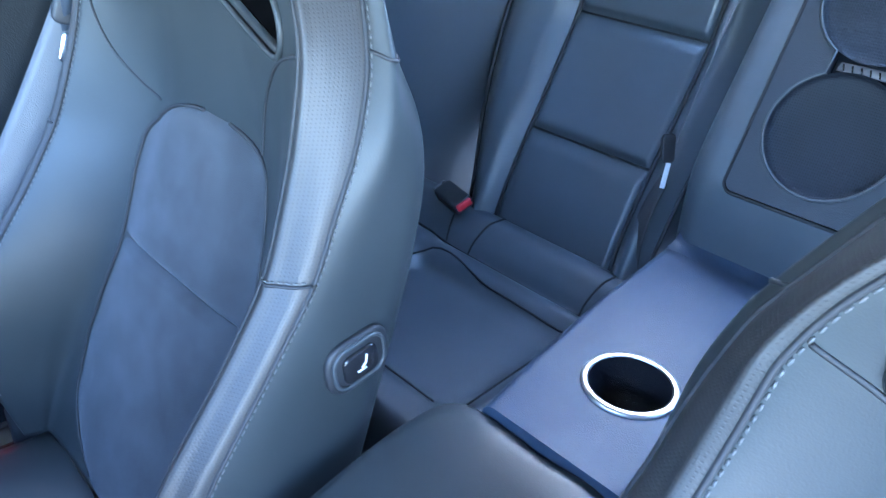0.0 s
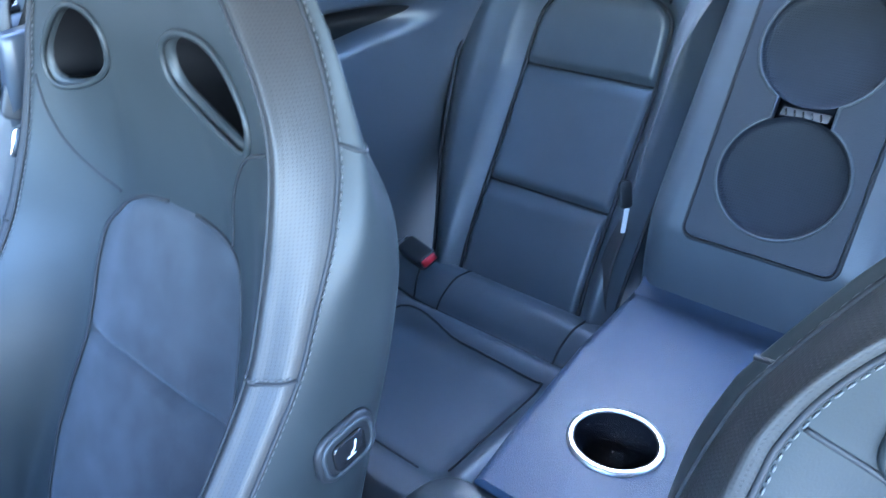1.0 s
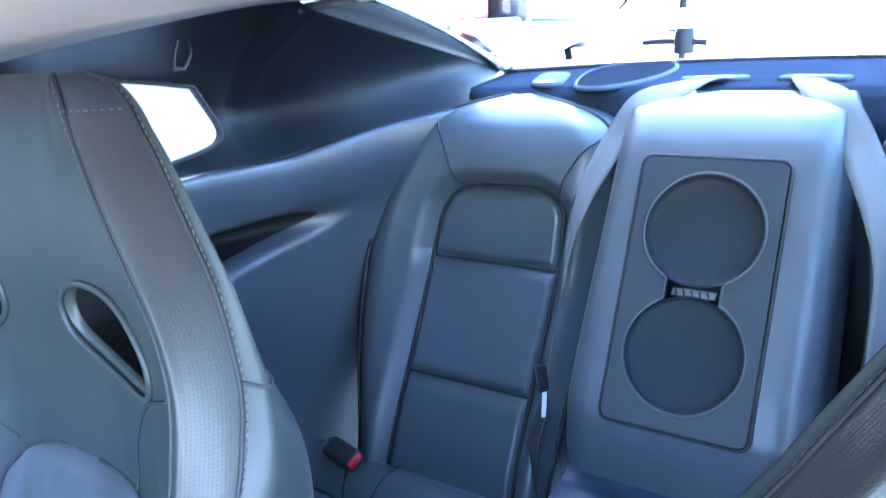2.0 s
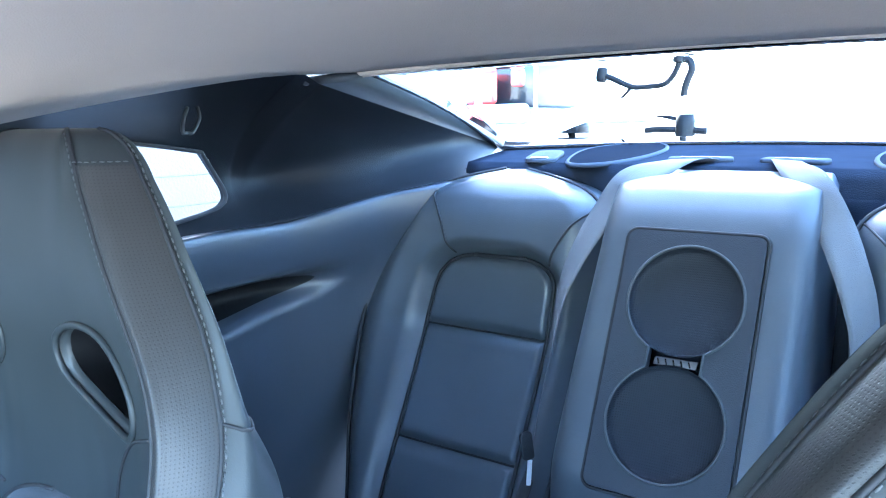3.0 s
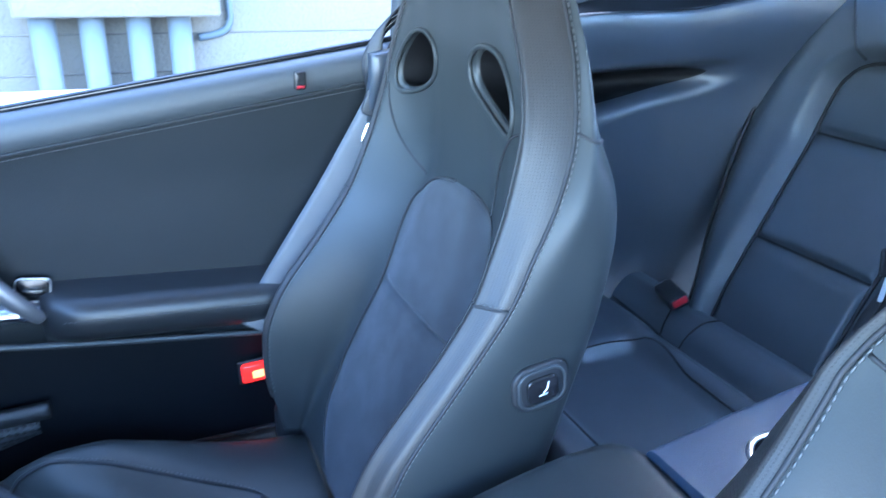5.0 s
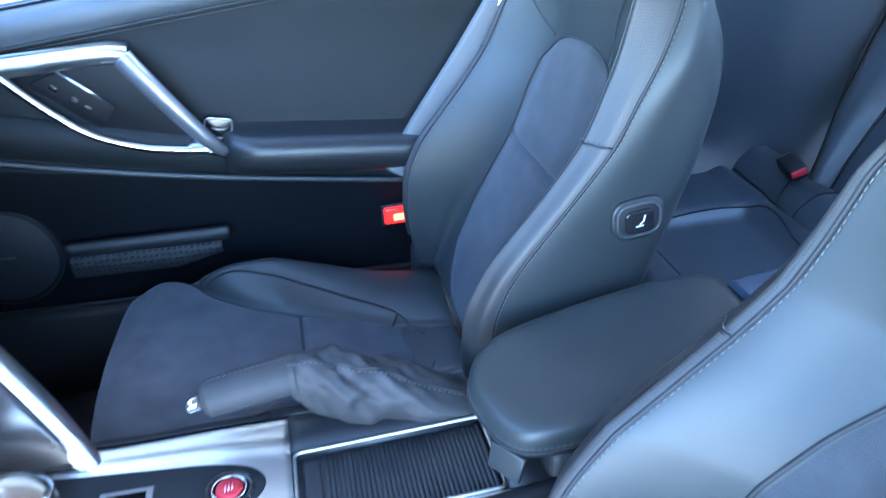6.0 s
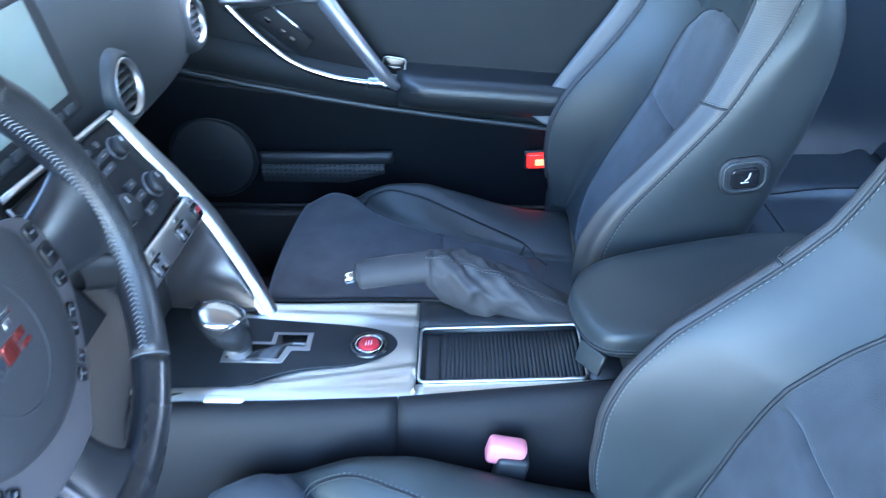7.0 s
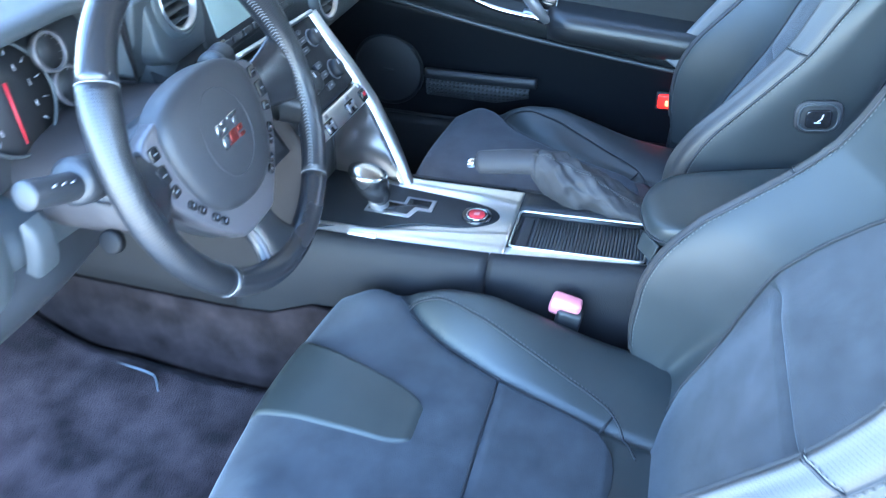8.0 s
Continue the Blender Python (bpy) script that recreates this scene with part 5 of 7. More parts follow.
for i, p in enumerate(spine):
    e = i / (len(spine) - 1)
    w = ramp([(0, 0.0235), (0.12, 0.028), (0.35, 0.04), (0.75, 0.042), (1, 0.034)], e)
    h = ramp([(0, 0.0235), (0.25, 0.027), (0.6, 0.026), (0.85, 0.018), (1, 0.007)], e)
    drop = ramp([(0, 0.024), (0.12, 0.05), (0.3, 0.07), (0.6, 0.05), (1, 0.02)], e)
    row = []
    for a in np.linspace(0, 2 * math.pi, 65)[:-1]:
        slack = math.sin(math.pi * min(1, e * 1.15))
        fold = slack * (0.0034 * math.sin(3.2 * a + 19 * e + 1.5 * math.sin(5 * e)) + 0.0022 * math.sin(5 * a - 31 * e) + 0.0014 * math.sin(9 * a + 44 * e))
        fold -= 0.003 * math.exp(-((e - 0.09) / 0.02) ** 2)
        cz = math.sin(a)
        row.append((p[0] + (w * (1 - 0.12 * (cz > 0) * cz) + fold) * math.cos(a), p[1] + 0.5 * fold, p[2] + (h + fold) * cz if cz > 0 else p[2] + (drop + fold) * cz))
    rows.append(row)
part("gaiter", sheet(rows, closed=True), GAITER, hb, "soft wrinkled leather gaiter")
for j in (11,):
    part("stitching", stitches([np.array(r[j]) + np.array((0.0, 0, 0.0008)) for r in rows]), THREAD, hb)
part("gaiter_seam", tube([np.array(r[12]) * 0.5 + np.array(r[13]) * 0.5 for r in rows], 0.0014, 6), SEAM, hb)

# ---- passenger door ----
door = thing("door_1", "black leather passenger door with a silver pull handle", "car door", kind="structure")


def door_x(y, z):
    """Inner face of the door at a height."""
    b = belt_z(y)
    arm_z = 0.752 - 0.05 * (y - 0.0)
    line = 0.665 - 0.14 * y
    x = ramp([(0.2, -0.785), (0.45, -0.782), (0.56, -0.775), (0.64, -0.757), (0.70, -0.742), (0.78, -0.748), (0.9, -0.758), (1.0, -0.748), (1.1, -0.738)], z)
    return x


rows = []
for y in np.linspace(-0.78, 0.62, 60):
    rows.append([(door_x(y, z), y, z) for z in np.linspace(0.665 - 0.14 * y, belt_z(y) - 0.052, 30)])
part("door_panel", thick(rows, (-0.06, 0, 0)), DOOR_SKIN, door)
rows = []
for y in np.linspace(-0.78, 0.62, 60):
    rows.append([(door_x(y, z) - 0.004, y, z) for z in np.linspace(0.36, 0.668 - 0.14 * y, 24)])
part("lower_door_panel", thick(rows, (-0.05, 0, 0)), TRIM_DARK, door, "near-black lower door panel")
cap_rows = []
for y in np.linspace(-0.78, 0.62, 40):
    b = belt_z(y)
    cap_rows.append([(-0.738, y, b - 0.053), (-0.731, y, b - 0.045), (-0.729, y, b - 0.03), (-0.732, y, b - 0.014), (-0.74, y, b - 0.003), (-0.752, y, b), (-0.80, y, b + 0.002)])
part("door_cap", sheet(cap_rows), PLASTIC_SOFT, door, "padded blue-grey window sill")
part("seam", tube([(-0.737, y, belt_z(y) - 0.054) for y in np.linspace(-0.78, 0.62, 30)], 0.003, 6), SEAM, door)
part("stitching", stitches([(-0.7385, y, belt_z(y) - 0.062) for y in np.linspace(-0.7, 0.62, 60)]), THREAD, door)
part("window_seal", tube([(-0.76, y, belt_z(y) + 0.004) for y in np.linspace(-0.78, 0.62, 30)], 0.006, 6), GLOSS, door)
lock = part("lock_plunger", slab(rounded(0.018, 0.028, 0.004), 0.008, pose(-0.7295, 0.401, belt_z(0.401) - 0.028, 90, 0, 90), 0.002), GLOSS, door)
part("lock_mark", box((0.0012, 0.012, 0.004), (-0.7205, 0.401, belt_z(0.401) - 0.037)), RED_PLASTIC, lock)
# armrest
rows = []
for y in np.linspace(0.0, 0.60, 36):
    top = 0.757 - 0.06 * y
    k = min(1, (y + 0.002) / 0.05)
    p = [(-0.75, top + 0.012), (-0.735, top + 0.004), (-0.705, top), (-0.685, top - 0.008), (-0.676, top - 0.024), (-0.678, top - 0.045), (-0.692, top - 0.066), (-0.72, top - 0.082), (-0.75, top - 0.09)]
    rows.append([(-0.75 + (x + 0.75) * (0.4 + 0.6 * k ** 0.5), y, z) for x, z in p])
part("door_armrest", sheet([[(-0.75, r[0][1], 0.71) for r_ in r] if i == 0 else r for i, r in enumerate([rows[0]] + rows)]), ARM_LEATHER, door, "padded leather armrest")
part("stitching", stitches([(-0.6745, y, 0.757 - 0.06 * y - 0.028) for y in np.linspace(0.03, 0.6, 60)]), THREAD, door)
# thin trim line that runs down to the rear
ln = [(door_x(y, z) + 0.006, y, z) for y, z in smooth_line([(-0.74, 0.80), (-0.55, 0.765), (-0.423, 0.739), (-0.264, 0.707), (-0.006, 0.662), (0.341, 0.617), (0.6, 0.59)], 8)]
part("trim_line", tube(ln, 0.0055, 8), PLASTIC_SOFT, door)
upper = [[(door_x(y, z) + 0.003 + d, y, z + h) for d, h in ((0.0, 0.004), (0.012, 0.02), (0.02, 0.045), (0.012, 0.07), (0.0, 0.08))] for y, z in smooth_line([(-0.6, 0.79), (-0.423, 0.745), (-0.264, 0.714), (-0.05, 0.675), (0.1, 0.652)], 8)]
part("lower_sweep", sheet(upper), DOOR_SKIN, door)
# lower pocket with its mesh
part("pocket_lip", thick([[(-0.752, y, z + d) for d in (0, 0.012, 0.024)] for y, z in smooth_line([(-0.31, 0.535), (-0.2, 0.536), (-0.1, 0.537), (-0.016, 0.54)], 6)], (0.016, 0, 0)), PLASTIC, door)
pk = [[(-0.757 + 0.01 * math.sin(math.pi * e), y, 0.535 - 0.055 * e * (1 - 0.5 * max(0, (y + 0.12) / 0.1))) for e in np.linspace(0, 1, 8)] for y in np.linspace(-0.31, -0.035, 24)]
grid_part("pocket_mesh", pk, add_pores(material("mesh_cloth", (0.03, 0.032, 0.036), 0.6), 0.011, 1.0, 0.1), door, "black diamond mesh pocket")
# door speaker
dm = pose(-0.771, -0.42, 0.533, 90, 0, 90)
sp = part("door_speaker", tube([dm @ Vector((0.094 * math.cos(a), 0.094 * math.sin(a), 0.004)) for a in np.linspace(0, 2 * math.pi, 61)[:-1]], 0.005, 8, closed=True), DOOR_SKIN, door, "round black door speaker")
part("speaker_grille", disc(0.092, 0.006, dm, 0.003, 60), PLASTIC, sp)
part("speaker_badge", slab(rounded(0.032, 0.006, 0.002), 0.0015, dm @ Matrix.Translation((0, 0, 0.006))), PLASTIC, sp)
# silver pull handle
X = -0.72


def on_door(pts, x=X):
    return [(x, y, z) for y, z in pts]


hl = part("handle_frame", tube(smooth_line(on_door([(-0.335, 0.893), (-0.315, 0.866), (-0.262, 0.812), (-0.208, 0.770), (-0.14, 0.744), (-0.078, 0.733), (-0.03, 0.728), (0.012, 0.712)]), 6), 0.0075, 10), CHROME, door, "bright silver handle frame")
part("handle_top", thick([[(X + dx, y, z + dz) for dx, dz in ((-0.01, -0.02), (0.004, -0.014), (0.012, 0.0), (0.004, 0.012), (-0.012, 0.016))] for y, z in smooth_line([(-0.338, 0.892), (-0.29, 0.896), (-0.22, 0.902), (-0.16, 0.906), (-0.128, 0.902)], 6)], (-0.006, 0, 0)), SILVER, hl, "brushed silver handle top")
bar = smooth_line([(-0.71, -0.135, 0.900), (-0.70, -0.11, 0.868), (-0.695, -0.07, 0.815), (-0.697, -0.03, 0.762), (-0.71, 0.0, 0.724)], 8)
part("pull_bar", tube(bar, np.interp(np.linspace(0, 1, len(bar)), [0, 0.3, 0.8, 1], [0.02, 0.019, 0.016, 0.011]), 14, flat=0.75), GREY_METAL, hl, "satin grey pull bar")
part("handle_back", slab([(-0.325, 0.882), (-0.15, 0.895), (-0.03, 0.735), (-0.08, 0.74), (-0.2, 0.776)], 0.006, Matrix(((0, 0, 1, -0.744), (1, 0, 0, 0), (0, 1, 0, 0), (0, 0, 0, 1))), 0.002), TRIM_DARK, hl)
part("switch_plate", slab([(-0.29, 0.862), (-0.245, 0.878), (-0.168, 0.812), (-0.185, 0.785)], 0.005, Matrix(((0, 0, 1, -0.738), (1, 0, 0, 0), (0, 1, 0, 0), (0, 0, 0, 1))), 0.002), THROAT, hl)
part("handle_foot", thick([[(X + dx, y, z + dz) for dx, dz in ((-0.012, -0.012), (0.002, -0.011), (0.008, 0.0), (0.002, 0.01), (-0.012, 0.012))] for y, z in smooth_line([(-0.06, 0.731), (-0.02, 0.729), (0.01, 0.726), (0.028, 0.716), (0.042, 0.699)], 5)], (-0.004, 0, 0)), SILVER, hl)
for y, z in ((-0.255, 0.853), (-0.227, 0.83), (-0.21, 0.815)):
    part("window_switch", slab(rounded(0.014, 0.009, 0.003), 0.004, pose(-0.7332, y, z, 90, 0, 90) @ pose(0, 0, 0, 0, 0, -40), 0.001), GLOSS, hl)
part("switch_edge", tube(on_door([(-0.245, 0.881), (-0.166, 0.814)], -0.731), 0.003, 6), CHROME, hl)
lv = part("door_lever", slab(rounded(0.046, 0.036, 0.007), 0.012, pose(-0.738, -0.006, 0.764, 90, 0, 90) @ pose(0, 0, 0, 0, 0, -8), 0.003), GLOSS, door, "inner door release")
part("lever_frame", tube([pose(-0.7255, -0.006, 0.764, 90, 0, 90) @ pose(0, 0, 0, 0, 0, -8) @ Vector((x, y, 0)) for x, y in rounded(0.046, 0.036, 0.008)], 0.0013, 6, closed=True), SATIN, lv)
part("lever_paddle", slab(rounded(0.03, 0.012, 0.004), 0.005, pose(-0.727, -0.006, 0.76, 90, 0, 90) @ pose(0, 0, 0, 0, 0, -8), 0.002), GLOSS, lv)
lamp = part("courtesy_lamp", box((0.012, 0.07, 0.036), (-0.765, 0.318, 0.539), 0.005, turn=pose(0, 0, 0, 3)), RED_LAMP, door, "glowing red door lamp")
part("lamp_core", box((0.004, 0.028, 0.014), (-0.7575, 0.315, 0.537), 0.0018, turn=pose(0, 0, 0, 3)), LAMP_CORE, lamp)
part("lamp_frame", box((0.006, 0.08, 0.046), (-0.770, 0.318, 0.539), 0.003, turn=pose(0, 0, 0, 3)), PLASTIC, door)
sill = part("door_sill_right", joined(thick([[(-0.70 - 0.07 * e, y, 0.19 + 0.215 * e) for e in (0, 0.6, 0.9, 1.0)] for y in (-1.1, -0.3, 0.6)], (-0.08, 0, 0)), tube([(-0.765, -1.1, 0.412), (-0.765, -0.3, 0.415), (-0.768, 0.6, 0.42)], 0.004, 6)), PLASTIC)
tagged(sill, "black plastic door sill with a pale edge", "door sill", **SHELL)
kick = part("kick_panel_right", thick([[(-0.77, y, z) for z in (0.19, 0.5, 0.9, 1.0)] for y in (-1.15, -0.95, -0.72)], (-0.03, 0, 0)), TRIM_DARK)
tagged(kick, "dark carpeted kick panel", "trim panel", **SHELL)

# front passenger belt beside the seat, and the pillar behind it
pill = part("pillar_door_right", thick([[(-0.70 + dx - 0.055 * (z - 1.0) * (-1.6), y, z) for z in np.linspace(0.4, 1.3, 12)] for y, dx in ((0.56, -0.03), (0.60, 0), (0.68, 0.0), (0.72, -0.02))], (-0.04, 0, 0)), PLASTIC_SOFT)
tagged(pill, "grey-black door pillar trim", "pillar", **SHELL)
fb = thing("seat_belt", "grey front seat belt hanging beside the passenger seat", "seat belt", "seat belts")
part("webbing", webbing([(-0.665, 0.6, 1.17), (-0.69, 0.565, 1.10), (-0.705, 0.515, 1.0), (-0.70, 0.44, 0.88), (-0.695, 0.345, 0.74), (-0.69, 0.30, 0.66)], 0.046,
                        [(0.1, 0.9, 0.3), (0.1, 0.9, 0.3), (0.2, 0.85, -0.4), (0.2, 0.85, -0.45), (0.2, 0.85, -0.45), (0.2, 0.85, -0.45)]), BELT, fb)
part("guide_strap", webbing([(-0.668, 0.6, 1.2), (-0.69, 0.575, 1.168), (-0.70, 0.545, 1.147), (-0.705, 0.52, 1.113), (-0.705, 0.511, 1.067), (-0.705, 0.52, 1.023)], 0.03, [(0.3, 0.6, 0.75), (0.3, 0.6, 0.75), (0.35, 0.6, 0.7), (0.5, 0.6, 0.6), (0.6, 0.8, 0.1), (0.6, 0.8, 0.0)], 0.003), PLASTIC, fb, "black leather belt guide strap")
part("guide_loop", tube(smooth_line([(-0.70, 0.555, 1.14), (-0.708, 0.522, 1.11), (-0.71, 0.507, 1.055), (-0.71, 0.518, 1.02), (-0.708, 0.54, 1.04), (-0.704, 0.558, 1.095)], 6, closed=True), 0.0055, 8, closed=True), GLOSS, fb)
part("upper_webbing", webbing([(-0.66, 0.63, 1.29), (-0.69, 0.6, 1.2), (-0.705, 0.57, 1.12), (-0.71, 0.54, 1.05), (-0.708, 0.512, 0.99)], 0.044, [(0.1, 0.9, 0.3), (0.1, 0.9, 0.3), (0.15, 0.9, 0.2), (0.2, 0.85, -0.2), (0.2, 0.85, -0.4)]), BELT_DARK, fb)
part("tongue", slab(rounded(0.016, 0.036, 0.005), 0.004, pose(-0.70, 0.50, 0.965, 90, 20, 75), 0.0015), CHROME, fb)
part("tongue_cover", slab(rounded(0.04, 0.05, 0.01), 0.012, pose(-0.70, 0.515, 1.015, 90, 20, 75), 0.004), PLASTIC, fb)
# buckles at the front seats
db = thing("belt_buckle", "driver's belt buckle with a pale red button beside the console", "seat belt buckle", "belt buckles")
part("buckle_body", box((0.024, 0.04, 0.085), (0.122, 0.188, 0.528), 0.006, turn=pose(0, 0, 0, -8, 4, 0)), PLASTIC, db)
part("release_button", box((0.024, 0.048, 0.034), (0.119, 0.184, 0.572), 0.007, turn=pose(0, 0, 0, -12, 6, 0)), PALE_RED, db, "pale red release button")
part("buckle_strap", tube(smooth_line([(0.125, 0.195, 0.50), (0.128, 0.22, 0.46), (0.13, 0.27, 0.42)], 5), 0.014, 8, flat=0.4), PLASTIC, db)
part("anchor_cover", tube(smooth_line([(0.128, 0.24, 0.455), (0.128, 0.27, 0.47), (0.13, 0.3, 0.46)], 5), [0.012] * 3 + [0.02] * 5 + [0.018] * 3, 12), PLASTIC, db)


# ---- dashboard ----
dash = thing("dashboard", "blue-grey padded dashboard with round silver vents", "dashboard")
rows = []
for x in np.linspace(-0.775, 0.775, 80):
    back = 0.05 * max(0, (abs(x) - 0.45) / 0.32) ** 2
    mid = math.exp(-((x + 0.02) / 0.16) ** 4)
    p = [(-1.0, 0.98), (-0.8, 1.02), (-0.6, 1.045), (-0.48, 1.045), (-0.415, 1.03), (-0.378, 0.99), (-0.362, 0.94), (-0.356, 0.89), (-0.362, 0.84), (-0.385, 0.80), (-0.45, 0.765), (-0.6, 0.74), (-0.9, 0.72)]
    q = smooth_line(p, 3)
    well = 1 / (1 + math.exp(-(x - 0.255) / 0.008)) / (1 + math.exp((x - 0.59) / 0.008))  # recess of the instruments
    rows.append([(x, y - back - 0.1 * well * math.exp(-((z - 0.955) / 0.075) ** 6) * (y > -0.47), z - 0.25 * back) for y, z in q])
part("dash_pad", sheet(rows), PLASTIC_SOFT, dash)
part("seam", tube([(x, -0.415 - 0.05 * max(0, (abs(x) - 0.45) / 0.32) ** 2, 1.0315 - 0.0125 * max(0, (abs(x) - 0.45) / 0.32) ** 2) for x in np.linspace(-0.77, 0.77, 60)], 0.0025, 6), SEAM, dash)


def vent(x, z, r, tilt, y=-0.340, turn=0, pod=True):
    """A round air vent flush in its padded pod: soft outer roll, thin satin crescent, dark mouth and level vanes."""
    m = pose(x, y, z, 90 + tilt, 0, 180 + turn)

    def ring(pairs):
        return sheet([[m @ Vector((r * k * math.cos(a), r * k * math.sin(a), d)) for a in np.linspace(0, 2 * math.pi, 41)[:-1]] for k, d in pairs], closed=True)
    v = part("air_vent", ring((((1.62, -0.05), (1.52, -0.02), (1.38, -0.006)) if pod else ((1.4, -0.006),)) + ((1.22, 0.001), (1.14, 0.0), (1.11, -0.003))), PLASTIC_SOFT, dash, "round silver-ringed air vent")
    rows = []
    for k, d, push in ((1.12, -0.003, 1.0), (1.09, 0.001, 1.0), (1.02, 0.0, 0.7), (0.95, -0.005, 0.2), (0.9, -0.014, 0.0)):
        rows.append([m @ Vector((r * k * math.cos(a), r * k * math.sin(a) , d)) for a in np.linspace(0, 2 * math.pi, 41)[:-1]])
    part("vent_ring", sheet(rows, closed=True), SATIN, v, "satin silver ring")
    part("vent_mouth", ring(((0.91, -0.006), (0.88, -0.02), (0.86, -0.034))), PLASTIC, v)
    part("vent_back", disc(r * 0.9, 0.002, m @ Matrix.Translation((0, 0, -0.035))), GLOSS, v)
    for i in range(-2, 3):
        w = math.sqrt(max(0.05, 0.76 - (i * 0.34) ** 2)) * r
        part("vent_vane", box((w * 2, 0.0028, 0.016), (0, 0, 0), 0.001, 1, turn=m @ Matrix.Translation((0, i * r * 0.34, -0.013)) @ pose(0, 0, 0, 20)), PLASTIC_SOFT, v)
    return v


vent(-0.245, 0.893, 0.037, -6)
vent(-0.605, 0.885, 0.037, -6, -0.352)
vent(0.186, 1.015, 0.037, -10, -0.356, 4, pod=False)
# flat padded face round that vent
vm = pose(0.186, -0.356, 1.015, 80, 0, 184)
rows = []
for k, d in ((0.0, -0.0058), (0.12, -0.006), (0.5, -0.007), (0.9, -0.008), (0.97, -0.0095), (1.0, -0.014), (1.0, -0.06)):
    row = []
    for a in np.linspace(0, 2 * math.pi, 61)[:-1]:
        c, q = math.cos(a), math.sin(a)
        far = 1 / max(abs(c) / 0.066, abs(q) / (0.072 if q < 0 else 0.05))
        rr = 0.0517 * (1 - k) + min(far, 0.085) * k
        row.append(vm @ Vector((rr * c, rr * q, d)))
    rows.append(row)
part("vent_face", sheet(rows, closed=True), PLASTIC_SOFT, dash)
# screen hood in the middle
sc = thing("display_screen", "unlit multi-function display, coloured pale as if reflecting, in a dark surround", "screen")
sm = pose(0.01, -0.372, 0.982, 78, 0, 180)
part("screen_surround", slab(rounded(0.275, 0.152, 0.014), 0.03, sm @ Matrix.Translation((0, 0, -0.02)), 0.006), PLASTIC, sc)
part("screen_panel", slab(rounded(0.215, 0.115, 0.004), 0.003, sm @ Matrix.Translation((0, 0.01, 0.0085)), 0.001), SCREEN, sc, "unlit glass screen with a pale grey-green reflection as its colour")
for i in range(7):
    part("screen_key", slab(rounded(0.024, 0.01, 0.002), 0.004, sm @ Matrix.Translation((-0.092 + 0.031 * i, -0.062, 0.009)), 0.001), PLASTIC_SOFT, sc)

# centre stack
stack = thing("centre_stack", "dark centre stack with knobs and buttons between silver rails", "centre stack")
low_p, high_p = np.array((-0.028, -0.152, 0.616)), np.array((-0.028, -0.326, 0.894))
upv = Vector(high_p - low_p).normalized()
nv = Vector((1, 0, 0)).cross(upv) * -1
if nv.y < 0:
    nv = -nv
S = Matrix(((-1, upv.x, nv.x, -0.028), (0, upv.y, nv.y, -0.152), (0, upv.z, nv.z, 0.616), (0, 0, 0, 1)))
L = float(np.linalg.norm(high_p - low_p))


def on(u, v, w=0.0):
    return S @ Vector((u, v, w))


BRONZE = material("satin_bronze_panel", (0.085, 0.078, 0.08), 0.3, metal=0.7, blotch=0.15, rough_vary=0.08)


def rail_u(v):
    """Inner edge of the rail at a height on the stack."""
    return ramp([(-0.02, 0.066), (0.02, 0.082), (0.086, 0.1), (0.14, 0.112), (0.2, 0.11), (0.29, 0.102), (0.34, 0.1)], v)


def across(v0, v1, u0, w0, dip=0.0):
    """A panel from u0 to the rail, sunk by dip half-way up."""
    return thick([[on(u0 + (rail_u(v) - 0.001 - u0) * e, v, w0 - dip * math.sin(math.pi * (v - v0) / (v1 - v0))) for e in np.linspace(0, 1, 10)] for v in np.linspace(v0, v1, 16)], tuple(S.to_3x3() @ Vector((0, 0, -0.02))))


part("stack_body", slab([(-0.14, 0.16), (0.098, 0.16), (0.095, L - 0.004), (-0.14, L - 0.004)], 0.08, S @ Matrix.Translation((0, 0, -0.09)), 0.002), PLASTIC, stack)
part("control_panel", across(0.197, L + 0.002, -0.146, 0.001), PANEL_DARK, stack)
# hollow below the switches: a satin panel sweeping from the strip down to the deck's edge, and a dark cheek
P0, P1 = np.array((-0.131, -0.152, 0.606)), np.array((-0.112, -0.296, 0.606))
Q0, Q1 = np.array(on(rail_u(0.166) - 0.001, 0.166, -0.002)), np.array(on(-0.03, 0.166, -0.002))
K0, K1 = np.array((0.112, -0.305, 0.606)), np.array(on(-0.146, 0.166, -0.002))
rows = []
for f in np.linspace(0, 1, 20):
    row = []
    edge_r, edge_l = np.array(on(rail_u(0.166 * f) - 0.001, 0.166 * f - 0.006 * (1 - f), -0.002)), P1 * (1 - f) + Q1 * f
    for e in np.linspace(0, 1, 16):
        side = edge_r * (1 - e) + edge_l * e
        ends = (P0 * (1 - e) + P1 * e) * (1 - f) + (Q0 * (1 - e) + Q1 * e) * f
        flat_ = (P0 * (1 - e) + P1 * e) * (1 - f) + (Q0 * (1 - e) + Q1 * e) * f
        row.append(side + ends - flat_ + np.array((0, -0.014, -0.004)) * math.sin(math.pi * e) * math.sin(math.pi * f))
    rows.append(row)
part("lower_panel", thick(rows, (0, -0.006, 0)), BRONZE, stack, "satin brown-grey lower panel")
rows = [[(P1 * (1 - f) + Q1 * f) * (1 - e) + (K0 * (1 - f) + K1 * f) * e + np.array((0, 0.003, 0)) for e in np.linspace(0, 1, 8)] for f in np.linspace(0, 1, 10)]
part("side_cheek", thick(rows, (0, -0.006, 0)), PLASTIC, stack)
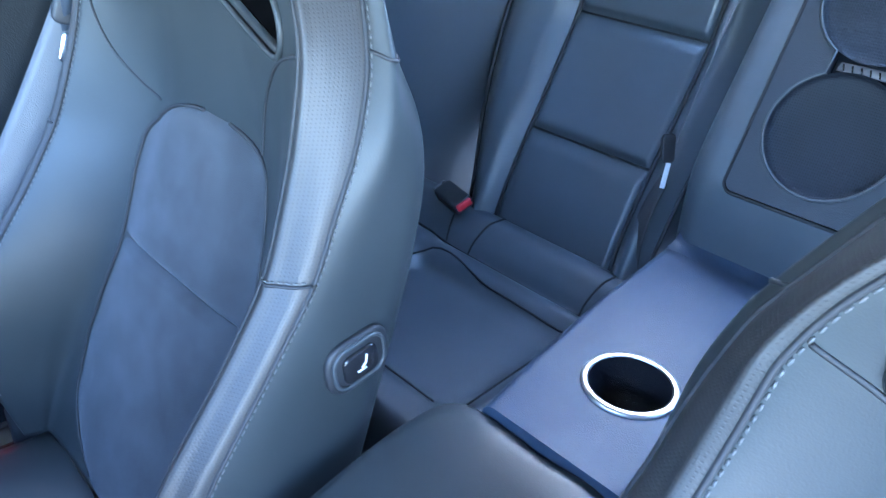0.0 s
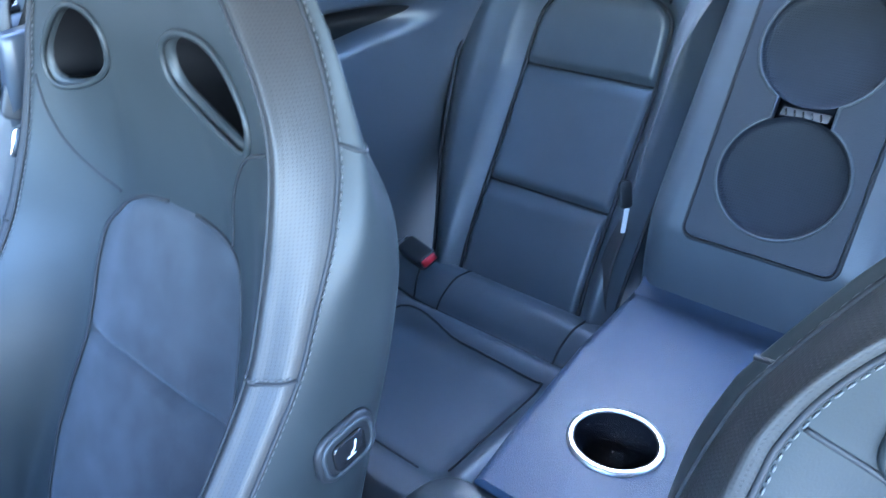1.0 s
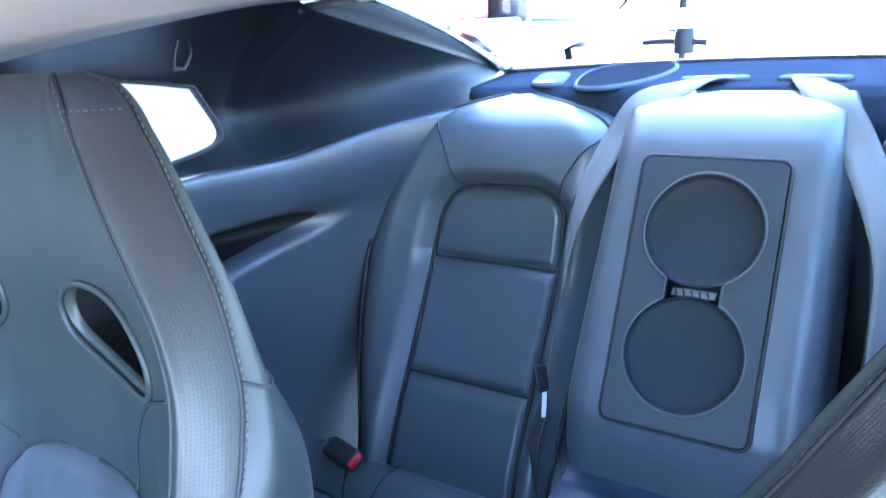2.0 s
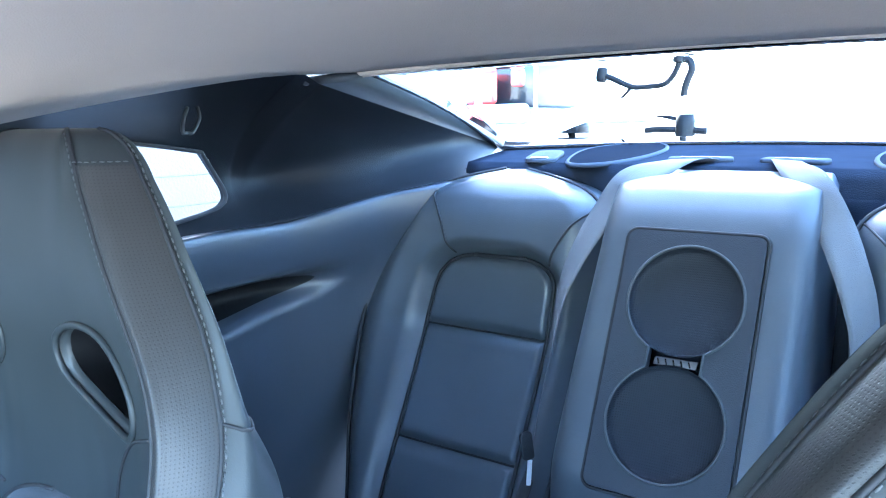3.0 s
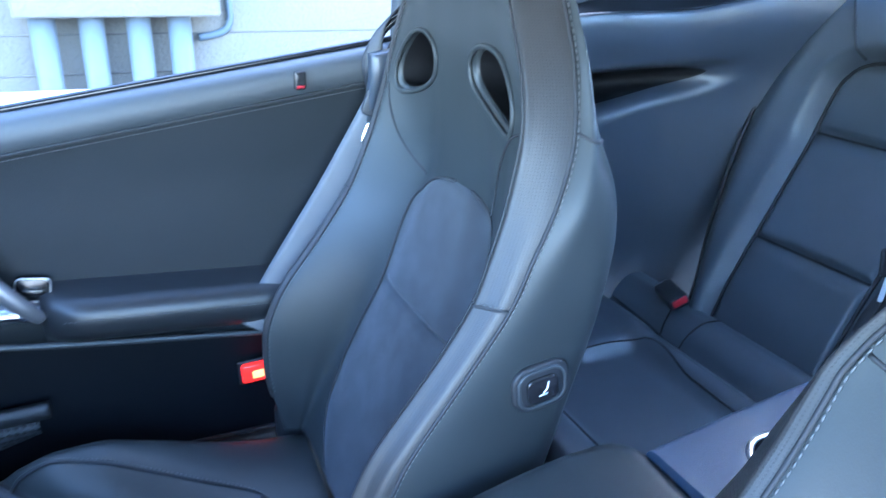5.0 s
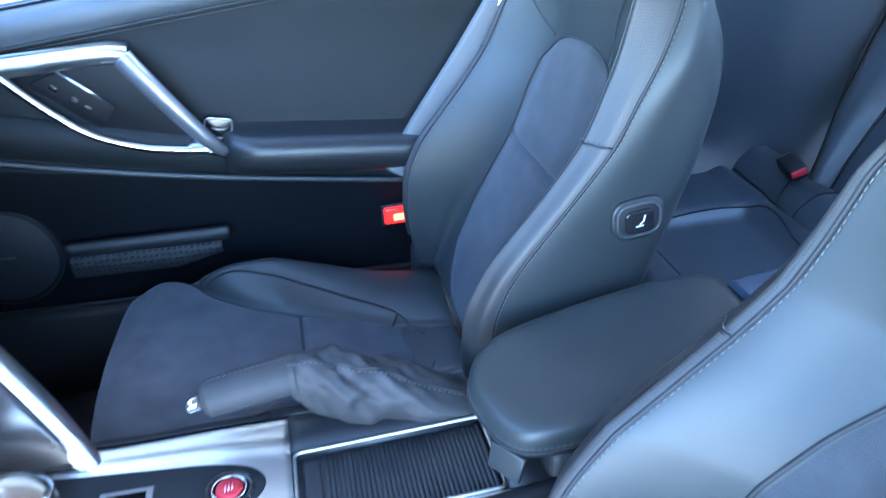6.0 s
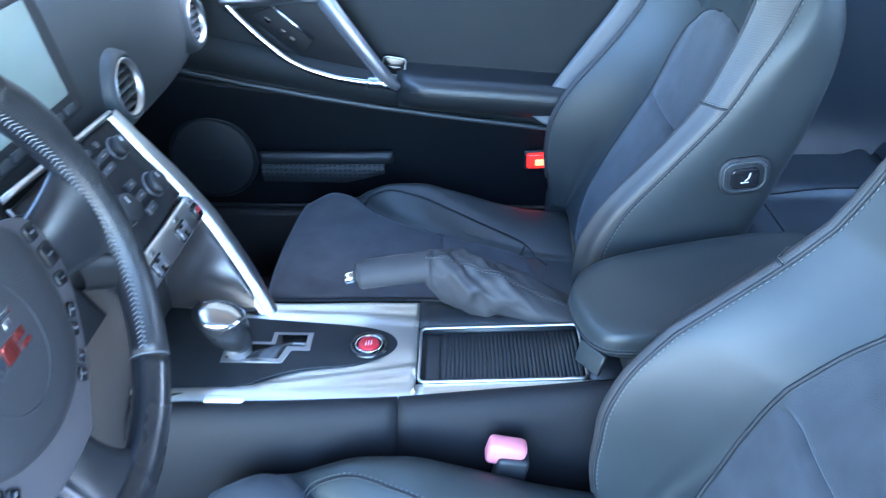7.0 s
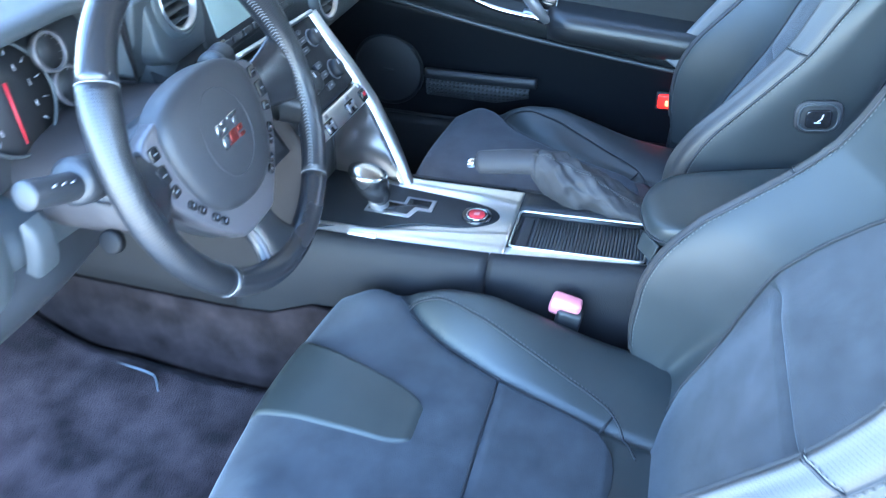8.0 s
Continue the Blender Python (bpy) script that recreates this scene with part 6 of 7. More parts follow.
part("cheek_edge", tube([P1 * (1 - f) + Q1 * f + np.array((0, 0.003, 0)) for f in np.linspace(0, 0.9, 8)], 0.002, 6), SEAM, stack)
part("outer_cheek", thick([[(0.126 - 0.014 * math.exp(-((y0 - y) / 0.014)), y, z) for y in [y0 - q for q in (0, 0.004, 0.01, 0.02, 0.035, 0.1, 0.3, 0.62)]] for y0, z in ((-0.31, 0.41), (-0.298, 0.47), (-0.28, 0.60), (-0.253, 0.68), (-0.226, 0.75), (-0.228, 0.765), (-0.262, 0.82), (-0.308, 0.893))], (-0.005, 0, 0)), WARM_PANEL, stack, "smooth warm grey side of the stack")
part("dash_face", thick([[on(u, v, -0.004 - 0.02 * max(0, (-0.2 - u) / 0.07) ** 2) for u in np.linspace(-0.147, -0.27, 10)] for v in np.linspace(0.19, 0.39, 10)], tuple(S.to_3x3() @ Vector((0, 0, -0.012)))), PANEL_DARK, stack)
part("face_slot", slab(rounded(0.085, 0.014, 0.004), 0.003, S @ Matrix.Translation((-0.172, 0.368, -0.004)) @ pose(0, 0, 0, 0, 0, 7), 0.001), GLOSS, stack)
part("face_edge", tube([on(u, v, -0.002) for u, v in ((-0.147, 0.352), (-0.18, 0.357), (-0.25, 0.366))], 0.0018, 6), PLASTIC_SOFT, stack)
part("panel_edge", tube([on(-0.1465, v, 0.001) for v in (0.2, 0.25, 0.3, 0.335)], 0.0018, 6), SATIN, stack, "thin silver edge")
ck = (K1 - K0) / np.linalg.norm(K1 - K0)
CH = Matrix(((-1, ck[0], 0, 0), (0, ck[1], ck[2], 0), (0, ck[2], -ck[1], 0), (0, 0, 0, 1)))


def cheek(e, f):
    p = (P1 * (1 - f) + Q1 * f) * (1 - e) + (K0 * (1 - f) + K1 * f) * e
    return Matrix.Translation((p[0], p[1] + 0.004, p[2])) @ CH


rows = []
for v in np.linspace(-0.022, L + 0.002, 40):
    k = 1.0 + 0.4 * min(1, max(0, (L + 0.02 - v) / 0.12)) * min(1, 0.4 + max(0, v) / 0.1)
    rows.append([on(rail_u(v) + dx * k, v, dz) for dx, dz in ((-0.001, -0.012), (0.0, 0.0), (0.003, 0.004), (0.009, 0.0065), (0.017, 0.006), (0.025, 0.002), (0.031, -0.006), (0.034, -0.016), (0.034, -0.07))])
part("silver_rail", sheet(rows), SATIN, stack, "bright silver edge rail")
part("silver_top", tube([on(u, L + 0.004 - 0.05 * (u - 0.1), 0.003) for u in np.linspace(-0.148, 0.108, 10)], 0.0042, 8), SATIN, stack)
# silver switch strip
strip = part("switch_strip", slab(rounded(0.246, 0.038, 0.016), 0.01, S @ Matrix.Translation((-0.008, 0.176, -0.003)) @ pose(0, 0, 0, 0, 0, -2), 0.004, 3), SATIN, stack, "silver strip with toggle switches")
T = S @ Matrix.Translation((0.004, 0.176, 0.0)) @ pose(0, 0, 0, 0, 0, -2)
for i, u in enumerate((-0.108, -0.045, 0.04, 0.094)):
    part("toggle_well", slab(rounded(0.036 if i < 3 else 0.026, 0.022, 0.005), 0.0012, T @ Matrix.Translation((u, -0.0055, 0.0067)), 0.0005), GLOSS, strip)
    if i < 3:
        hshape = [(-0.014, -0.009), (-0.006, -0.009), (-0.006, -0.002), (0.006, -0.002), (0.006, -0.009), (0.014, -0.009), (0.014, 0.007), (0.007, 0.007), (0.007, 0.003), (-0.007, 0.003), (-0.007, 0.007), (-0.014, 0.007)]
        part("toggle", slab(hshape, 0.0045, T @ Matrix.Translation((u, -0.005, 0.0065)), 0.0015), GREY_METAL, strip)
    else:
        part("toggle", box((0.016, 0.014, 0.006), (0, 0, 0), 0.002, turn=T @ Matrix.Translation((u, -0.0055, 0.0085)) @ pose(0, 0, 0, 12)), GLOSS, strip, "hazard switch with a red mark")
        part("hazard_mark", box((0.009, 0.007, 0.001), (0, 0, 0), 0.0004, turn=T @ Matrix.Translation((u, -0.004, 0.0118)) @ pose(0, 0, 0, 12)), RED_PLASTIC, strip)
    part("toggle_mark", slab(rounded(0.012, 0.008, 0.0015), 0.0008, T @ Matrix.Translation((u + 0.004, 0.0115, 0.0066))), GREY_METAL, strip)


def knob(u, v, r):
    k = part("knob", disc(r, 0.016, S @ Matrix.Translation((u, v, 0.0)), 0.004, 28), PLASTIC, stack, "round black control knob")
    part("knob_ring", tube([on(u + r * 1.1 * math.cos(a), v + r * 1.1 * math.sin(a), 0.002) for a in np.linspace(0, 2 * math.pi, 29)[:-1]], 0.0011, 6, closed=True), GREY_METAL, k)
    part("knob_mark", box((0.0012, r * 0.5, 0.0008), (0, 0, 0), turn=S @ Matrix.Translation((u, v + r * 0.5, 0.0163))), WHITE_INK, k)


knob(0.067, 0.297, 0.0135)
knob(0.073, 0.234, 0.0155)
knob(-0.011, 0.243, 0.0185)
knob(-0.1, 0.297, 0.0135)
for u, v, w, h in ((0.03, 0.303, 0.03, 0.009), (-0.004, 0.303, 0.03, 0.009), (-0.038, 0.303, 0.03, 0.009), (0.022, 0.288, 0.026, 0.009), (-0.006, 0.288, 0.024, 0.009), (-0.033, 0.288, 0.024, 0.009), (0.031, 0.257, 0.02, 0.01), (0.032, 0.239, 0.021, 0.01), (0.032, 0.219, 0.022, 0.011), (-0.05, 0.258, 0.02, 0.01), (-0.05, 0.241, 0.02, 0.01), (-0.047, 0.221, 0.022, 0.01), (-0.085, 0.268, 0.026, 0.011), (-0.087, 0.248, 0.026, 0.011), (-0.085, 0.228, 0.026, 0.011)):
    kb = part("button", slab(rounded(w, h, 0.0025), 0.0055, S @ Matrix.Translation((u, v, 0.001)), 0.0012), BUTTON_GREY, stack)
    part("button_mark", slab(rounded(w * 0.35, h * 0.22, 0.0005), 0.0006, S @ Matrix.Translation((u, v, 0.0063))), GREY_METAL, kb)
for i in range(4):
    part("button", disc(0.0042, 0.005, S @ Matrix.Translation((-0.036 + 0.0245 * i, 0.3175, 0.001)), 0.0015, 14), BUTTON_GREY, stack)
part("socket_cover", slab(rounded(0.05, 0.024, 0.004), 0.004, cheek(0.55, 0.42), 0.0015), GLOSS, stack)
part("button", slab(rounded(0.024, 0.014, 0.003), 0.004, cheek(0.6, 0.72), 0.0015), GREY_METAL, stack)

# ---- instruments and driver's side ----
cl = thing("instrument_cluster", "hooded instrument cluster with silver-ringed dials", "instrument cluster")


def dial(x, z, r, y=-0.405, needle=None):
    m = pose(x, y, z, 78, 0, 180)
    d = part("dial", disc(r, 0.004, m), material("dial_face", (0.02, 0.02, 0.022), 0.5), cl)
    part("dial_ring", tube([m @ Vector((r * math.cos(a), r * math.sin(a), 0.008)) for a in np.linspace(0, 2 * math.pi, 49)[:-1]], 0.002 if r > 0.03 else 0.0026, 8, closed=True), PLASTIC_SOFT if r > 0.03 else HUB_GREY, d, "silver dial ring")
    marks = []
    for i in range(11):
        a = radians(225 - 27 * i)
        marks.append(tube([m @ Vector((r * 0.78 * math.cos(a), r * 0.78 * math.sin(a), 0.005)), m @ Vector((r * 0.9 * math.cos(a), r * 0.9 * math.sin(a), 0.005))], r * 0.018, 4))
    tagged(part("dial_marks", joined(*marks), GREY_METAL, d), kind="stuff")
    if needle is not None:
        a = radians(needle)
        part("needle", tube([m @ Vector((-r * 0.3 * math.cos(a), -r * 0.3 * math.sin(a), 0.009)), m @ Vector((r * 0.8 * math.cos(a), r * 0.8 * math.sin(a), 0.009))], [0.0022, 0.001], 6), RED_PLASTIC, d, "red needle")
    if r > 0.03:
        rows = []
        for i in range(8):
            a = radians(225 - 36 * i)
            part("dial_bar", box((r * 0.04, r * 0.12, 0.001), (0, 0, 0), turn=m @ Matrix.Translation((r * 0.62 * math.cos(a), r * 0.62 * math.sin(a), 0.0048))), GREY_METAL, d)


dial(0.452, 0.983, 0.06, -0.405, 262)
dial(0.384, 1.012, 0.021, -0.4)
dial(0.368, 0.966, 0.022, -0.4)
part("cluster_panel", slab(rounded(0.3, 0.17, 0.05), 0.006, pose(0.44, -0.42, 0.98, 78, 0, 180), 0.002), PLASTIC, cl)
hood = smooth_line([(0.6, 0.91), (0.59, 1.0), (0.54, 1.042), (0.42, 1.05), (0.345, 1.046), (0.3, 1.02), (0.286, 0.94)], 6)
part("hood", thick([[(x, y, z + 0.01 * (y + 0.36) * -3) for x, z in hood] for y in (-0.37, -0.4, -0.45, -0.52)], (0, 0, 0.012)), PLASTIC_SOFT, cl)
part("side_hollow", thick([[(x, y, z) for x, y in smooth_line([(0.274, -0.374), (0.277, -0.385), (0.285, -0.41), (0.3, -0.45)], 4)] for z in np.linspace(0.88, 1.045, 10)], (0.004, 0, 0)), WARM_PANEL, cl, "smooth brown-grey side of the hood")
pad = part("switch_pad", box((0.044, 0.012, 0.11), (0.25, -0.378, 0.985), 0.004, turn=pose(0, 0, 0, -16, 4, 0)), PLASTIC_SOFT, cl)
for x, z in ((0.2525, 1.011), (0.2455, 0.9935)):
    kb = part("pad_switch", box((0.022, 0.006, 0.016), (x, -0.372 - 0.25 * (1.011 - z), z), 0.002, turn=pose(0, 0, 0, -16, 4, 0)), PLASTIC, pad)
    part("switch_mark", box((0.004, 0.0016, 0.004), (x, -0.3685 - 0.25 * (1.011 - z), z), turn=pose(0, 0, 0, -16, 4, 0)), GREY_METAL, kb)

knee = thing("knee_panel", "grey lower dash panel under the steering column", "dash panel")
rows = []
for x in np.linspace(0.10, 0.76, 26):
    d = 0.05 * math.exp(-((x - 0.36) / 0.11) ** 4)
    rows.append([(x, y, z) for y, z in smooth_line([(-0.375, 0.84), (-0.355 - d * 0.3, 0.81), (-0.36 - d * 0.3, 0.78), (-0.40 - d, 0.755), (-0.48 - d, 0.745), (-0.65, 0.74)], 4)])
part("panel", sheet(rows), PLASTIC, knee)
for x0, x1, z0, z1, lean in ((0.482, 0.538, 0.76, 0.89, 0.3), (0.548, 0.75, 0.74, 0.915, 0.12)):
    pad_rows = []
    for f in np.linspace(0, 1, 14):
        z = z0 + (z1 - z0) * f
        row = []
        for e in np.linspace(0, 1, 14):
            puff = 0.014 * (1 - (2 * e - 1) ** 6) * (1 - (2 * f - 1) ** 6)
            row.append((x0 + (x1 - x0) * e + lean * (z - z0) * (1 - e) * 0.6, -0.368 + puff + 0.02 * f - 0.05 * (1 - f) ** 3, z))
        pad_rows.append(row)
    part("knee_pad", sheet(pad_rows), PLASTIC_SOFT, knee)
part("bonnet_release", box((0.06, 0.02, 0.03), (0.66, -0.365, 0.765), 0.006, turn=pose(0, 0, 0, 20)), PLASTIC, knee)

# steering wheel
WC = Vector((0.356, -0.203, 0.945))
wn_ = Vector((-0.03, 0.95, 0.31)).normalized()
wu = (Vector((0, 0, 1)) - wn_ * wn_.z).normalized()
wr = wu.cross(wn_)
W = Matrix(((wr.x, wu.x, wn_.x, WC.x), (wr.y, wu.y, wn_.y, WC.y), (wr.z, wu.z, wn_.z, WC.z), (0, 0, 0, 1)))
wh = thing("steering_wheel", "black leather three-spoke steering wheel with a grey metal hub frame", "steering wheel")
RR = 0.184


def swell(a):
    return 0.0025 * (math.exp(-((a % 360 - 150) / 12) ** 2) + math.exp(-((a % 360 - 30) / 12) ** 2))


def rim(a0, a1, name, mat, n=30, fat=0.017):
    pts, rs = [], []
    for a in np.linspace(a0, a1, n):
        pts.append(W @ Vector((RR * math.cos(radians(a)), RR * math.sin(radians(a)), 0)))
        rs.append(fat + swell(a))
    geo = tube([tuple(p) for p in pts], rs, 18, flat=1.0)
    us = []
    for i in range(n):
        us += [(RR * radians(a0 + (a1 - a0) * i / (n - 1)), j * 0.0061) for j in range(18)]
    return part(name, (geo[0], geo[1], us), mat, wh)


SEAMS = (44, 145, 227, 311)
rim(44, 145, "upper_rim", WHEEL_LEATHER, 40)
rim(145, 227, "side_rim", WHEEL_PERFORATED, 30)
rim(-49, 44, "side_rim", WHEEL_PERFORATED, 30)
rim(227, 311, "bottom_rim", WHEEL_LEATHER, 24)
for a in SEAMS:
    c = W @ Vector((RR * math.cos(radians(a)), RR * math.sin(radians(a)), 0))
    rad = (W.to_3x3() @ Vector((math.cos(radians(a)), math.sin(radians(a)), 0)))
    part("rim_seam", tube([tuple(c + (rad * math.cos(w) + wn_ * math.sin(w)) * (0.0169 + swell(a))) for w in np.linspace(0, 2 * math.pi, 25)[:-1]], 0.0007, 6, closed=True), WHEEL_THREAD, wh)


def on_rim(a, b):
    """A point of the rim's skin: a round the wheel, b round the section from its inner side."""
    r = 0.0173 + swell(a)
    d = RR - r * math.cos(radians(b))
    return W @ Vector((d * math.cos(radians(a)), d * math.sin(radians(a)), r * math.sin(radians(b))))


# cross-laced stitching along the inner side of the rim
for a0, a1 in ((-47, 43), (45, 144), (147, 226)):
    laces = []
    for a in np.arange(a0, a1, 1.5):
        laces += [tube([on_rim(a, b), on_rim(a + 0.8, 14), on_rim(a, 28 - b)], 0.0006, 4) for b in (2,)]
    part("stitching", joined(*laces), WHEEL_THREAD, wh, "pale cross-laced stitching")
H = W @ Matrix.Translation((-0.016, -0.012, -0.01))
padline = smooth_line([(-0.092, 0.04), (-0.064, 0.068), (0, 0.078), (0.064, 0.068), (0.092, 0.04), (0.088, -0.015), (0.06, -0.062), (0, -0.08), (-0.06, -0.062), (-0.088, -0.015)], 6, closed=True)
rows = []
for k, d in ((1.0, -0.03), (1.01, -0.004), (1.0, 0.006), (0.96, 0.014), (0.86, 0.021), (0.66, 0.0262), (0.4, 0.0285), (0.2, 0.029), (0.01, 0.029)):
    rows.append([H @ Vector((x * k, y * k, d * 0.7 + 0.002)) for x, y in padline])
part("airbag_cover", sheet(rows, closed=True), AIRBAG, wh, "smooth grey-black hub cover")
part("pad_ring", tube([H @ Vector((-0.006 + 0.044 * math.cos(a), 0.006 + 0.05 * math.sin(a), 0.7 * ramp([(0.4, 0.0285), (0.66, 0.0262), (0.86, 0.021)], math.hypot((-0.006 + 0.044 * math.cos(a)) / 0.09, (0.006 + 0.05 * math.sin(a)) / 0.079)) + 0.002)) for a in np.linspace(0, 2 * math.pi, 49)[:-1]], 0.0008, 6, closed=True), SEAM, wh, "fine round parting line")
frame_l = smooth_line([(-0.08, 0.058), (-0.108, 0.05), (-0.122, 0.034), (-0.124, 0.0), (-0.112, -0.03), (-0.08, -0.072), (-0.045, -0.104), (-0.028, -0.113), (0.028, -0.113), (0.045, -0.104), (0.08, -0.072), (0.112, -0.03), (0.124, 0.0), (0.122, 0.034), (0.108, 0.05), (0.08, 0.058)], 3)
part("hub_frame", slab([tuple(p) for p in frame_l], 0.02, H @ Matrix.Translation((0, 0, -0.016)), 0.004), HUB_GREY, wh, "satin grey spoke frame")
part("hub_back", slab([(0.97 * p[0], 0.97 * p[1]) for p in frame_l], 0.03, H @ Matrix.Translation((0, 0, -0.046)), 0.008), PLASTIC, wh)
for s in (-1, 1):
    # side spokes, wrapped and widening into the rim
    rows = []
    for e in np.linspace(0, 1, 9):
        u = 0.108 + 0.068 * e
        half = 0.03 + 0.012 * e + 0.01 * e * e
        cv = -0.004 + 0.0 * e
        w0 = -0.02 + 0.015 * e
        rows.append([W @ Vector((s * u, cv + half * math.cos(a), w0 + 0.011 * math.sin(a))) for a in np.linspace(0, 2 * math.pi, 21)[:-1]])
    part("spoke", sheet(rows, closed=True), WHEEL_LEATHER, wh)
    part("thumb_grip", sheet([[W @ Vector((s * (0.132 + 0.035 * e), -0.04 - 0.03 * e + 0.02 * math.cos(a), -0.026 + 0.024 * e + 0.009 * math.sin(a))) for a in np.linspace(0, 2 * math.pi, 17)[:-1]] for e in np.linspace(0, 1, 6)], closed=True), WHEEL_PERFORATED, wh)
    for u, v, w, h, t in ((0.108, 0.034, 0.014, 0.014, 0), (0.111, 0.011, 0.016, 0.02, 0), (0.106, -0.01, 0.013, 0.012, 10), (0.094, -0.034, 0.009, 0.013, 40), (0.084, -0.046, 0.009, 0.012, 40), (0.07, -0.064, 0.009, 0.012, 45), (0.06, -0.075, 0.009, 0.012, 45)):
        kb = part("spoke_button", slab(rounded(w, h, 0.003), 0.004, H @ Matrix.Translation((s * u, v, 0.0028)) @ pose(0, 0, 0, 0, 0, -s * t), 0.0012), GLOSS, wh)
        part("button_mark", slab(rounded(w * 0.4, 0.0018, 0.0006), 0.0005, H @ Matrix.Translation((s * u, v, 0.0069)) @ pose(0, 0, 0, 0, 0, -s * t)), GREY_METAL, kb)
# lower spoke
rows = []


def leg(e):
    return -0.006 - 0.004 * (1 - e), 0.031 - 0.004 * math.sin(math.pi * e) + 0.026 * e ** 3


for e in np.linspace(0, 1, 10):
    c, half = leg(e)
    rows.append([W @ Vector((c + half * math.copysign(abs(math.cos(a)) ** 0.6, math.cos(a)), -0.112 - 0.068 * e, -0.024 + 0.02 * e + 0.011 * math.copysign(abs(math.sin(a)) ** 0.6, math.sin(a)))) for a in np.linspace(0, 2 * math.pi, 25)[:-1]])
part("bottom_spoke", sheet(rows, closed=True), WHEEL_LEATHER, wh)
part("spoke_bead", tube([tuple(W @ Vector((leg(e)[0] - leg(e)[1] * 0.97, -0.112 - 0.068 * e, -0.014 + 0.02 * e))) for e in np.linspace(0, 0.85, 10)], 0.0018, 8), HUB_GREY, wh, "bright bead along the spoke")
# emblem of plain slanted blocks
def block(u0, u1, v0, v1, lift=0.0):
    return slab([(u0, v0), (u1, v0), (u1 + 0.12 * (v1 - v0), v1), (u0 + 0.12 * (v1 - v0), v1)], 0.0025, H @ Matrix.Translation((0, 0, 0.0202 + lift)), 0.0006)


em = part("emblem", block(-0.026, -0.016, 0.008, 0.0205), CHROME, wh, "silver metal emblem")
for u0, u1, v0, v1 in ((-0.0145, -0.006, 0.008, 0.0125), (-0.0145, -0.006, 0.0165, 0.0205), (0.0, 0.022, 0.0165, 0.021), (0.0075, 0.0145, 0.007, 0.0155), (-0.024, -0.0125, -0.009, 0.0055)):
    part("emblem_block", block(u0, u1, v0, v1), CHROME, em)
ENAMEL = material("red_enamel", (0.2, 0.035, 0.03), 0.18, metal=0.7)
for u0, u1, v0, v1 in ((-0.0105, 0.0065, -0.0085, 0.0055), (0.0085, 0.0205, -0.002, 0.005), (0.0095, 0.0215, -0.009, -0.0045)):
    part("red_block", block(u0, u1, v0, v1), ENAMEL, em, "dark red enamel block")
# column and stalks
colm = thing("steering_column", "grey-black steering column shroud with control stalks", "steering column")
rows = []
for y, k, dz in ((-0.262, 0.5, 0.0), (-0.262, 0.86, 0.0), (-0.27, 0.97, 0.0), (-0.3, 1.0, 0.0), (-0.36, 1.0, -0.004), (-0.43, 1.0, -0.006)):
    rows.append([(0.362 + 0.128 * k * math.copysign(abs(math.cos(a)) ** 0.75, math.cos(a)), y - 0.02 * k * math.sin(a), 0.888 + dz + 0.058 * k * math.copysign(abs(math.sin(a)) ** 0.75, math.sin(a))) for a in np.linspace(0, 2 * math.pi, 41)[:-1]])
part("column_shroud", sheet(rows, closed=True), COLUMN_GREY, colm)
part("shroud_split", tube([(0.362 + 0.1285 * math.copysign(abs(math.cos(a)) ** 0.75, math.cos(a)), y - 0.02 * math.sin(a), 0.9) for a, y in ((0.1, -0.27), (0.1, -0.3), (0.1, -0.36), (0.1, -0.42))], 0.0015, 5), SEAM, colm)
part("key_barrel", disc(0.014, 0.01, pose(0.485, -0.285, 0.848, 0, 70, 0), 0.003, 24), THROAT, colm)
part("stalk_collar", tube([(0.475, -0.27, 0.935), (0.52, -0.265, 0.95), (0.536, -0.264, 0.956), (0.541, -0.263, 0.958)], [0.02, 0.024, 0.024, 0.018], 20), PLASTIC, colm)
part("indicator_stalk", tube(smooth_line([(0.53, -0.263, 0.95), (0.555, -0.261, 0.96), (0.578, -0.26, 0.969), (0.592, -0.26, 0.975), (0.598, -0.26, 0.977)], 4), np.interp(np.linspace(0, 1, 17), [0, 0.5, 0.9, 0.97, 1], [0.014, 0.0145, 0.014, 0.0115, 0.005]), 20), PLASTIC, colm, "black indicator stalk with a round end")
for i in range(3):
    part("stalk_mark", box((0.005, 0.0012, 0.004), (0.55 + 0.012 * i, -0.2495 + 0.0012 * i, 0.966 + 0.005 * i), turn=pose(0, 0, 0, -30)), GREY_METAL, colm)
part("wiper_stalk", tube(smooth_line([(0.335, -0.275, 0.945), (0.29, -0.283, 0.946), (0.255, -0.29, 0.947), (0.232, -0.294, 0.947)], 4), 0.0095, 14), PLASTIC_SOFT, colm, "grey wiper stalk")
part("stalk_ring", tube([(0.236, -0.293, 0.947), (0.232, -0.2935, 0.947), (0.222, -0.295, 0.947)], [0.016, 0.0195, 0.0195], 20), PLASTIC_SOFT, colm)
part("stalk_end", tube(smooth_line([(0.2215, -0.2955, 0.947), (0.21, -0.297, 0.947), (0.195, -0.3, 0.947), (0.187, -0.301, 0.947)], 4), np.interp(np.linspace(0, 1, 13), [0, 0.15, 0.8, 0.95, 1], [0.017, 0.0185, 0.0185, 0.014, 0.006]), 18), PLASTIC, colm, "black round stalk end")

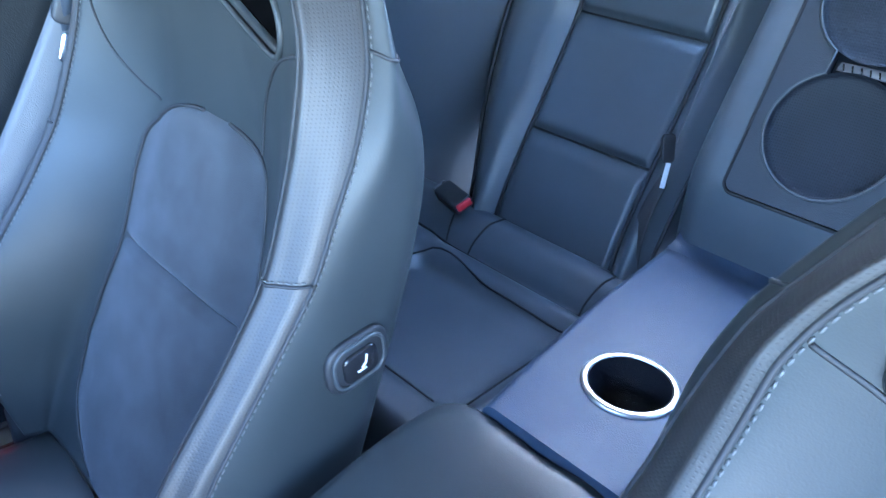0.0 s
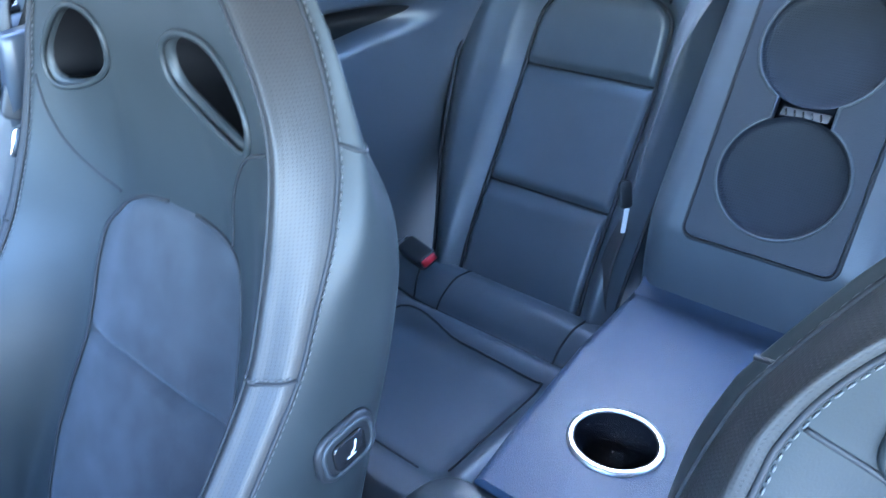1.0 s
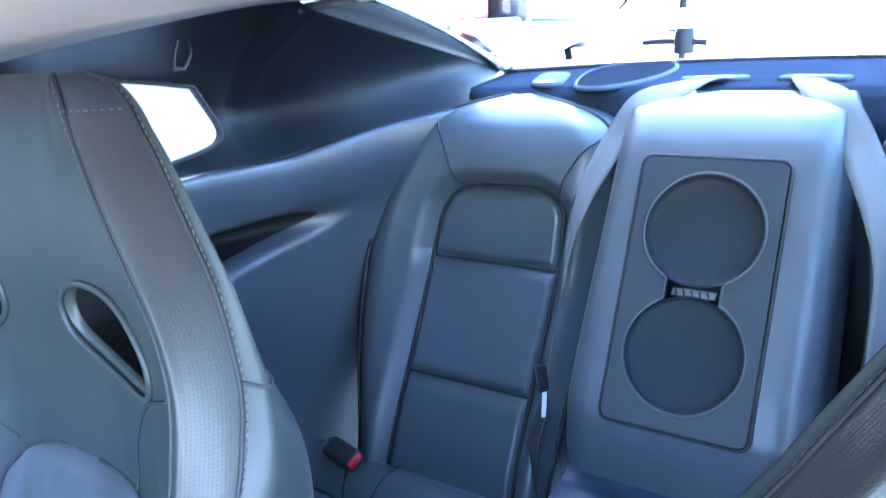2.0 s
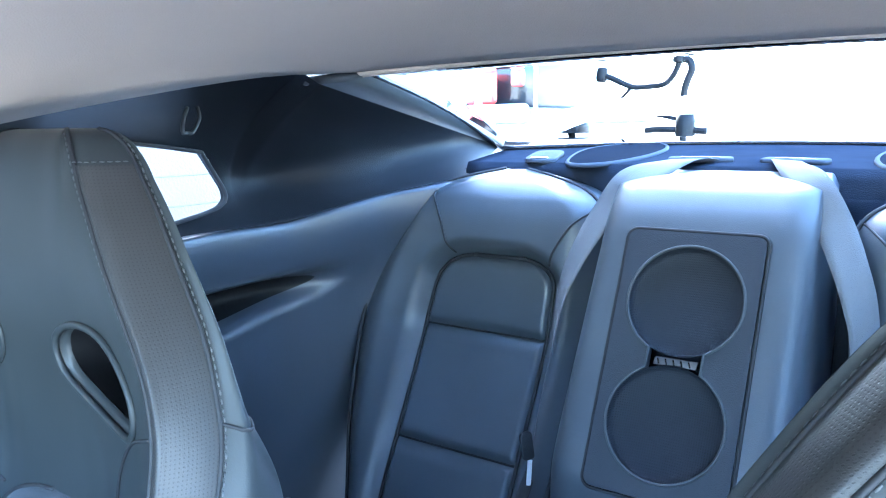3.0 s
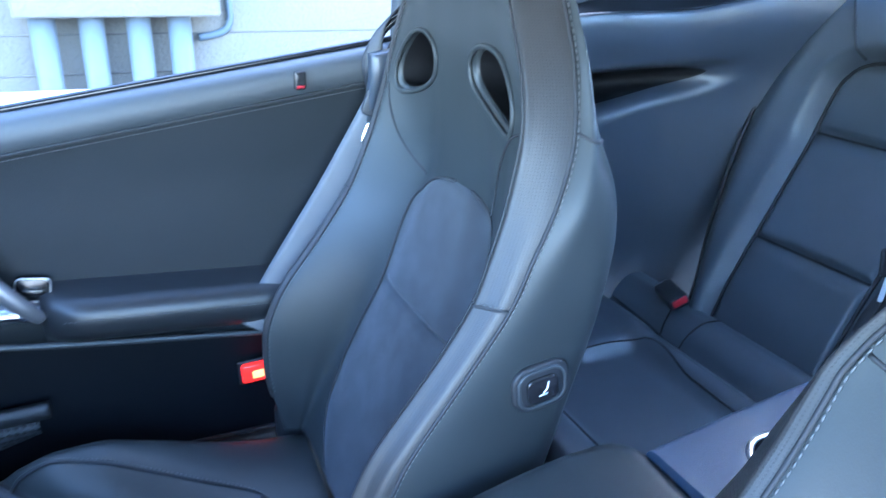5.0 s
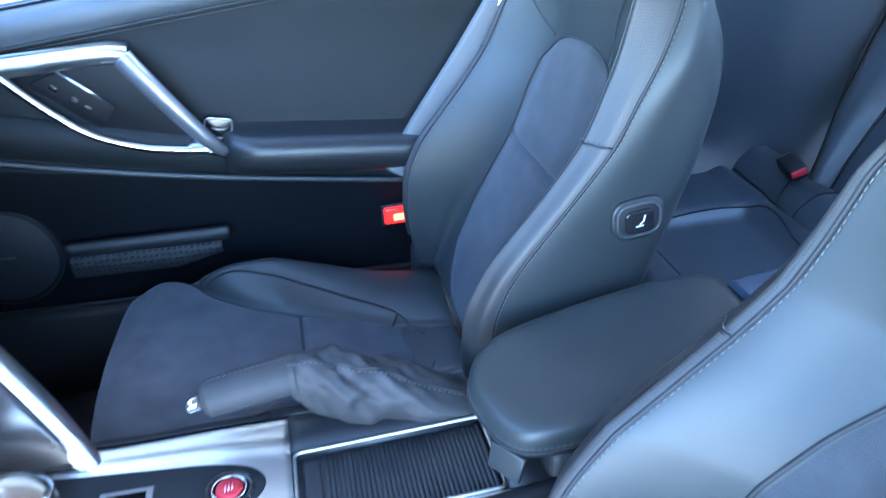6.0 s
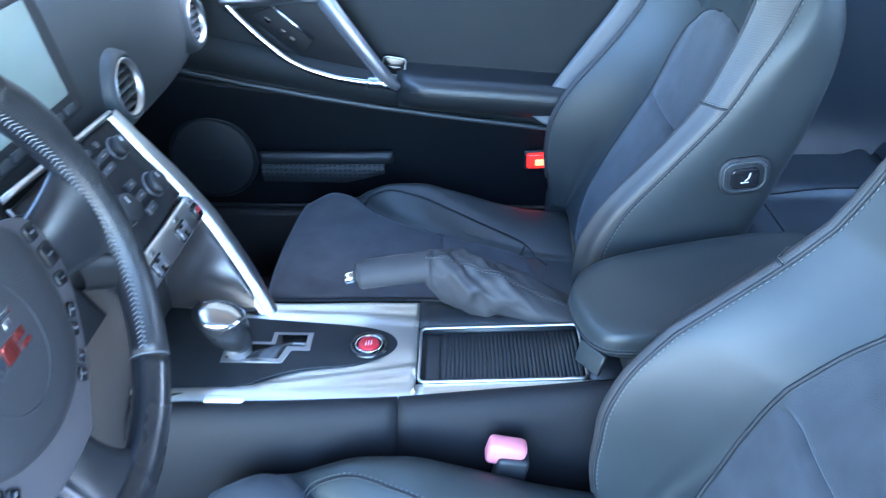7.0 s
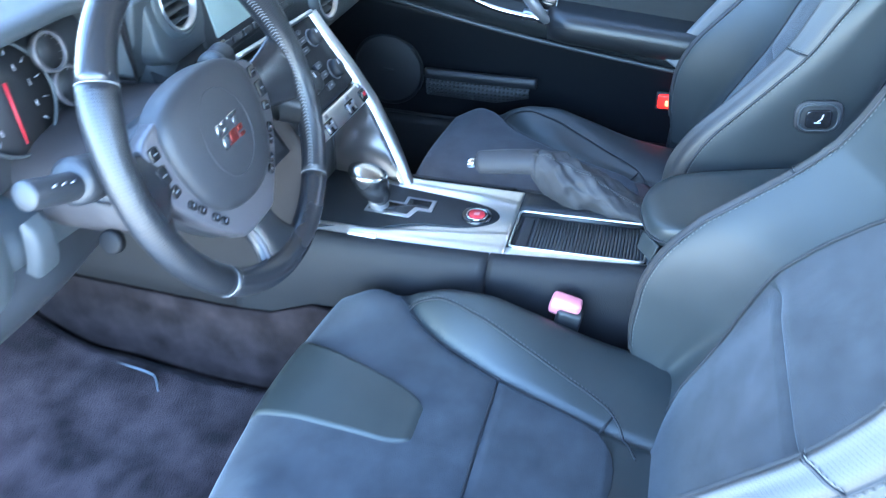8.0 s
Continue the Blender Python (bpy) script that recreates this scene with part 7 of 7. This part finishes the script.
# footwell
fm = thing("floor_mat", "worn dark carpet mat in the driver's footwell", "floor mat")
rows = [[(x, y, 0.25 + 0.01 * math.sin(9 * x + 5 * y) * math.sin(11 * y) + (0.25 * max(0, (-0.72 - y) / 0.35) ** 1.5)) for x in np.linspace(0.15, 0.68, 24)] for y in np.linspace(-1.08, -0.16, 40)]
part("mat", thick(rows, (0, 0, 0.006)), MAT_PILE, fm)
fire = part("firewall", thick([[(x, -1.12 - 0.1 * (z - 0.2), z) for z in np.linspace(0.15, 1.0, 6)] for x in np.linspace(-0.8, 0.8, 6)], (0, -0.04, 0)), CARPET)
tagged(fire, "carpeted firewall ahead of the footwells", "firewall", **SHELL)
part("worn_mark", tube(smooth_line([(0.175, -0.69, 0.262), (0.176, -0.65, 0.262), (0.18, -0.598, 0.262), (0.19, -0.572, 0.262), (0.218, -0.548, 0.262)], 5), 0.0028, 6, flat=0.5), PIPE_GREY, fm, "pale worn edge on the mat")


# ---- body of the car on the driver's side and round about ----
sill_l = part("door_sill_left", thick([[(0.70 + 0.07 * e, y, 0.19 + 0.215 * e) for e in (0, 0.6, 0.9, 1.0)] for y in (-1.1, -0.3, 0.6)], (0.08, 0, 0)), PLASTIC)
tagged(sill_l, "black plastic door sill on the open side", "door sill", **SHELL)
for s in (-1, 1):
    pts = smooth_line([(s * 0.73, -0.85, 1.0), (s * 0.69, -0.6, 1.17), (s * 0.64, -0.35, 1.31), (s * 0.625, 0.0, 1.35), (s * 0.632, 0.3, 1.36), (s * 0.628, 0.5, 1.372)], 8)
    a_p = part("roof_rail", tube(pts, 0.026, 10, flat=1.4), TRIM_DARK)
    tagged(a_p, "dark windscreen pillar and roof rail trim", "roof rail", **SHELL)
hood_out = part("bonnet", thick([[(x, y, 1.0 - 0.06 * (x / 0.8) ** 2 - 0.12 * ((-y - 1.0) / 1.3) ** 2) for x in np.linspace(-0.85, 0.85, 12)] for y in np.linspace(-2.3, -1.0, 12)], (0, 0, -0.02)), PAINT_WHITE)
tagged(hood_out, "white painted car bonnet", "bonnet", **SHELL)
flank = part("car_flank_right", thick([[(-0.84 - 0.09 * math.sin((z - 0.2) * 3), y, z) for z in np.linspace(0.2, 1.02, 8)] for y in np.linspace(-2.3, 2.2, 10)], (-0.01, 0, 0)), PAINT_WHITE)
tagged(flank, "white painted side of the car", "car side", **SHELL)
rearq = part("car_rear_deck", thick([[(x, y, 1.245 - 0.05 * (x / 0.8) ** 4 - 0.1 * max(0, (y - 1.75)) ** 1.5 - (0.0 if y > 1.6 else 0)) for x in np.linspace(-0.9, 0.9, 18)] for y in np.linspace(1.745, 2.35, 10)], (0, 0, -0.02)), PAINT_WHITE)
tagged(rearq, "white painted boot lid behind the rear glass", "boot lid", **SHELL)
sp = thing("rear_spoiler", "white rear spoiler standing on the boot lid", "spoiler")
rows = []
for x in np.linspace(-0.86, 0.86, 30):
    drop = 0.10 * max(0, (abs(x) - 0.5) / 0.36) ** 2.2
    rows.append([(x, 2.28 + dy, 1.352 - drop + dz) for dy, dz in ((-0.1, 0.0), (-0.07, 0.02), (0.02, 0.03), (0.1, 0.026), (0.1, -0.014), (0.0, -0.022), (-0.07, -0.018))])
part("blade", sheet(rows, closed=True), PAINT_WHITE, sp)
for s in (-1, 1):
    part("spoiler_leg", box((0.03, 0.14, 0.16), (s * 0.03 + s * 0.03, 2.28, 1.27), 0.012), PAINT_WHITE, sp) if s > 0 else None
    part("spoiler_leg", box((0.05, 0.16, 0.18), (s * 0.82, 2.28, 1.21), 0.015), PAINT_WHITE, sp)

# wall fittings
box_w = thing("meter_box", "white steel cabinet over vertical pipes on the wall", "cabinet")
part("cabinet", box((0.25, 0.95, 1.1), (-3.85, 0.24, 1.45), 0.015), WALL_WHITE, box_w)
for i, y in enumerate((-0.12, 0.1, 0.32, 0.52)):
    part("pipe", tube([(-3.86, y, 0.03), (-3.86, y, 0.92)], 0.06, 16), WALL_PIPE, box_w)
cond = thing("conduit", "thin grey conduit bent along the wall", "pipe")
part("conduit_pipe", tube(smooth_line([(-3.955, 2.4, 1.345), (-3.955, 1.2, 1.32), (-3.955, 0.9, 1.30), (-3.955, 0.80, 1.22), (-3.955, 0.79, 1.0), (-3.955, 0.79, 0.86), (-3.955, 0.74, 0.80), (-3.955, 0.62, 0.775)], 6), 0.02, 10), CONDUIT, cond)

# the yard behind
DARK = material("bike_frame_black", (0.006, 0.006, 0.007), 0.5, spec=0.15)
bike = thing("bicycle", "dark exercise bicycle standing behind the car", "bicycle")
by = 4.5
part("handlebar", tube(smooth_line([(-1.52, by, 1.595), (-1.46, by, 1.575), (-1.4, by, 1.547), (-1.33, by, 1.52), (-1.24, by, 1.52), (-1.15, by, 1.53), (-1.1, by, 1.575), (-1.072, by, 1.634), (-1.068, by, 1.68)], 6), 0.017, 10), DARK, bike)
part("grip", tube(smooth_line([(-1.53, by, 1.555), (-1.525, by, 1.6), (-1.52, by, 1.64)], 4), [0.022, 0.03, 0.034, 0.034, 0.034, 0.034, 0.032, 0.03, 0.02], 12), DARK, bike)
part("lever", tube(smooth_line([(-1.34, by, 1.525), (-1.37, by, 1.49), (-1.4, by, 1.46)], 4), 0.009, 8), DARK, bike)
part("grip", tube(smooth_line([(-1.075, by, 1.64), (-1.07, by, 1.67), (-1.072, by, 1.71)], 4), [0.022, 0.03, 0.034, 0.034, 0.034, 0.034, 0.032, 0.03, 0.02], 12), DARK, bike)
part("stem", tube(smooth_line([(-1.02, by, 1.2), (-1.035, by, 1.45), (-1.02, by, 1.54), (-0.997, by, 1.6), (-1.01, by, 1.65), (-1.05, by, 1.66)], 6), 0.021, 10), DARK, bike)
part("post", tube([(-1.02, by, 0.3), (-1.02, by, 1.3), (-1.022, by, 1.385)], [0.06, 0.055, 0.045], 14), DARK, bike)
part("frame_bar", tube(smooth_line([(-1.05, by, 1.33), (-1.3, by, 1.37), (-1.6, by, 1.345), (-1.75, by, 1.3)], 6), 0.012, 8), DARK, bike)
part("saddle", slab(smooth_line([(-0.13, 0.0), (-0.05, 0.05), (0.1, 0.09), (0.14, 0.0), (0.1, -0.09), (-0.05, -0.05)], 5, closed=True).tolist(), 0.07, Matrix.Translation((-1.75, by, 1.255)), 0.025, 3), DARK, bike)
part("seat_post", tube([(-1.5, by, 0.3), (-1.72, by, 1.27)], 0.022, 10), DARK, bike)
part("pedal_arm", tube(smooth_line([(-1.25, by, 1.27), (-1.16, by, 1.275), (-1.02, by, 1.27), (-0.9, by, 1.262)], 5), 0.02, 8), DARK, bike)
part("lower_frame", tube([(-1.02, by, 0.35), (-1.5, by, 0.3)], 0.035, 10), DARK, bike)
part("base_bar", tube([(-1.7, by, 0.045), (-0.8, by, 0.045)], 0.045, 12), DARK, bike)
part("foot", slab(rounded(0.12, 0.5, 0.04), 0.3, Matrix.Translation((-1.02, by, 0.0)), 0.03), DARK, bike)
part("foot", slab(rounded(0.1, 0.45, 0.04), 0.3, Matrix.Translation((-1.5, by, 0.0)), 0.03), DARK, bike)
pole = thing("yard_post", "thin blue-grey steel post in the yard", "post")
part("post", tube([(-3.28, 5.94, 0), (-3.28, 5.94, 2.6)], 0.035, 12), PIPE_GREY, pole)
car2 = thing("parked_car", "red and dark parked vehicle seen over the yard", "car")
RED_CAR = material("red_car_paint", (0.45, 0.03, 0.02), 0.35, coat=0.5)
part("body", box((1.7, 4.2, 0.95), (-4.66, 10.1, 1.05), 0.15), material("grey_car_paint", (0.12, 0.13, 0.15), 0.3, coat=0.5), car2)
part("cabin", box((1.45, 3.0, 0.75), (-4.66, 9.7, 1.8), 0.2), GLOSS, car2)
part("tail_lamp", box((0.42, 0.1, 0.4), (-4.49, 7.98, 1.76), 0.06), RED_CAR, car2)
part("tail_lamp", box((0.16, 0.1, 0.2), (-4.0, 7.98, 1.85), 0.04), RED_CAR, car2)
part("lamp_lens", box((0.36, 0.02, 0.07), (-4.48, 7.925, 1.7), 0.008), WHITE_INK, car2, "pale reversing lens")
part("bumper", box((1.6, 0.14, 0.22), (-4.66, 7.96, 1.45), 0.05), PIPE_GREY, car2)
for x in (-5.4, -3.9):
    for y in (8.8, 11.4):
        part("wheel", disc(0.36, 0.2, pose(x - 0.1, y, 0.36, 0, 90, 0), 0.03), DARK, car2)
fence = thing("fence", "pale metal tube fence at the end of the yard", "fence")
for z in (0.5, 1.33):
    part("rail", tube([(-3.0, 6.5, z), (4.5, 6.5, z)], 0.02, 8), PIPE_GREY, fence)
for i in range(9):
    part("post", tube([(-3.0 + 0.9 * i, 6.5, 0), (-3.0 + 0.9 * i, 6.5, 1.9)], 0.018, 8), PIPE_GREY, fence)
